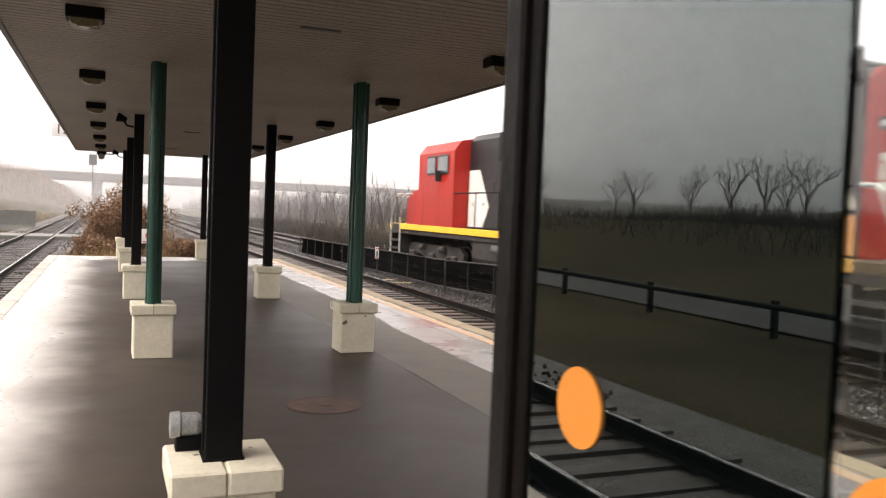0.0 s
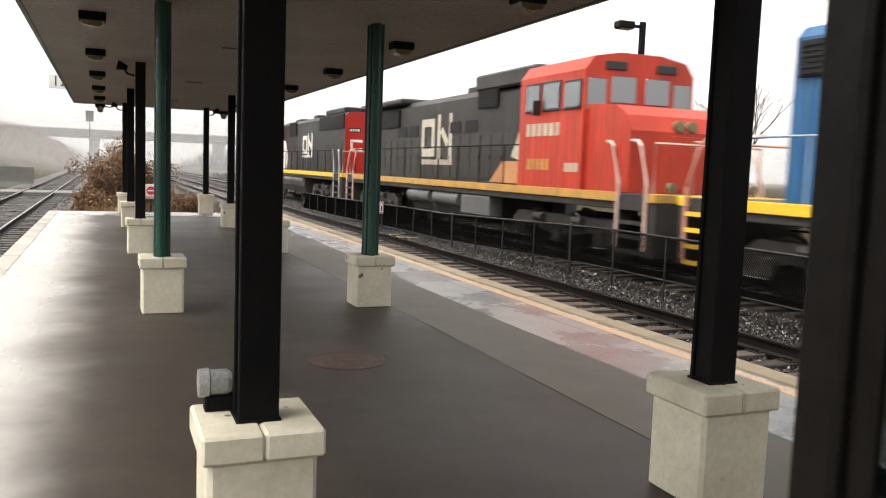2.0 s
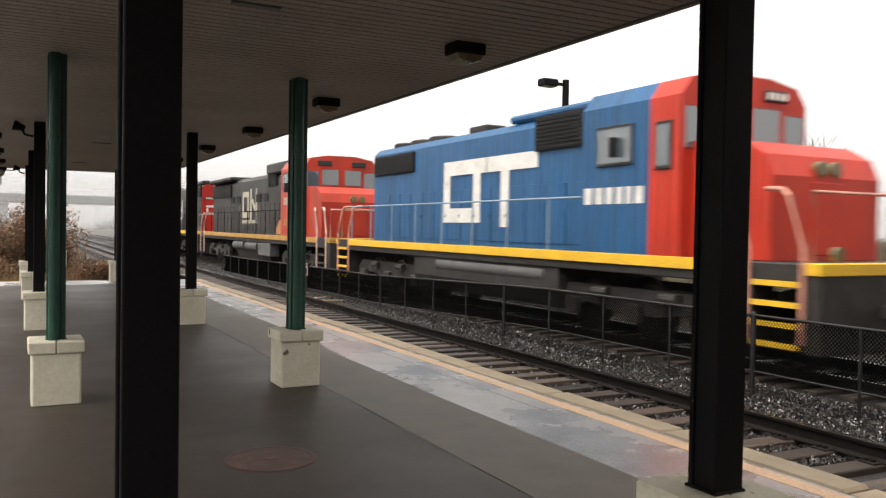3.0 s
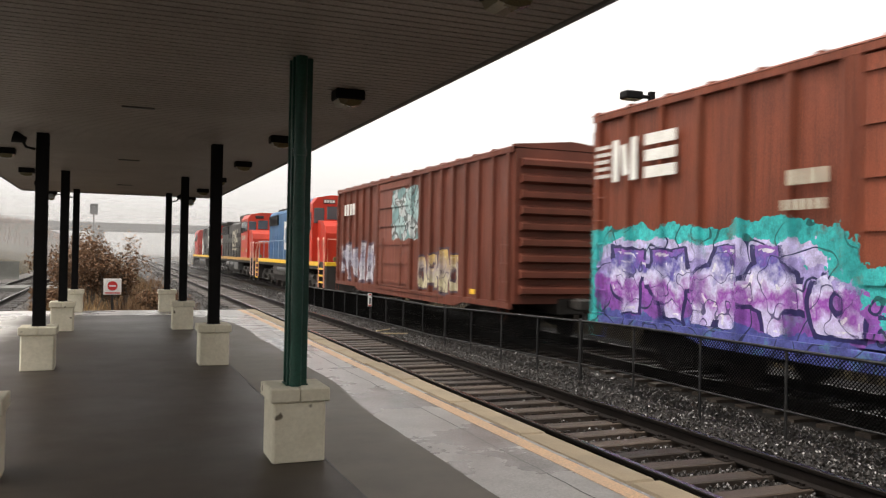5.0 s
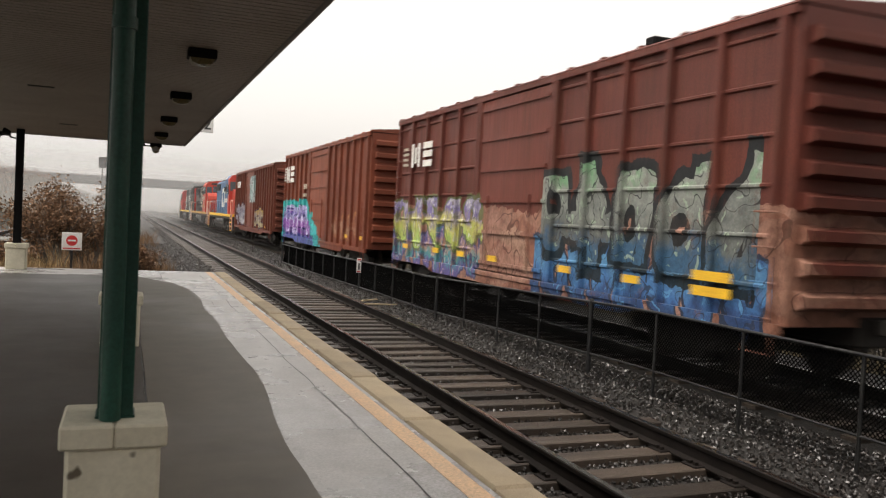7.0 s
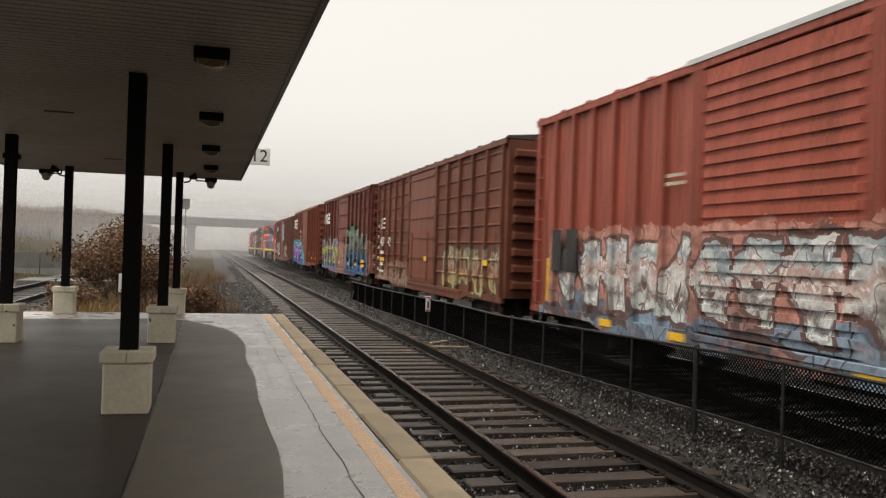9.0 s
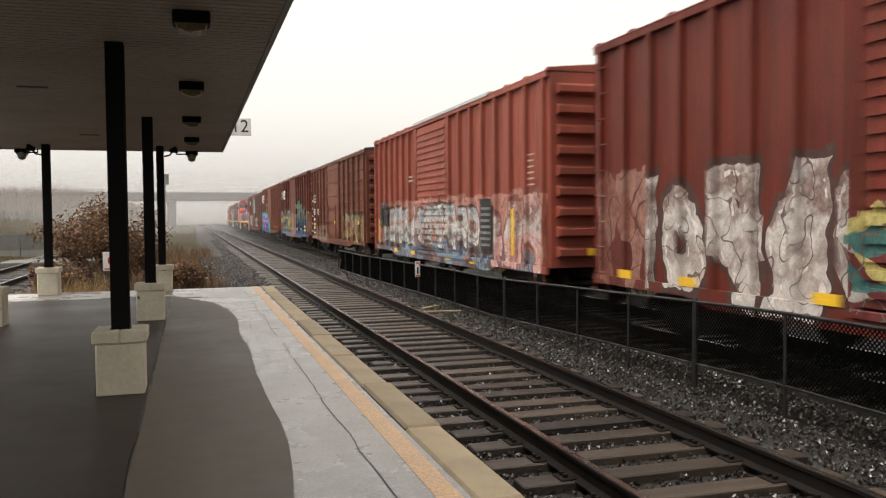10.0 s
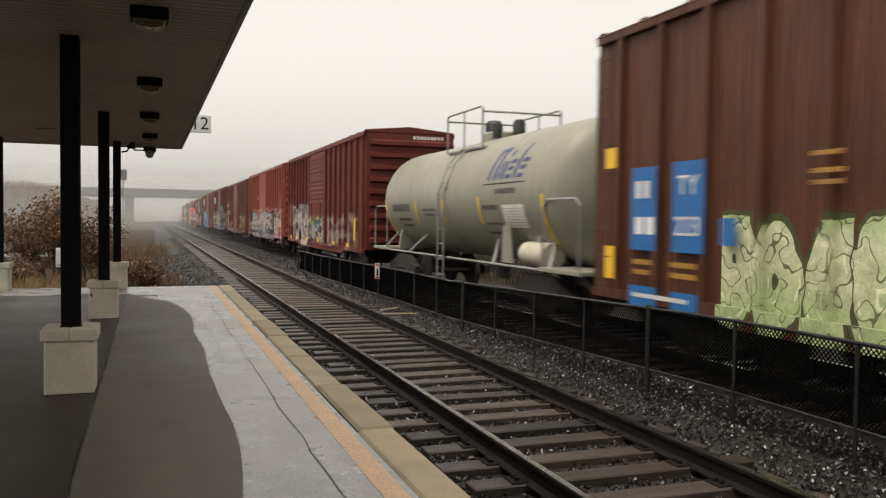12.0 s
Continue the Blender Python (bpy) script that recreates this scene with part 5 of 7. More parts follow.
def boxcar(u_front, length, label, col, col2, layers, ribs, door, waffle, top=4.61, roof_col=None, end_mat=None, roof_patch=None, rust=(0.09, 0.035, 0.02), sill=0.78, inset=0.25):
    """door: (from the front end, width, kind); kinds: 'plug' with few bars, 'louver' with many."""
    u = u_front - length / 2
    car = vehicle("boxcar", label, "boxcar", u)
    H, W = length / 2, 1.48
    pm = paint("boxcar_paint", car, col, col2, layers, rust=rust)
    rm = roof_col or pm
    body = Build().box(-W, W, -H + 0.06, H - 0.06, sill + 0.1, top - 0.02)
    part("body", body, pm, car)
    y_d1 = H - door[0]
    y_d0 = y_d1 - door[1]
    # side posts
    post = Build().prism([(-0.055, 0.0), (-0.05, -0.09), (0.05, -0.09), (0.055, 0.0)], "z", sill + 0.12, top - 0.1)
    post.v = [(b_, a, c) for a, b_, c in post.v]
    post_me = post.mesh("side_post", pm)
    n = ribs
    spans = [(y_d1 + 0.2, H - inset), (-H + inset, y_d0 - 0.2)]
    post_ys = []
    for a, b_ in spans:
        k = max(int(round((b_ - a) / (length / n))), 2)
        post_ys += [a + (b_ - a) * i / k for i in range(k + 1)]
    for yy in post_ys:
        part("side_post", post_me, None, car, at=pose(-W, yy, 0))
        part("side_post", post_me, None, car, at=pose(W, yy, 0, 0, 0, 180))
    if waffle:
        shapes = {}
        for (a, b_) in zip(sorted(post_ys), sorted(post_ys)[1:]):
            if a < y_d0 + 0.3 and b_ > y_d1 - 0.3:
                continue
            w = round(b_ - a, 3)
            if w not in shapes:
                shapes[w] = Build().prism([(-W, 0), (-W - 0.03, 0.02), (-W - 0.03, 0.05), (-W, 0.07)], "y", -w / 2 + 0.06, w / 2 - 0.06).mesh("pressed_rib", pm)
            for k in range(waffle):
                part("pressed_rib", shapes[w], None, car, at=pose(0, (a + b_) / 2, sill + 0.5 + (top - sill - 0.8) * k / (waffle - 1)))
    # sills, top chord
    for s in (-1, 1):
        part("side_sill", Build().prism([(-H + 0.05, sill + 0.12), (-H + 0.05, sill - 0.02), (-H + 2.8, sill - 0.02), (-H + 3.3, sill - 0.14), (H - 3.3, sill - 0.14), (H - 2.8, sill - 0.02), (H - 0.05, sill - 0.02), (H - 0.05, sill + 0.12)], "x", s * (W + 0.02), s * (W + 0.085)), pm, car)
        part("top_chord", Build().box(min(s * W, s * (W + 0.075)), max(s * W, s * (W + 0.075)), -H + 0.05, H - 0.05, top - 0.12, top, 0.012), pm, car)
    # roof with seam caps
    roof = part("roof", Build().prism([(-W - 0.08, top), (-W - 0.04, top + 0.035), (0, top + 0.17), (W + 0.04, top + 0.035), (W + 0.08, top)], "y", -H, H), rm, car, "weathered peaked metal roof")
    k = int(length / 1.05)
    for i in range(k + 1):
        yy = -H + 0.1 + (length - 0.2) * i / k
        part("roof_seam", Build().prism([(-W - 0.06, top + 0.02), (-W - 0.03, top + 0.075), (0, top + 0.215), (W + 0.03, top + 0.075), (W + 0.06, top + 0.02)], "y", yy - 0.04, yy + 0.04), rm, roof)
    if roof_patch:
        part("roof_edge_strip", Build().prism([(-W - 0.09, top - 0.01), (-W - 0.05, top + 0.08), (-0.8, top + 0.15), (-0.8, top + 0.1)], "y", roof_patch[0], roof_patch[1]), GREY_CASE, roof, "grey repaired roof edge")
    # ends with pressed corrugations
    em = end_mat or pm
    for s in (-1, 1):
        e = part("end_wall", Build().box(-W, W, min(s * (H - 0.06), s * (H - 0.01)), max(s * (H - 0.06), s * (H - 0.01)), sill + 0.1, top - 0.02), em, car)
        for i in range(9):
            z = sill + 0.42 + i * (top - sill - 0.75) / 8
            prof = [(z - 0.13, 0.0), (z - 0.08, 0.17), (z + 0.04, 0.17), (z + 0.1, 0.0)]
            r = Build()
            m4 = len(prof)
            for x in (-W + 0.12, W - 0.12):
                r.v += [(x, s * (H - 0.012 + d), zz) for zz, d in prof]
            r.f = [(0, 1, 2, 3), (7, 6, 5, 4)] + [(j, (j + 1) % 4, 4 + (j + 1) % 4, 4 + j) for j in range(4)]
            part("end_corrugation", r, em, e)
        coupler(car, s * (H - 0.1), s)
        part("draft_sill", Build().box(-0.35, 0.35, min(s * (H - 2.2), s * (H + 0.02)), max(s * (H - 2.2), s * (H + 0.02)), 0.62, 1.0, 0.03), TRUCK_STEEL, car)
    # door
    dm = paint("boxcar_door_paint", car, tuple(min(v * 1.18, 1) for v in col), col, layers, rust=rust)
    for s in (-1, 1):
        d = part("door", Build().box(min(s * W, s * (W + 0.05)), max(s * W, s * (W + 0.05)), y_d0, y_d1, sill + 0.14, top - 0.14, 0.008), dm if s < 0 else pm, car, "broad plug door" if door[2] == "plug" else "ribbed plug door")
        cnt = 6 if door[2] == "plug" else 19
        for i in range(cnt):
            z = sill + 0.3 + (top - sill - 0.62) * i / (cnt - 1)
            h = 0.035 if door[2] == "plug" else 0.05
            part("door_rib", Build().prism([(y_d0 + 0.06, z - h), (y_d1 - 0.06, z - h), (y_d1 - 0.06, z + h), (y_d0 + 0.06, z + h)], "x", s * (W + 0.045), s * (W + 0.085)), dm if s < 0 else pm, d)
        for yy in (y_d0 - 0.06, y_d1 + 0.06):
            part("door_post", Build().box(min(s * W, s * (W + 0.09)), max(s * W, s * (W + 0.09)), yy - 0.06, yy + 0.06, sill + 0.1, top - 0.1, 0.01), pm, car)
        part("door_track", Build().box(min(s * W, s * (W + 0.11)), max(s * W, s * (W + 0.11)), y_d0 - door[1] * 0.95, y_d1 + 0.1, sill + 0.02, sill + 0.12, 0.01), pm, car)
        for yy in (y_d0 + 0.6, y_d1 - 0.6):
            part("locking_bar", Build().tube([(s * (W + 0.1), yy, sill + 0.2), (s * (W + 0.1), yy, sill + 1.7)], 0.018, 6), em, d)
    # ladders at the corners
    for s in (-1, 1):
        for e in (-1, 1):
            yy = e * (H - 0.35)
            lad = Build()
            for z in np.arange(sill - 0.25, sill + 1.6 if e * s > 0 else top - 0.3, 0.42):
                lad.tube([(s * (W + 0.09), yy - 0.22, z), (s * (W + 0.09), yy + 0.22, z)], 0.012, 5)
            for q in (-0.22, 0.22):
                lad.tube([(s * (W + 0.085), yy + q, sill - 0.25), (s * (W + 0.085), yy + q, sill + 1.6 if e * s > 0 else top - 0.3)], 0.012, 5)
            part("ladder", lad, em, car)
    # brake gear under the floor
    part("underframe", Build().box(-0.3, 0.3, -H + 1.0, H - 1.0, 0.68, 0.95), TRUCK_STEEL, car)
    part("brake_cylinder", Build().tube([(-0.9, -0.9, 0.62), (-0.9, 0.1, 0.62)], 0.17, 12), TRUCK_STEEL, car, smooth=40)
    for yy in (-H + 2.3, H - 2.3):
        freight_truck(car, yy, WHEEL)
    return car, W


def yellow_squares(car, x, ys, z=1.02, w=0.3, h=0.12):
    for y in ys:
        part("reflector", Build().box(x - 0.004, x, y - w / 2, y + w / 2, z, z + h), YELLOW, car, "yellow reflector strip")


def build_boxcars():
    # first boxcar
    red_brown, rb2 = (0.155, 0.045, 0.028), (0.11, 0.032, 0.021)
    pale = [(0.5, 0.5, 0.52), (0.42, 0.36, 0.33), (0.3, 0.12, 0.07), (0.5, 0.47, 0.36)]
    car, W = boxcar(-45.1, 15.65, "rust-red boxcar with pale sprayed lettering behind the locomotives", red_brown, rb2,
                    [dict(y=(2.6, 7.2), z=(1.0, 2.3), cols=[(0.55, 0.55, 0.58), (0.3, 0.3, 0.38), (0.5, 0.48, 0.5)], line=(0.12, 0.09, 0.12), cell=(0.25, 0.7), seed=2, letters=0.95),
                     dict(y=(-1.5, 0.8), z=(2.4, 4.0), cols=[(0.35, 0.5, 0.5), (0.5, 0.55, 0.55), (0.16, 0.3, 0.3)], line=(0.1, 0.12, 0.12), cell=(0.5, 0.5), seed=5, wob=0.2),
                     dict(y=(-4.6, -1.6), z=(0.9, 2.1), cols=[(0.5, 0.45, 0.3), (0.35, 0.3, 0.3), (0.5, 0.35, 0.12)], line=(0.08, 0.06, 0.08), cell=(0.25, 0.6), seed=8, letters=0.8)],
                    18, (5.6, 3.05, "plug"), 0, top=4.42)
    x = -W - 0.055
    bars([(6.6, 5.2, 3.4, 0.42)], x - 0.02, WHITE_PAINT, car, "white painted bars", 3)
    yellow_squares(car, x - 0.02, (-5.7,), 1.0)
    # second: turquoise and violet piece
    navy = (0.02, 0.02, 0.09)
    car, W = boxcar(-64.0, 14.8, "rust-red boxcar with a turquoise and violet sprayed piece", (0.19, 0.05, 0.026), (0.14, 0.038, 0.022),
                    [dict(y=(-1.2, 7.6), z=(0.4, 2.5), cut=(2.0, -1.6), cols=[(0.02, 0.42, 0.42), (0.03, 0.5, 0.5)], cell=(1.5, 1.5), seed=3, wob=0.35, wobscale=1.3),
                     dict(y=(-0.6, 7.1), z=(0.4, 2.25), cut=(2.4, -0.4), bands=True, cols=[(0.07, 0.07, 0.27), (0.09, 0.08, 0.32), (0.25, 0.06, 0.36), (0.32, 0.08, 0.42), (0.38, 0.3, 0.62), (0.55, 0.48, 0.75)], seed=3, wob=0.3, wobscale=1.9),
                     dict(y=(0.2, 6.8), z=(0.95, 2.15), cut=(2.4, 0.6), cols=[(0.58, 0.53, 0.78), (0.28, 0.06, 0.38), (0.62, 0.6, 0.8), (0.1, 0.09, 0.34), (0.3, 0.09, 0.42)], line=navy, w=0.06, cell=(0.42, 1.2), seed=4, wob=0.2, letters=1.15),
                     dict(y=(-6.2, -2.6), z=(1.0, 2.2), cols=[(0.36, 0.15, 0.07), (0.42, 0.27, 0.19), (0.25, 0.08, 0.04), (0.42, 0.2, 0.06), (0.2, 0.055, 0.03)], line=(0.14, 0.04, 0.025), cell=(0.4, 0.6), seed=6, letters=0.9, cover=0.6)],
                    17, (6.0, 3.05, "plug"), 0, top=4.58)
    x = -W - 0.092
    strokes([[(6.55, 3.4), (6.55, 3.95)], [(6.3, 3.85), (6.25, 3.5)], [(6.0, 3.4), (6.0, 3.95)], [(4.95, 3.95), (5.6, 3.95)], [(4.95, 3.68), (5.6, 3.68)], [(4.95, 3.4), (5.6, 3.4)]], 0.19, x, WHITE_PAINT, car, "painted_emblem", "white painted bars")
    bars([(7.2, 6.75, 3.4 + 0.13 * k, 0.07) for k in range(5)], x, WHITE_PAINT, car, "short white stripes", 5)
    bars([(2.5, 1.8, 2.95, 0.2), (2.6, 1.95, 2.62, 0.14)], x - 0.01, DIRTY_WHITE, car, "white painted bars", 7)
    yellow_squares(car, x, (-6.9, -5.0), 1.15)
    # third: yellow, green, grey and blue piece, pressed panels
    car, W = boxcar(-81.6, 14.85, "rust-red ribbed boxcar covered in grey, blue and lime sprayed lettering", (0.13, 0.034, 0.024), (0.09, 0.025, 0.019),
                    [dict(y=(-7.6, 7.6), z=(0.6, 2.15), cols=[(0.4, 0.22, 0.16), (0.46, 0.29, 0.21), (0.33, 0.16, 0.11), (0.42, 0.24, 0.18)], cell=(1.4, 0.5), seed=12, cover=0.7, wob=0.55, wobscale=0.8),
                     dict(y=(1.3, 7.5), z=(0.65, 1.75), cols=[(0.1, 0.09, 0.26), (0.04, 0.26, 0.28), (0.4, 0.26, 0.19), (0.12, 0.1, 0.3), (0.05, 0.3, 0.32)], line=(0.05, 0.05, 0.12), seed=16, letters=0.72, fat=0.33, wob=0.5),
                     dict(y=(1.2, 7.4), z=(1.15, 2.55), cols=[(0.35, 0.5, 0.1), (0.5, 0.48, 0.14), (0.17, 0.14, 0.36), (0.42, 0.4, 0.5)], line=(0.12, 0.14, 0.06), seed=11, letters=1.25, wob=0.5, fat=0.24, cover=0.9),
                     dict(y=(-7.2, -1.2), z=(0.6, 1.7), cols=[(0.02, 0.06, 0.16), (0.05, 0.17, 0.38), (0.08, 0.24, 0.42), (0.03, 0.1, 0.24)], line=(0.012, 0.03, 0.06), seed=13, letters=0.8, fat=0.36, wob=0.4),
                     dict(y=(-6.9, -1.4), z=(1.2, 3.0), cols=[(0.04, 0.1, 0.17), (0.11, 0.125, 0.12), (0.2, 0.22, 0.2), (0.25, 0.27, 0.24), (0.16, 0.32, 0.18)], line=(0.012, 0.018, 0.02), seed=14, letters=1.2, fat=0.27, rim=0.2, crease=3.2, wob=0.35)],
                    13, (5.9, 3.1, "plug"), 6)
    x = -W - 0.092
    strokes([[(5.95, 3.35), (5.95, 3.8)], [(5.7, 3.7), (5.7, 3.45)], [(5.45, 3.35), (5.45, 3.8)], [(4.55, 3.8), (5.05, 3.8)], [(4.55, 3.58), (5.05, 3.58)], [(4.55, 3.34), (5.05, 3.34)]], 0.16, x, WHITE_PAINT, car, "painted_emblem", "white painted bars")
    bars([(6.7, 6.3, 3.32 + 0.14 * k, 0.07) for k in range(4)], x, DIRTY_WHITE, car, "short white stripes", 5)
    yellow_squares(car, x, (6.2, 3.9, 2.3, 0.6, -2.4, -4.4), 1.12, 0.42)
    yellow_squares(car, x, (-6.2,), 1.1, 0.75, 0.13)
    yellow_squares(car, x, (-6.2,), 1.3, 0.75, 0.13)
    # fourth: numbered car with pressed panels
    car, W = boxcar(-98.1, 15.1, "orange-brown ribbed boxcar numbered 407 with yellow-green scrawl", (0.15, 0.048, 0.028), (0.1, 0.033, 0.021),
                    [dict(y=(-7.3, -2.2), z=(0.8, 2.1), cols=[(0.42, 0.42, 0.2), (0.3, 0.12, 0.07), (0.4, 0.36, 0.26), (0.2, 0.2, 0.12)], line=(0.06, 0.05, 0.03), cell=(0.22, 0.7), seed=21, letters=0.7, cover=0.75),
                     dict(y=(1.7, 7.0), z=(0.7, 1.5), cols=[(0.36, 0.25, 0.18), (0.25, 0.1, 0.06), (0.4, 0.34, 0.28)], line=(0.06, 0.05, 0.03), cell=(0.3, 0.35), seed=22, cover=0.6)],
                    14, (5.7, 3.2, "plug"), 8, top=4.56, roof_col=DARK_ROOF)
    x = -W - 0.092
    words("407", 0.5, WHITE_PAINT, car, pose(x, 6.2, 2.2, 90, 0, -90))
    words("42", 0.5, WHITE_PAINT, car, pose(x, 4.9, 2.2, 90, 0, -90))
    strokes([[(6.45, 2.75), (6.45, 3.1)], [(6.2, 2.75), (6.2, 3.1)], [(5.75, 3.1), (6.0, 3.1)], [(5.75, 2.93), (6.0, 2.93)], [(5.75, 2.76), (6.0, 2.76)]], 0.07, x, WHITE_PAINT, car, "painted_emblem", "small white painted bars")
    bars([(6.5, 5.9, 1.75, 0.12), (6.5, 6.0, 1.3, 0.12), (6.6, 5.8, 1.05, 0.08)] + [(7.0, 6.8, 1.1 + 0.42 * k, 0.12) for k in range(5)], x, WHITE_PAINT, car, "small white bars", 9)
    yellow_squares(car, x, (6.15,), 1.48, 0.8, 0.14)
    yellow_squares(car, x, (-6.3, -0.5), 1.6, 0.35, 0.14)
    # fifth: faded red, ribbed door, long white piece
    white_cols = [(0.55, 0.6, 0.58), (0.16, 0.13, 0.13), (0.6, 0.62, 0.6), (0.42, 0.27, 0.24), (0.5, 0.55, 0.55), (0.24, 0.3, 0.34), (0.6, 0.62, 0.6)]
    car, W = boxcar(-114.95, 15.6, "faded red boxcar with a ribbed door and long white sprayed lettering", (0.29, 0.072, 0.048), (0.235, 0.058, 0.041),
                    [dict(y=(-7.6, 7.0), z=(0.75, 2.4), cols=[(0.55, 0.3, 0.25), (0.5, 0.26, 0.21)], cell=(1.5, 0.8), seed=31, cover=0.75, wob=0.3),
                     dict(y=(-7.2, 7.3), z=(0.55, 1.25), cols=[(0.13, 0.2, 0.27), (0.09, 0.07, 0.07), (0.2, 0.28, 0.36), (0.3, 0.17, 0.15), (0.1, 0.13, 0.17)], cell=(0.7, 0.25), seed=32),
                     dict(y=(-4.0, 6.6), z=(1.0, 2.25), cols=white_cols, line=(0.12, 0.07, 0.06), w=0.03, cell=(0.17, 0.7), seed=33, letters=0.95, wob=0.28),
                     dict(y=(-7.5, -4.7), z=(0.7, 2.3), cols=[(0.6, 0.36, 0.33), (0.55, 0.33, 0.3), (0.55, 0.52, 0.5), (0.2, 0.1, 0.09), (0.58, 0.35, 0.32)], line=(0.2, 0.08, 0.07), w=0.04, cell=(0.3, 0.6), seed=34, letters=1.3)],
                    19, (6.05, 3.0, "louver"), 0, top=4.66, roof_patch=(-4.5, 2.2))
    x = -W - 0.092
    for y0, y1 in ((5.6, 6.1), (6.3, 6.75)):
        part("stencil_panel", Build().box(x - 0.003, x, y0, y1, 1.6, 2.4), BLACK, car, "black stencil panel")
    part("stencil_panel", Build().box(x - 0.003, x, -4.75, -4.0, 1.1, 2.3), BLACK, car, "black stencil panel")
    bars([(-4.08, -4.68, 1.2 + 0.14 * k, 0.06) for k in range(7)], x - 0.004, GREY_CASE, car, "grey bars", 3)
    yellow_squares(car, x, (-6.05,), 1.05, 0.16, 1.0)
    yellow_squares(car, x, (6.9,), 1.0, 0.1, 0.85)
    yellow_squares(car, x, (4.4, 2.2, -1.4, -3.4), 0.74, 0.42)
    bars([(-6.9, -7.2, 2.5 + 0.12 * k, 0.035) for k in range(6)] + [(2.6, 2.1, 3.1, 0.05), (2.6, 2.1, 2.98, 0.05)], x, DIRTY_WHITE, car, "small white bars", 4)
    part("end_reflector", Build().box(-0.8, -0.3, -7.985, -7.975, 1.12, 1.26), YELLOW, car, "yellow reflector on the end wall")
    # sixth: dark red, ribbed door
    car, W = boxcar(-132.4, 15.45, "dark red boxcar with a ribbed door and grey-white sprayed lettering", (0.14, 0.025, 0.016), (0.1, 0.019, 0.013),
                    [dict(y=(2.0, 6.0), z=(0.7, 2.5), cols=[(0.55, 0.51, 0.48), (0.3, 0.24, 0.22), (0.58, 0.55, 0.52), (0.2, 0.13, 0.115), (0.5, 0.46, 0.44)], line=(0.07, 0.04, 0.036), seed=41, letters=1.15, fat=0.33, rim=0.14),
                     dict(y=(6.0, 7.5), z=(0.8, 2.6), cols=[(0.3, 0.14, 0.11), (0.36, 0.2, 0.16), (0.13, 0.035, 0.03)], cell=(0.5, 0.9), seed=42, cover=0.7),
                     dict(y=(-1.2, 2.0), z=(0.9, 1.95), cols=[(0.4, 0.37, 0.34), (0.05, 0.16, 0.15), (0.45, 0.38, 0.14), (0.13, 0.03, 0.03), (0.42, 0.4, 0.38)], cell=(0.5, 0.16), seed=43),
                     dict(y=(-6.7, -1.6), z=(0.85, 2.1), cols=[(0.3, 0.22, 0.18), (0.36, 0.3, 0.26), (0.12, 0.03, 0.025), (0.4, 0.35, 0.31), (0.2, 0.08, 0.07)], line=(0.06, 0.02, 0.018), seed=44, letters=1.0, fat=0.3, cover=0.85)],
                    19, (5.85, 3.15, "louver"), 0, top=4.69)
    x = -W - 0.092
    yellow_squares(car, x, (6.6, 4.9, 2.3, -0.2, -3.2, -5.5), 0.9, 0.4, 0.13)
    yellow_squares(car, x, (-6.55,), 1.15, 0.22, 0.75)
    for k in range(9):
        part("end_marking", Build().box(0.1 + k * 0.12, 0.18 + k * 0.12, -7.73, -7.715, 4.5, 4.6), WHITE_PAINT, car)
    # last: brown car with blue panels
    car, W = boxcar(-162.4, 15.6, "dark brown boxcar with blue stencil panels and lime sprayed lettering", (0.098, 0.036, 0.018), (0.07, 0.027, 0.015),
                    [dict(y=(-0.2, 4.8), z=(0.55, 2.05), cols=[(0.34, 0.42, 0.2), (0.46, 0.5, 0.28), (0.6, 0.62, 0.4), (0.42, 0.5, 0.26)], line=(0.06, 0.075, 0.03), seed=57, letters=0.7, fat=0.42, rim=0.12, crease=3.4, wob=0.3, wobscale=0.9)],
                    16, (6.9, 3.1, "plug"), 0, top=4.69, rust=(0.035, 0.014, 0.01), inset=0.72)
    x = -W - 0.092
    blue = plain("blue_stencil_paint", (0.012, 0.13, 0.36), 0.5)
    for y0, y1, z0, z1 in ((6.08, 6.68, 1.5, 2.65), (5.05, 5.7, 1.5, 2.68), (6.05, 6.7, 0.7, 1.0), (5.15, 5.7, 0.7, 0.98), (4.45, 4.72, 1.62, 1.95)):
        part("stencil_panel", Build().box(x - 0.003, x, y0, y1, z0, z1), blue, car, "blue painted panel")
    words("TY", 0.36, WHITE_PAINT, car, pose(x - 0.005, 5.38, 2.36, 90, 0, -90))
    words("223", 0.36, WHITE_PAINT, car, pose(x - 0.005, 5.38, 1.83, 90, 0, -90))
    bars([(6.56, 6.2, 1.72, 0.24), (6.56, 6.2, 2.22, 0.24), (6.6, 5.4, 0.84, 0.06)], x - 0.005, WHITE_PAINT, car, "white stencil bars", 2)
    bars([(6.6, 6.2, 1.3, 0.07), (6.6, 6.2, 1.16, 0.07), (5.7, 5.2, 1.3, 0.07), (5.7, 5.2, 1.16, 0.07), (3.3, 2.9, 2.3, 0.05), (3.3, 2.9, 2.42, 0.05), (3.3, 2.9, 2.6, 0.05)], x, DULL_YELLOW, car, "small yellow bars", 6)
    yellow_squares(car, x, (7.25,), 2.68, 0.3, 0.3)
    yellow_squares(car, x, (7.25,), 1.05, 0.26, 0.48)


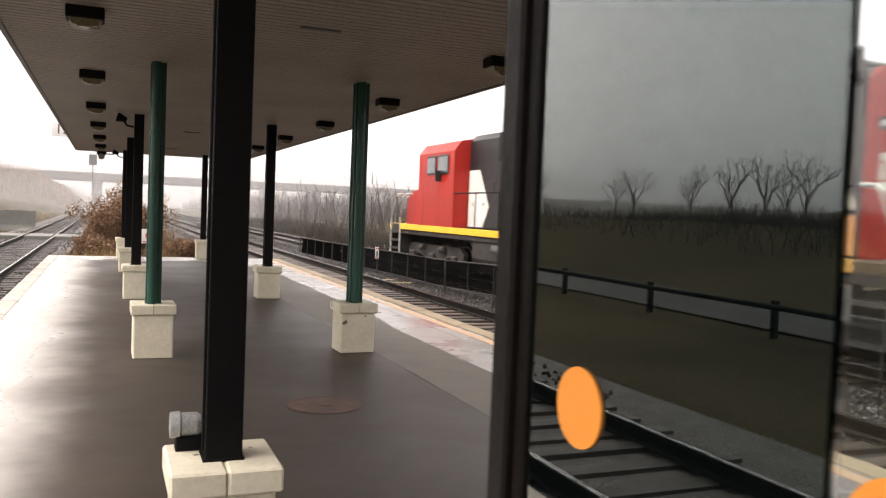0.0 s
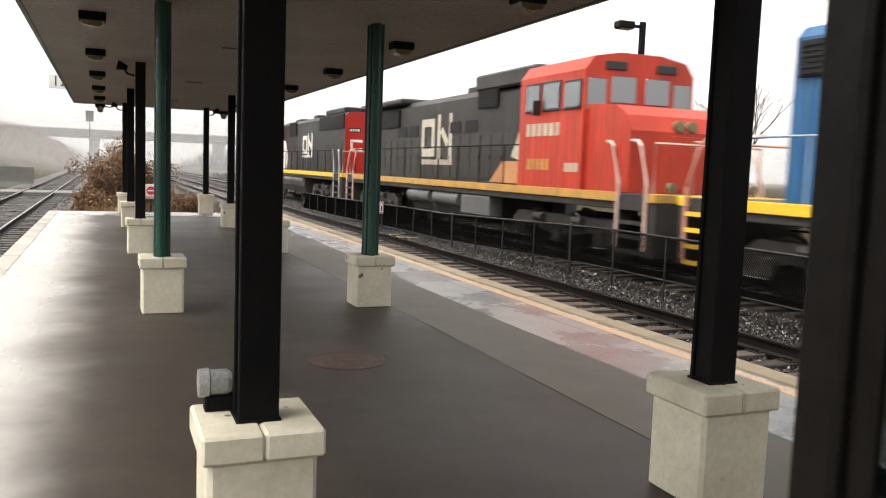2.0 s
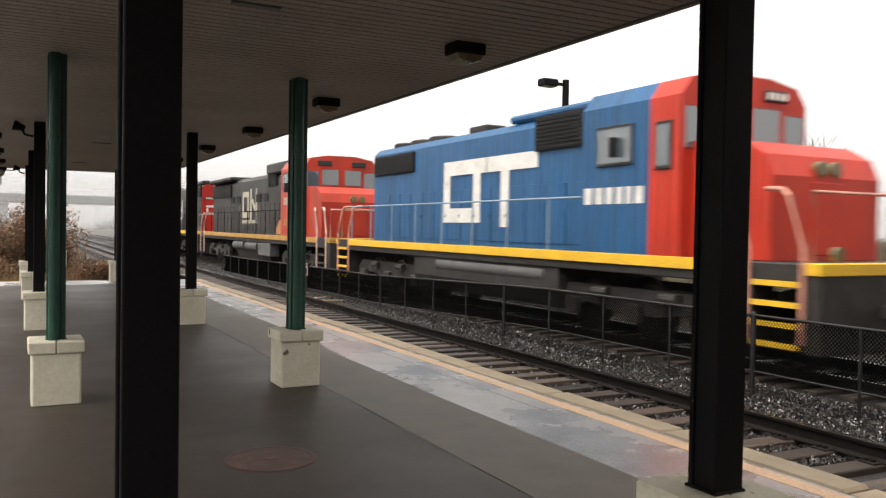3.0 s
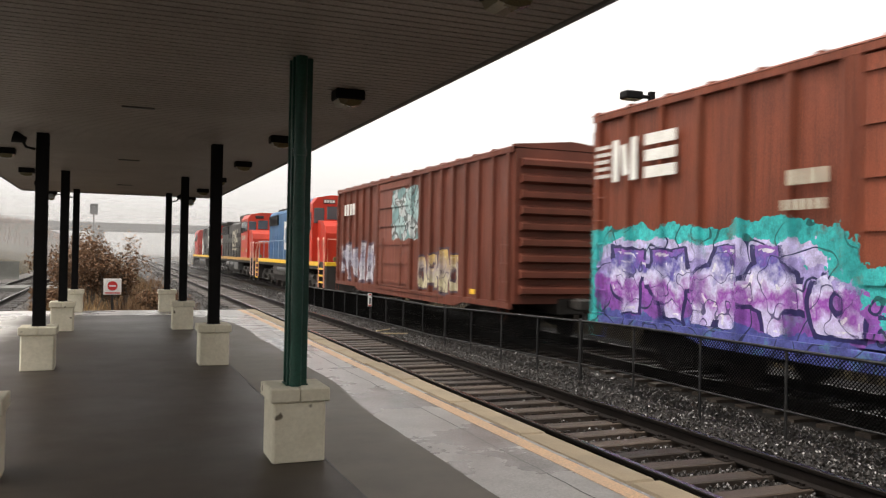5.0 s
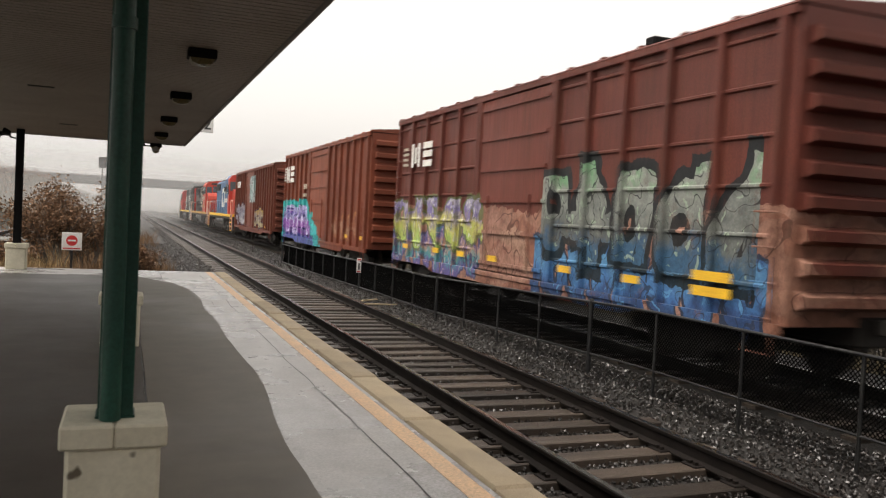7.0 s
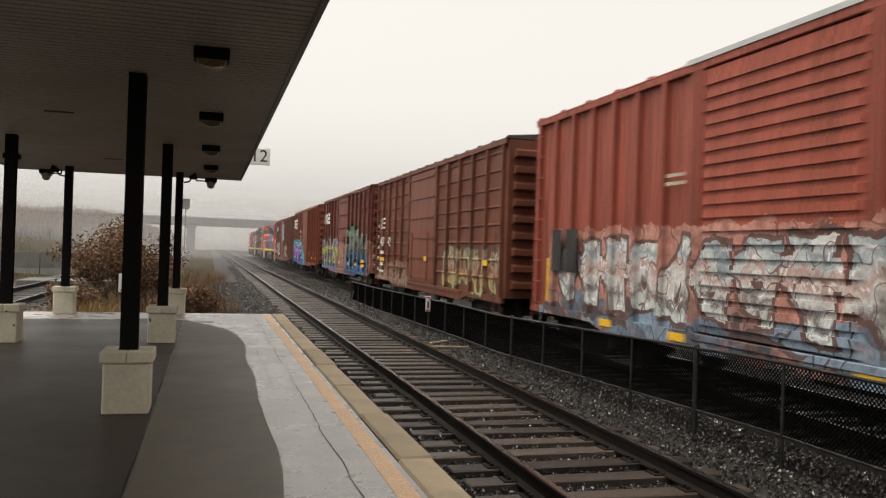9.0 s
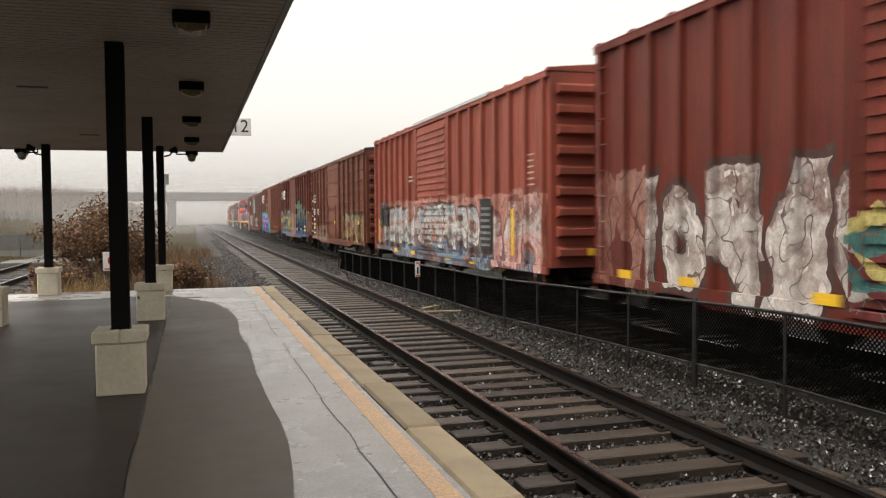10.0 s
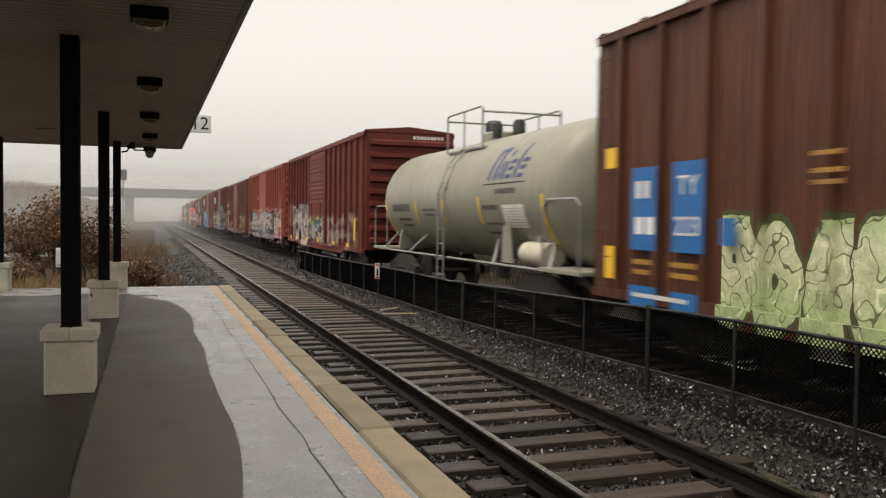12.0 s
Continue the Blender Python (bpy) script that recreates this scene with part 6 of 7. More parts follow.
# ---- tank car ----
def build_tank_car():
    uc = -155.3
    car = vehicle("tank_car", "pale grey-green tank car with yellow reflector strips and blue emblem", "tank car", uc)
    col = paint("tank_paint", car, (0.265, 0.26, 0.205), (0.225, 0.22, 0.17), (), (0.3, 0.5), rust=(0.22, 0.205, 0.155), streaky=0.35)
    R, zc, H = 1.42, 2.42, 5.95
    prof = []
    for k in range(9):
        a = k / 8 * math.pi / 2
        prof.append((R * math.sin(a), -H + 0.62 - 0.62 * math.cos(a) + 0.0))
    prof += [(r, -t) for r, t in reversed(prof)]
    prof[0] = (0.001, prof[0][1])
    prof[-1] = (0.001, prof[-1][1])
    tank = part("tank", Build().lathe(prof, 56, "y", (0, 0, zc)), col, car, "long pale cylinder with domed ends", smooth=40)
    for y in (-3.0, 0.0, 3.0):
        part("weld_seam", Build().lathe([(R - 0.01, y - 0.03), (R + 0.006, y - 0.02), (R + 0.006, y + 0.02), (R - 0.01, y + 0.03)], 56, "y", (0, 0, zc)), col, tank, smooth=40)
    part("nozzle", Build().lathe([(0.45, zc + R - 0.12), (0.45, zc + R + 0.12), (0.4, zc + R + 0.16), (0.0, zc + R + 0.16)], 24, "z"), col, car, smooth=30)
    for dx, dy, r, h in ((0.0, 0.5, 0.22, 0.42), (0.2, -0.55, 0.15, 0.35), (-0.25, -0.3, 0.12, 0.3)):
        part("valve", Build().lathe([(r, zc + R), (r, zc + R + h), (r * 0.7, zc + R + h + 0.08), (0.0, zc + R + h + 0.1)], 14, "z", (dx, dy, 0)), GALV, car, smooth=40)
    rail_mat = surface("dull_grey_handrail", (0.3, 0.3, 0.28), (0.2, 0.2, 0.18), (0.4, 0.6), 0.4)
    deck = Build()
    for s in (-1, 1):
        deck.box(min(s * 0.55, s * 0.95), max(s * 0.55, s * 0.95), -1.15, 1.15, zc + R - 0.32, zc + R - 0.27)
    part("walkway", deck, rail_mat, car, "grating walkway on the top")
    z0, z1 = zc + R - 0.3, zc + R + 0.62
    for s in (-1, 1):
        x = s * 0.98
        part("handrail", Build().tube([(x, -1.15, z0), (x, -1.15, z1 - 0.05), (x, -1.07, z1), (x, 1.07, z1), (x, 1.15, z1 - 0.05), (x, 1.15, z0)], 0.026, 8), rail_mat, car, smooth=50)
        part("handrail", Build().tube([(x, 0.0, z0), (x, 0.0, z1)], 0.02, 8), rail_mat, car)
        part("handrail", Build().tube([(x, s * 1.15, z1 - 0.12), (0, s * 1.17, z1 - 0.12), (-x, s * 1.15, z1 - 0.12)], 0.024, 8), rail_mat, car, smooth=50)
        # side ladder
        lad = Build()
        pts = [(s * 1.55, 0, 0.55), (s * 1.55, 0, 2.5), (s * 1.3, 0, 3.2), (s * 0.95, 0, zc + R - 0.25)]
        for q in (-0.21, 0.21):
            lad.tube([(p[0], q, p[2]) for p in pts], 0.02, 6)
        for z in np.arange(0.6, 3.3, 0.36):
            xx = 1.55 if z < 2.5 else 1.55 - (z - 2.5) / 0.7 * 0.25
            lad.tube([(s * xx, -0.21, z), (s * xx, 0.21, z)], 0.014, 5)
        part("ladder", lad, rail_mat, car, smooth=50)
    # underframe, end platforms, saddles, struts
    for s in (-1, 1):
        part("end_platform", Build().box(-1.45, 1.45, min(s * 5.0, s * 6.55), max(s * 5.0, s * 6.55), 0.98, 1.06, 0.012), col, car)
        part("stub_sill", Build().box(-0.32, 0.32, min(s * 3.6, s * 6.6), max(s * 3.6, s * 6.6), 0.7, 1.15, 0.03), TRUCK_STEEL, car)
        part("saddle", Build().prism([(-1.25, 1.06), (1.25, 1.06), (1.15, 1.7), (0.6, 1.3), (-0.6, 1.3), (-1.15, 1.7)], "y", s * 4.45 - 0.06, s * 4.45 + 0.06), col, car)
        for x in (-1.42, 1.42):
            part("end_rail", Build().tube([(x, s * 5.1, 1.05), (x, s * 5.15, 2.15), (x, s * 5.3, 2.27), (x, s * 6.3, 2.27), (x, s * 6.45, 2.15), (x, s * 6.45, 1.05)], 0.022, 8), rail_mat, car, smooth=50)
            part("side_rail", Build().tube([(x, s * 5.0, 1.0), (x, s * 0.1, 1.0)], 0.03, 8), rail_mat, car, smooth=50)
            part("strut", Build().tube([(x, s * 2.9, 1.0), (x * 0.72, s * 2.3, 1.55)], 0.035, 6), rail_mat, car)
            part("strut", Build().tube([(x, s * 5.4, 1.0), (x * 0.72, s * 4.9, 1.6)], 0.035, 6), rail_mat, car)
        coupler(car, s * 6.5, s)
        freight_truck(car, s * 4.55, WHEEL)
    part("air_reservoir", Build().tube([(-1.1, -4.95, 1.25), (-1.1, -4.88, 1.25), (-1.1, -4.0, 1.25), (-1.1, -3.92, 1.25)], 0.24, 16), DIRTY_WHITE, car, "pale air reservoir", smooth=40)
    part("gusset", Build().prism([(-3.85, 1.06), (-3.35, 1.06), (-3.4, 1.75), (-3.65, 1.85)], "x", -1.44, -1.4), col, car)
    part("discharge_valve", Build().tube([(0, -0.3, 1.1), (0, -0.3, 0.5)], 0.16, 12), TRUCK_STEEL, car)

    def on_shell(y0, y1, z0, z1, mat, name, label, lift=0.004, n=8, lean=0.0):
        b = Build()
        for k in range(n + 1):
            z = z0 + (z1 - z0) * k / n
            a = math.asin(max(min((z - zc) / (R + lift), 1), -1))
            x = -(R + lift) * math.cos(a)
            b.v += [(x, y0 - lean * (z - 2.72), z), (x, y1 - lean * (z - 2.72), z)]
        b.f = [(2 * k, 2 * k + 1, 2 * k + 3, 2 * k + 2) for k in range(n)]
        return part(name, b, mat, tank, label)

    for y in (5.15, 2.45, 0.3, -2.0, -5.05):
        h = 0.95 if abs(y) > 5 else 0.55
        on_shell(y - 0.055, y + 0.055, 2.35 - h if h > 0.6 else 1.8, 2.38, YELLOW, "reflector", "yellow reflector strip")
    emb = plain("faded_blue_paint", (0.035, 0.05, 0.15), 0.5)
    y = -2.42
    for w, gap, rows in ((0.13, 0.06, ((2.72, 3.36),)), (0.3, -0.2, ((3.28, 3.38),)), (0.12, 0.08, ((2.72, 3.36),)), (0.13, 0.07, ((2.72, 3.08),)), (0.12, 0.09, ((2.72, 3.08), (3.18, 3.3))),
                         (0.26, 0.08, ((2.72, 2.8), (2.88, 2.96), (3.02, 3.1))), (0.12, 0.09, ((2.72, 3.4),)), (0.27, 0.0, ((2.72, 2.8), (2.88, 2.96), (3.02, 3.1)))):
        for z0, z1 in rows:
            on_shell(y - w, y, z0, z1, emb, "painted_emblem", "blue painted bars", 0.005, 4, 0.3)
        y -= w + gap
    on_shell(-4.3, -2.3, 2.62, 2.645, BLACK, "stripe", "thin dark line", 0.004, 2)
    on_shell(-4.25, -3.25, 1.75, 2.2, WHITE_PAINT, "placard", "white document placard", 0.008)
    for k in range(7):
        on_shell(-4.2, -3.3, 1.79 + 0.055 * k, 1.8 + 0.055 * k, GREY_CASE, "placard_line", "", 0.011, 1)
    dark = plain("dark_stencil_paint", (0.06, 0.06, 0.06), 0.6)
    for y0, y1, z, h in ((4.6, 2.9, 2.1, 0.2), (4.2, 3.0, 1.85, 0.07), (4.0, 3.0, 1.7, 0.05), (1.9, 0.9, 2.1, 0.06), (1.8, 1.0, 1.98, 0.05), (-2.9, -3.9, 2.42, 0.11), (-2.2, -3.0, 2.1, 0.1), (-2.2, -3.1, 1.8, 0.04), (-2.2, -3.2, 1.6, 0.05)):
        yy = y0
        while yy > y1 + 0.02:
            on_shell(yy - h * 0.6, yy, z, z + h, dark, "marking", "", 0.004, 2)
            yy -= h * 0.85


# ---- locomotives ----
def engine_truck(loco, y, wheels):
    t = part("truck", Build().box(-0.9, 0.9, -1.9, 1.9, 0.55, 0.8, 0.03), TRUCK_STEEL, loco, "grimy three-axle truck", at=pose(0, y, 0))
    side = [(-2.4, 0.45), (-2.4, 0.75), (-2.1, 0.95), (2.1, 0.95), (2.4, 0.75), (2.4, 0.45), (2.0, 0.42), (1.4, 0.62), (0.6, 0.5), (-0.6, 0.5), (-1.4, 0.62), (-2.0, 0.42)]
    for s in (-1, 1):
        f = part("side_frame", Build().prism(side, "x", s * 1.02, s * 1.18), TRUCK_STEEL, t)
        for k in (-1.8, 0.0, 1.8):
            part("axle_box", Build().box(min(s * 1.15, s * 1.3), max(s * 1.15, s * 1.3), k - 0.17, k + 0.17, 0.35, 0.68, 0.03), TRUCK_STEEL, f)
        for k in (-0.9, 0.9):
            part("brake_cylinder", Build().tube([(s * 1.24, k - 0.2, 0.84), (s * 1.24, k + 0.2, 0.84)], 0.1, 10), TRUCK_STEEL, f)
    for yy in (-1.8, 0.0, 1.8):
        w = part("wheelset", wheels, None, t, "pair of steel driving wheels", at=pose(0, yy, 0.51))
        WHEELSETS.append((w, 0.51, yy, 0.51))


def locomotive(label, front, rear, cab_at, mats, spec):
    """front, rear: the ends of the frame along the train. cab_at: +1 with the cab leading, -1 trailing.
    Lengthwise places v are measured from the middle, positive towards the cab."""
    uc, H = (front + rear) / 2, (front - rear) / 2
    t = vehicle("locomotive", label, "locomotive", uc)
    S = cab_at

    def box(x0, x1, v0, v1, z0, z1, c=0.0):
        return Build().box(x0, x1, min(S * v0, S * v1), max(S * v0, S * v1), z0, z1, c)

    hood_m = paint("hood_paint", t, *mats["hood"], spec.get("layers", ()), (0.35, 0.55), rust=mats.get("rust", (0.05, 0.035, 0.025)))
    cab_m = paint("cab_paint", t, *mats["cab"], (), (0.3, 0.5), rust=mats.get("cab_rust", (0.3, 0.05, 0.03)))
    stripe = mats["stripe"]
    part("frame", box(-1.42, 1.42, -H + 0.3, H - 0.3, 1.22, 1.56, 0.02), TRUCK_STEEL, t)
    for s in (-1, 1):
        part("sill_stripe", box(min(s * 1.42, s * 1.46), max(s * 1.42, s * 1.46), -H + 1.25, H - 1.25, 1.38, 1.57, 0.006), stripe, t, "yellow stripe along the walkway")
    # pilots, steps, end rails
    for e in (-1, 1):
        v = e * (H - 0.12)
        part("pilot", box(-1.4, 1.4, v - 0.12, v + 0.12, 0.3, 1.5, 0.03), TRUCK_STEEL, t)
        part("pilot_stripe", box(-1.42, 1.42, v - 0.13, v + 0.13, 1.4, 1.57, 0.01), stripe, t)
        coupler(t, S * e * (H - 0.1), S * e)
        for s in (-1, 1):
            st = part("step_well", box(min(s * 0.95, s * 1.44), max(s * 0.95, s * 1.44), e * (H - 1.2), e * (H - 1.12), 0.35, 1.5), TRUCK_STEEL, t)
            for k in range(4):
                z = 0.38 + k * 0.29
                part("step", box(min(s * 0.98, s * 1.46), max(s * 0.98, s * 1.46), e * (H - 1.1), e * (H - 0.3), z, z + 0.04), TRUCK_STEEL, st)
                part("step_edge", box(min(s * 1.455, s * 1.47), max(s * 1.455, s * 1.47), e * (H - 1.1), e * (H - 0.3), z - 0.02, z + 0.06), YELLOW if spec.get("yellow_steps") else TRUCK_STEEL, st, "step edge")
            for vv in (H - 1.2, H - 0.25):
                x = s * 1.44
                b = Build().tube([(x, S * e * vv, 0.45), (x, S * e * vv, 1.75), (x * 0.98, S * e * (vv - 0.28), 2.5), (x * 0.96, S * e * (vv - 0.42), 2.6), (x * 0.9, S * e * (vv - 0.75), 2.62)], 0.035, 8)
                part("step_rail", b, mats["rail"], t, "pale step handrail", smooth=50)
        part("end_rail", Build().tube([(-1.3, S * e * (H - 0.22), 1.57), (-1.3, S * e * (H - 0.22), 2.55), (1.3, S * e * (H - 0.22), 2.55), (1.3, S * e * (H - 0.22), 1.57)], 0.024, 8), mats["rail"], t, smooth=50)
    # walkway handrails
    cab_rear = spec["cab_rear"]
    for s in (-1, 1):
        part("handrail", Build().tube([(s * 1.4, S * (-H + 1.3), 2.6), (s * 1.4, S * cab_rear, 2.6)], 0.02, 8), mats["thin"], t, smooth=50)
        v = -H + 1.4
        while v < cab_rear:
            part("stanchion", Build().tube([(s * 1.41, S * v, 1.5), (s * 1.4, S * v, 2.62)], 0.018, 6), mats["thin"], t)
            v += 1.55
    # hood
    hv0, hv1, top, hw = spec["hood0"], cab_rear, spec["top"], 0.93
    sec = [(-hw, 1.55), (-hw, top - 0.22), (-hw + 0.16, top - 0.04), (-hw + 0.35, top), (hw - 0.35, top), (hw - 0.16, top - 0.04), (hw, top - 0.22), (hw, 1.55)]
    part("long_hood", Build().prism(sec, "y", S * hv0, S * hv1), hood_m, t)
    part("hood_end", Build().prism([(x * 1.004, z) for x, z in sec], "y", S * (hv0 - 0.03), S * (hv0 + 0.02)), cab_m if spec.get("red_end") else hood_m, t, "red rear end of the hood" if spec.get("red_end") else "")
    for v0, v1, z0, z1 in spec["grilles"]:
        for s in (-1, 1):
            g = part("radiator_grille", box(min(s * hw, s * (hw + 0.07)), max(s * hw, s * (hw + 0.07)), v0, v1, z0, z1, 0.01), GRILLE, t, "black louvred radiator grille")
            k = int((z1 - z0) / 0.09)
            for i in range(k):
                z = z0 + 0.045 + i * (z1 - z0 - 0.06) / k
                part("louver", box(min(s * (hw + 0.065), s * (hw + 0.09)), max(s * (hw + 0.065), s * (hw + 0.09)), v0 + 0.05, v1 - 0.05, z, z + 0.03), GRILLE, g)
    for v0, v1, z0, z1, w in spec.get("bulges", ()):
        part("raised_roof", box(-w, w, v0, v1, z0, z1, 0.06), hood_m, t)
    # hood doors
    v = hv0 + 0.5
    while v < hv1 - 0.9:
        for s in (-1, 1):
            d = part("hood_door", box(min(s * hw, s * (hw + 0.018)), max(s * hw, s * (hw + 0.018)), v + 0.02, v + 0.7, 1.68, 2.95, 0.005), hood_m, t)
            part("latch", box(min(s * (hw + 0.016), s * (hw + 0.04)), max(s * (hw + 0.016), s * (hw + 0.04)), v + 0.62, v + 0.65, 2.24, 2.33), hood_m, d)
        v += 0.74
    for v in spec["fans"]:
        part("roof_fan", Build().lathe([(0.55, top - 0.02), (0.55, top + 0.12), (0.48, top + 0.16), (0.0, top + 0.16)], 22, "z", (0, S * v, 0)), TRUCK_STEEL, t, smooth=35)
    part("exhaust_stack", box(-0.3, 0.3, spec["stack"] - 0.45, spec["stack"] + 0.45, top - 0.02, top + 0.24, 0.03), TRUCK_STEEL, t)
    # cab
    cw, ct, cv0, cv1 = 1.45, spec["cab_top"], cab_rear, spec["cab_front"]
    csec = [(-cw, 1.57), (-cw, ct - 0.42), (-cw + 0.22, ct - 0.12), (-0.55, ct), (0.55, ct), (cw - 0.22, ct - 0.12), (cw, ct - 0.42), (cw, 1.57)]
    split = spec.get("cab_split", cv0)
    if split > cv0:
        part("cab_rear", Build().prism(csec, "y", S * cv0, S * split), hood_m, t)
    cab = part("cab", Build().prism(csec, "y", S * (split + (0.003 if split > cv0 else 0)), S * cv1), cab_m, t)
    for s in (-1, 1):
        for v0, v1, z0, z1 in spec["side_windows"]:
            w = part("side_window", box(min(s * cw, s * (cw + 0.03)), max(s * cw, s * (cw + 0.03)), v0, v1, z0, z1, 0.01), BLACK, cab, "dark window frame")
            part("pane", box(min(s * (cw + 0.02), s * (cw + 0.036)), max(s * (cw + 0.02), s * (cw + 0.036)), v0 + 0.06, v1 - 0.06, z0 + 0.06, z1 - 0.06), CAB_GLASS, w)
        part("windscreen", box(min(s * 0.12, s * 0.78), max(s * 0.12, s * 0.78), cv1 - 0.01, cv1 + 0.025, ct - 1.12, ct - 0.52, 0.02), CAB_GLASS, cab, "dark windscreen")
        part("windscreen", box(min(s * 0.9, s * 1.38), max(s * 0.9, s * 1.38), cv1 - 0.01, cv1 + 0.025, ct - 1.3, ct - 0.6, 0.02), CAB_GLASS, cab)
        part("number_board", box(min(s * 0.4, s * 0.95), max(s * 0.4, s * 0.95), cv1 - 0.02, cv1 + 0.05, ct - 0.4, ct - 0.2, 0.02), BLACK, cab)
    # nose
    nw, nt_, nv = spec["nose"]
    prof = [(S * cv1, 1.57), (S * cv1, nt_), (S * (nv - 0.55), nt_ - 0.08), (S * (nv - 0.15), nt_ - 0.3), (S * nv, nt_ - 0.62), (S * nv, 1.57)]
    nose = part("nose", Build().prism(prof, "x", -nw, nw), cab_m, t)
    part("nose_door", box(-0.35, 0.35, nv - 0.01, nv + 0.02, 1.65, nt_ - 0.7, 0.01), cab_m, nose)
    for s in (-1, 1):
        part("headlight", Build().lathe([(0.0, nv - 0.12), (0.12, nv - 0.12), (0.12, nv + 0.03), (0.09, nv + 0.035)] if S > 0 else [(0.0, -nv + 0.12), (0.12, -nv + 0.12), (0.12, -nv - 0.03), (0.09, -nv - 0.035)], 14, "y", (s * 0.16, 0, nt_ - 0.5)), LENS, nose)
        part("ditch_light", Build().lathe([(0.0, -0.05), (0.1, -0.05), (0.1, 0.05)], 12, "y", (s * 1.0, S * (H - 0.05), 1.7)), LENS, t)
        part("mirror", box(min(s * cw, s * (cw + 0.2)), max(s * cw, s * (cw + 0.2)), cv0 + 1.0, cv0 + 1.05, ct - 1.35, ct - 1.0), BLACK, cab)
    horn = Build()
    for k in (-0.12, 0.0, 0.12):
        horn.tube([(k, S * (spec["horn"]), top + 0.15), (k, S * (spec["horn"] + 0.4), top + 0.17)], 0.03, 8, 0.07)
    horn.box(-0.18, 0.18, min(S * (spec["horn"] - 0.05), S * spec["horn"]), max(S * (spec["horn"] - 0.05), S * spec["horn"]), top - 0.02, top + 0.2)
    part("horn", horn, BLACK, t)
    part("antenna", box(-0.35, 0.35, cv0 + 0.5, cv0 + 1.1, ct - 0.01, ct + 0.1, 0.03), BLACK, cab)
    # tanks under the frame
    fs = [(-1.38, 0.75), (-1.25, 0.42), (1.25, 0.42), (1.38, 0.75), (1.38, 1.22), (-1.38, 1.22)]
    if spec.get("round_tanks"):
        part("fuel_tank", Build().prism([(x * 0.9, z) for x, z in fs], "y", -2.9, 2.9), TRUCK_STEEL, t)
        for s in (-1, 1):
            for v in (2.0, -0.4):
                part("air_reservoir", Build().tube([(s * 1.2, v - 1.0, 1.02), (s * 1.2, v - 0.92, 1.02), (s * 1.2, v + 0.92, 1.02), (s * 1.2, v + 1.0, 1.02)], 0.24, 14), DULL_GREY, t, "grey air reservoir", smooth=40)
            part("battery_box", Build().box(min(s * 1.0, s * 1.42), max(s * 1.0, s * 1.42), -3.6, -1.7, 0.65, 1.2, 0.03), DULL_GREY, t, "grey equipment box")
    else:
        part("fuel_tank", Build().prism(fs, "y", -3.3, 3.3), TRUCK_STEEL, t)
        for s in (-1, 1):
            part("air_reservoir", Build().tube([(s * 1.22, -2.8, 1.06), (s * 1.22, 2.0, 1.06)], 0.2, 14), DULL_GREY, t, "grey air reservoir", smooth=40)
    for e in (-1, 1):
        engine_truck(t, e * (H - 3.9), ENGINE_WHEEL)
    return t, S, hw


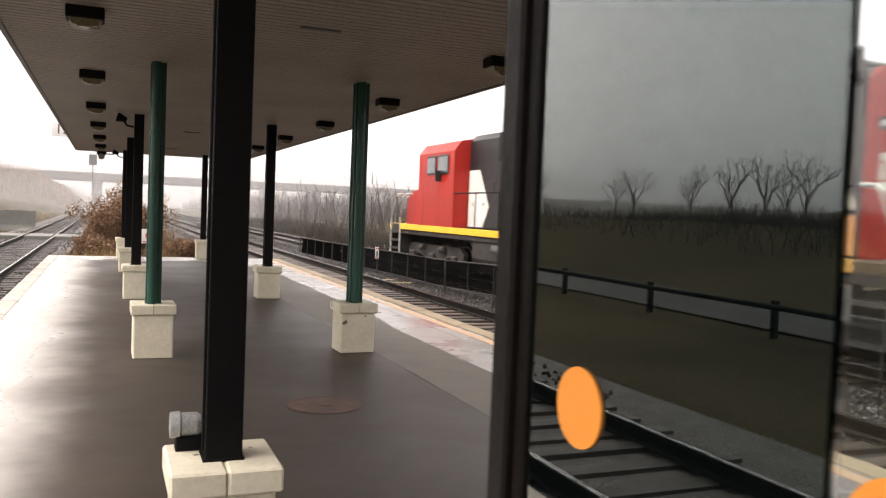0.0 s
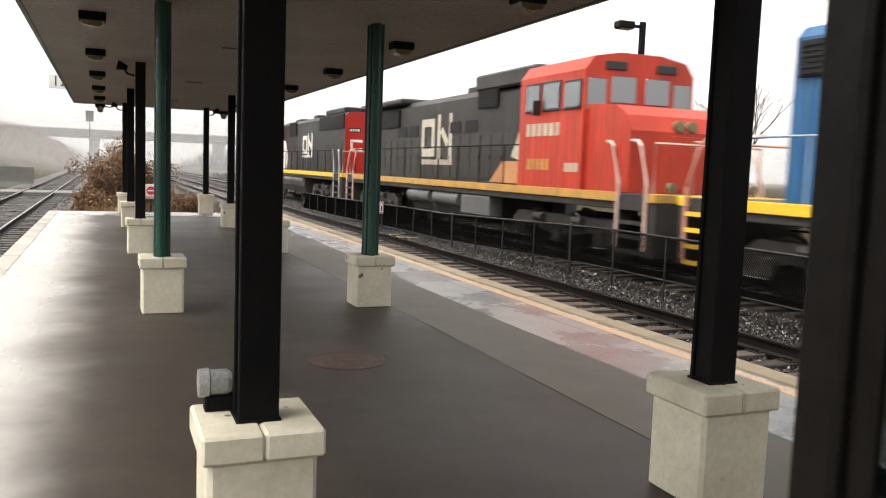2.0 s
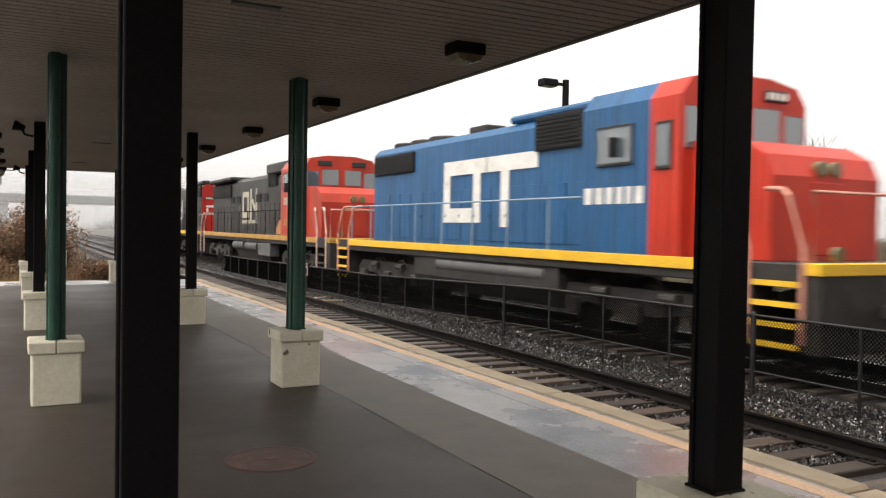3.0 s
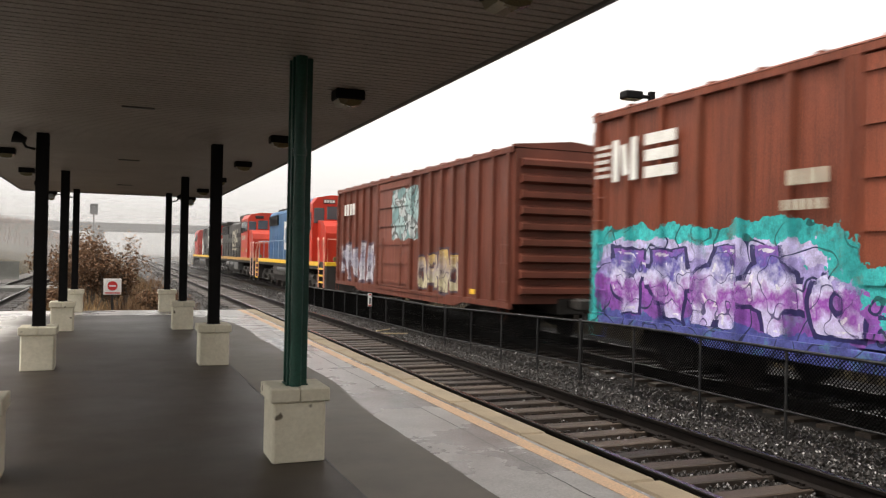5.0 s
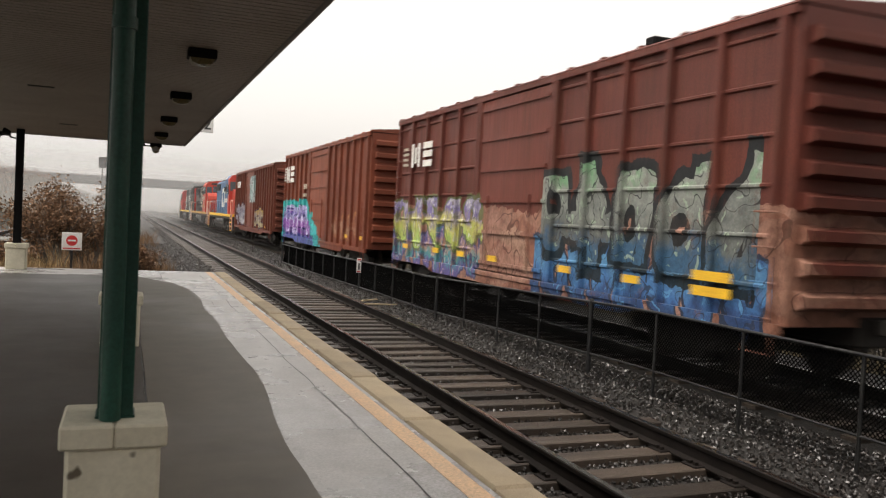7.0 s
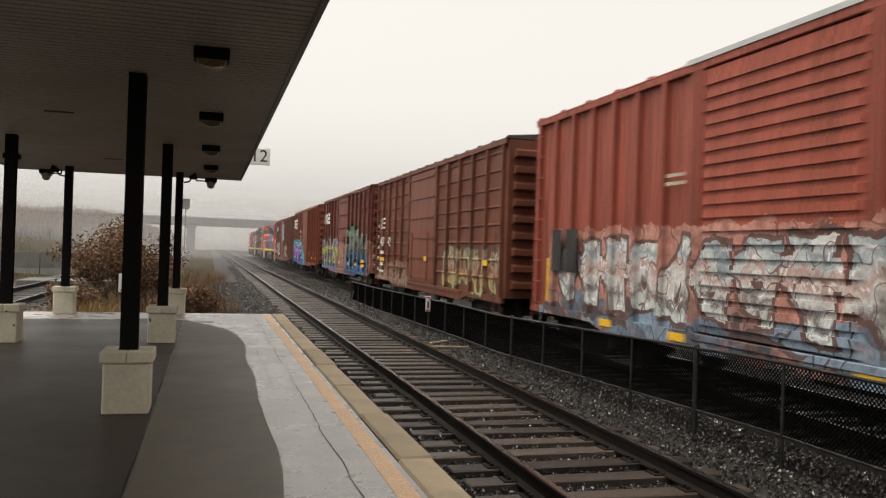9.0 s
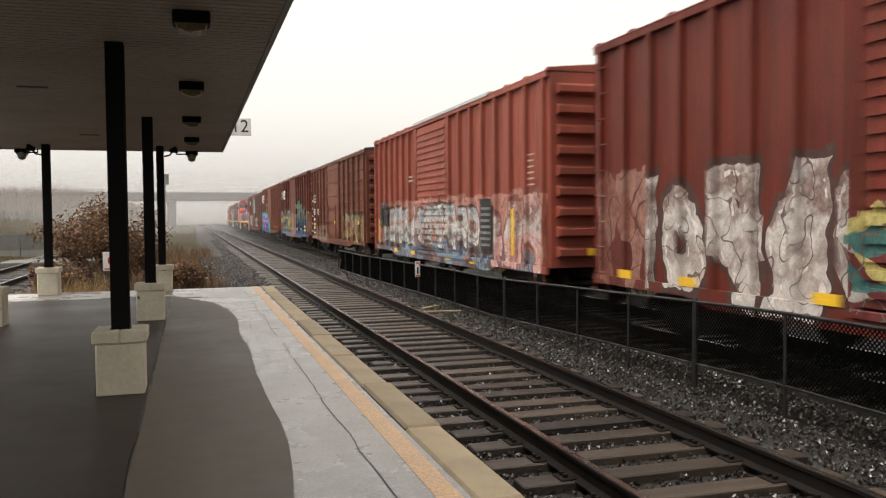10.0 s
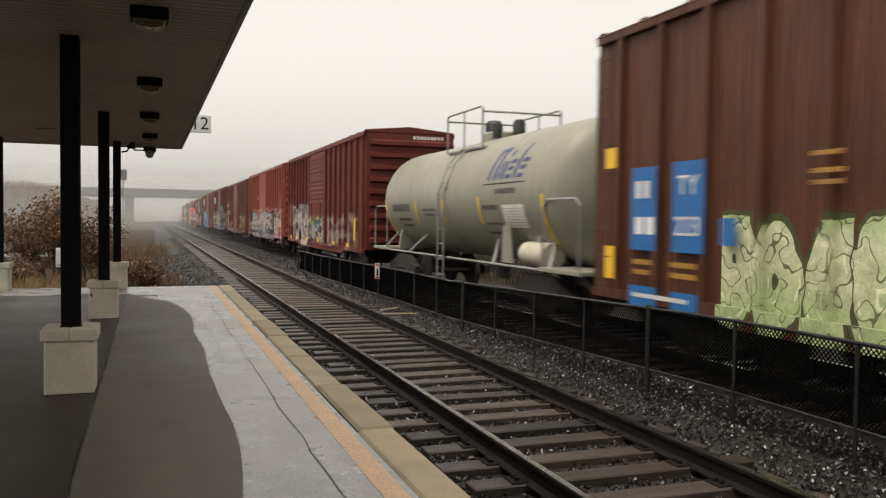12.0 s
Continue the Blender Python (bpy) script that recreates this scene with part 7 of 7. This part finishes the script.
def build_locomotives():
    black, black2, red, red2 = (0.013, 0.0135, 0.0145), (0.021, 0.0215, 0.022), (0.4, 0.022, 0.014), (0.31, 0.018, 0.013)
    rail = surface("grey_step_railing", (0.38, 0.37, 0.35), (0.3, 0.29, 0.27), (0.5, 0.7), big=2.5)
    # leading engine, cab ahead
    t, S, hw = locomotive("black and red diesel locomotive with a white stripe, leading the train", 20.4, -0.9, 1,
                          dict(hood=(black, black2), cab=(red, red2), stripe=YELLOW, rail=rail, thin=BLACK_STEEL, rust=(0.03, 0.029, 0.028), cab_rust=(0.33, 0.03, 0.022)),
                          dict(cab_rear=4.7, cab_front=7.7, hood0=-9.4, top=4.4, cab_top=4.32, nose=(1.15, 2.8, 9.6), red_end=True, cab_split=4.7,
                               grilles=[(-9.35, -4.7, 3.62, 4.3), (0.9, 2.6, 3.5, 4.3)], bulges=[(-8.6, -5.0, 4.38, 4.66, 0.75), (1.0, 2.5, 4.38, 4.5, 0.7)],
                               fans=(-8.0, -6.6, -5.2), stack=-1.0, horn=2.9, side_windows=[(5.1, 6.0, 3.2, 3.8), (6.15, 6.9, 3.2, 3.8)]))
    x = -hw - 0.022
    # plain bars in place of the emblem
    strokes([[(-1.75, 3.35), (-0.9, 3.35), (-0.9, 2.6), (-1.75, 2.6), (-1.75, 3.35)], [(-2.12, 2.5), (-2.12, 3.46)], [(-2.38, 3.1), (-2.68, 2.9)], [(-2.95, 2.5), (-2.95, 3.46)]], 0.22, x, WHITE_PAINT, t, "painted_emblem", "broad white painted bars")
    bars([(-0.7, -2.9, 2.28, 0.13)], x, WHITE_PAINT, t, "row of small white bars", 4)
    part("white_stripe", Build().prism([(4.65, 3.3), (3.9, 3.3), (3.2, 2.2), (3.6, 1.62), (4.65, 1.62)], "x", x - 0.004, x), WHITE_PAINT, t, "slanting white stripe")
    part("dark_wedge", Build().prism([(3.6, 1.61), (3.0, 2.5), (2.2, 3.4), (1.4, 2.6), (1.0, 1.61)], "x", x - 0.009, x - 0.005), BLACK, t)
    # marks on the red hood end
    e = -9.435 - 0.0
    for x0 in (-0.75, 0.2):
        nb = part("number_board", Build().box(x0, x0 + 0.55, e - 0.006, e, 3.45, 3.65), BLACK, t, "black number board on the hood end")
        for k in range(4):
            part("marking", Build().box(x0 + 0.05 + k * 0.12, x0 + 0.13 + k * 0.12, e - 0.009, e - 0.006, 3.5, 3.6), WHITE_PAINT, nb)
    for x0, x1, z0, z1 in ((-0.68, -0.1, 3.0, 3.12), (-0.68, -0.56, 2.72, 2.98), (-0.68, -0.1, 2.58, 2.7), (0.05, 0.17, 2.58, 3.12), (0.27, 0.39, 2.7, 3.0), (0.5, 0.62, 2.58, 3.12)):
        part("painted_emblem", Build().box(x0, x1, e - 0.006, e, z0, z1), WHITE_PAINT, t, "white painted bar")
    # second engine, cab trailing
    wedge = dict(y=(-5.4, -1.9), z=(1.5, 2.4), cols=[(0.5, 0.28, 0.1), (0.42, 0.2, 0.08)], cell=(2, 2), seed=9, cover=0.9, wob=0.25)
    t, S, hw = locomotive("grimy black and red diesel locomotive with a wide cab, coupled second", -1.7, -23.6, -1,
                          dict(hood=((0.019, 0.0185, 0.018), (0.033, 0.031, 0.029)), cab=((0.46, 0.042, 0.022), (0.36, 0.036, 0.02)), stripe=DULL_YELLOW, rail=surface("pale_pink_railing", (0.6, 0.42, 0.36), (0.5, 0.34, 0.28), (0.5, 0.7)), thin=BLACK_STEEL, rust=(0.06, 0.052, 0.043), cab_rust=(0.2, 0.05, 0.03)),
                          dict(cab_rear=5.3, cab_front=8.3, hood0=-9.7, top=4.3, cab_top=4.62, nose=(1.35, 3.45, 9.95), cab_split=5.3,
                               grilles=[(-9.6, -5.3, 3.4, 4.05), (1.7, 3.0, 3.7, 4.35)], bulges=[(-9.7, -4.6, 4.2, 4.42, 1.2), (1.6, 5.28, 4.2, 4.66, 1.05)],
                               fans=(-8.2, -6.4), stack=-0.2, horn=1.1, side_windows=[(5.6, 6.35, 3.35, 4.05), (6.45, 7.3, 3.35, 4.05), (7.45, 8.2, 3.35, 4.0)], round_tanks=True))
    x = -hw - 0.022
    u = lambda v: -v
    strokes([[(1.9, 3.45), (2.85, 3.45), (2.85, 2.45), (1.9, 2.45), (1.9, 3.45)], [(1.38, 2.34), (1.38, 3.56)], [(1.06, 3.1), (0.72, 2.8)], [(0.4, 2.34), (0.4, 3.56)]], 0.26, x, DIRTY_WHITE, t, "painted_emblem", "broad off-white painted bars")
    bars([(3.0, 0.3, 2.05, 0.17)], x, DIRTY_WHITE, t, "row of off-white bars", 8)
    part("cream_stripe", Build().prism([(-5.25, 3.7), (-4.75, 3.6), (-3.9, 2.3), (-4.5, 2.2), (-5.25, 2.2)], "x", x - 0.004, x), DIRTY_WHITE, t, "slanting cream stripe")
    part("tan_wedge", Build().prism([(-5.25, 2.19), (-3.4, 2.19), (-2.6, 1.6), (-5.25, 1.6)], "x", x - 0.004, x), surface("faded_tan_paint", (0.5, 0.25, 0.09), (0.4, 0.16, 0.07), (0.5, 0.7), big=1.5), t, "faded tan wedge")
    xc = -1.455
    bars([(-5.7, -7.2, 2.78, 0.3)], xc, DIRTY_WHITE, t, "faded white bars", 3)
    bars([(-5.8, -6.9, 1.98, 0.26)], xc, DULL_YELLOW, t, "faded yellow bars", 4)
    bars([(-7.6, -8.1, 1.95, 0.2)], xc, DIRTY_WHITE, t, "small white bars", 5)
    part("cab_lamp", Build().lathe([(0.0, -0.97), (0.1, -0.97), (0.12, -0.92)], 16, "x", (0, -4.55, 4.05)), WHITE_PAINT, t, "round lamp behind the cab")
    part("red_panel", Build().prism([(-5.25, 2.75), (-4.35, 2.19), (-5.25, 2.19)], "x", x - 0.01, x - 0.005), surface("faded_red_panel", (0.3, 0.035, 0.025), (0.22, 0.03, 0.022), (0.5, 0.7), big=1.5), t, "faded red wedge")
    for v0 in (-1.6, -0.4, 3.4, 4.6):
        part("dark_vent", Build().box(x - 0.012, x, v0, v0 + 0.85, 3.05, 3.4, 0.004), GRILLE, t, "black vent screen")
    # third engine, blue with a red cab, trailing
    t, S, hw = locomotive("blue diesel locomotive with a red cab and nose, coupled third", -24.3, -42.9, -1,
                          dict(hood=((0.02, 0.1, 0.23), (0.017, 0.082, 0.185)), cab=((0.5, 0.038, 0.019), (0.4, 0.03, 0.016)), stripe=YELLOW, rail=surface("salmon_railing", (0.62, 0.3, 0.22), (0.5, 0.22, 0.16), (0.5, 0.7)), thin=plain("pale_blue_railing", (0.25, 0.33, 0.42), 0.5), rust=(0.05, 0.1, 0.16), cab_rust=(0.4, 0.05, 0.03)),
                          dict(cab_rear=4.1, cab_front=6.7, hood0=-7.2, top=4.4, cab_top=4.62, nose=(1.2, 3.45, 8.3), cab_split=5.95, yellow_steps=True,
                               grilles=[(-7.1, -4.3, 3.55, 4.12), (1.8, 3.5, 3.65, 4.38)], bulges=[(0.5, 4.08, 4.38, 4.56, 0.85)],
                               fans=(-6.5, -5.3, -4.1), stack=-1.9, horn=3.7, side_windows=[(4.55, 5.55, 3.12, 3.85), (6.1, 6.5, 3.0, 3.8)]))
    x = -hw - 0.024
    strokes([[(0.5, 3.5), (2.3, 3.5), (2.3, 2.3), (0.75, 2.3), (0.75, 3.14)], [(-1.7, 3.5), (0.1, 3.5)], [(-0.55, 3.25), (-0.55, 2.2)]], 0.36, x, WHITE_PAINT, t, "painted_emblem", "very broad white painted bars")
    bars([(-4.2, -5.8, 2.45, 0.3)], -1.456, WHITE_PAINT, t, "white painted bars", 6)
    for x0 in (-0.95, 0.4):
        for k in range(4):
            part("marking", Build().box(x0 + 0.03 + k * 0.13, x0 + 0.12 + k * 0.13, -6.757, -6.75, 4.26, 4.38), WHITE_PAINT, t)


WHEEL = wheelset_mesh(0.46)
ENGINE_WHEEL = wheelset_mesh(0.51)
build_locomotives()
build_boxcars()
build_tank_car()


# ---- what moves: the train runs away at an even speed, its wheels roll ----
def motions():
    for t, u in VEHICLES:
        walk(t, [(k, pose(TRAIN_X, u + SPEED * k, RAIL)) for k in range(13)])
    steps = 12 * FPS
    for w, r, y, z in WHEELSETS:
        turn = math.degrees(SPEED / FPS / r)
        walk(w, [(k / FPS, pose(0, y, z, -turn * k)) for k in range(steps + 1)])


motions()
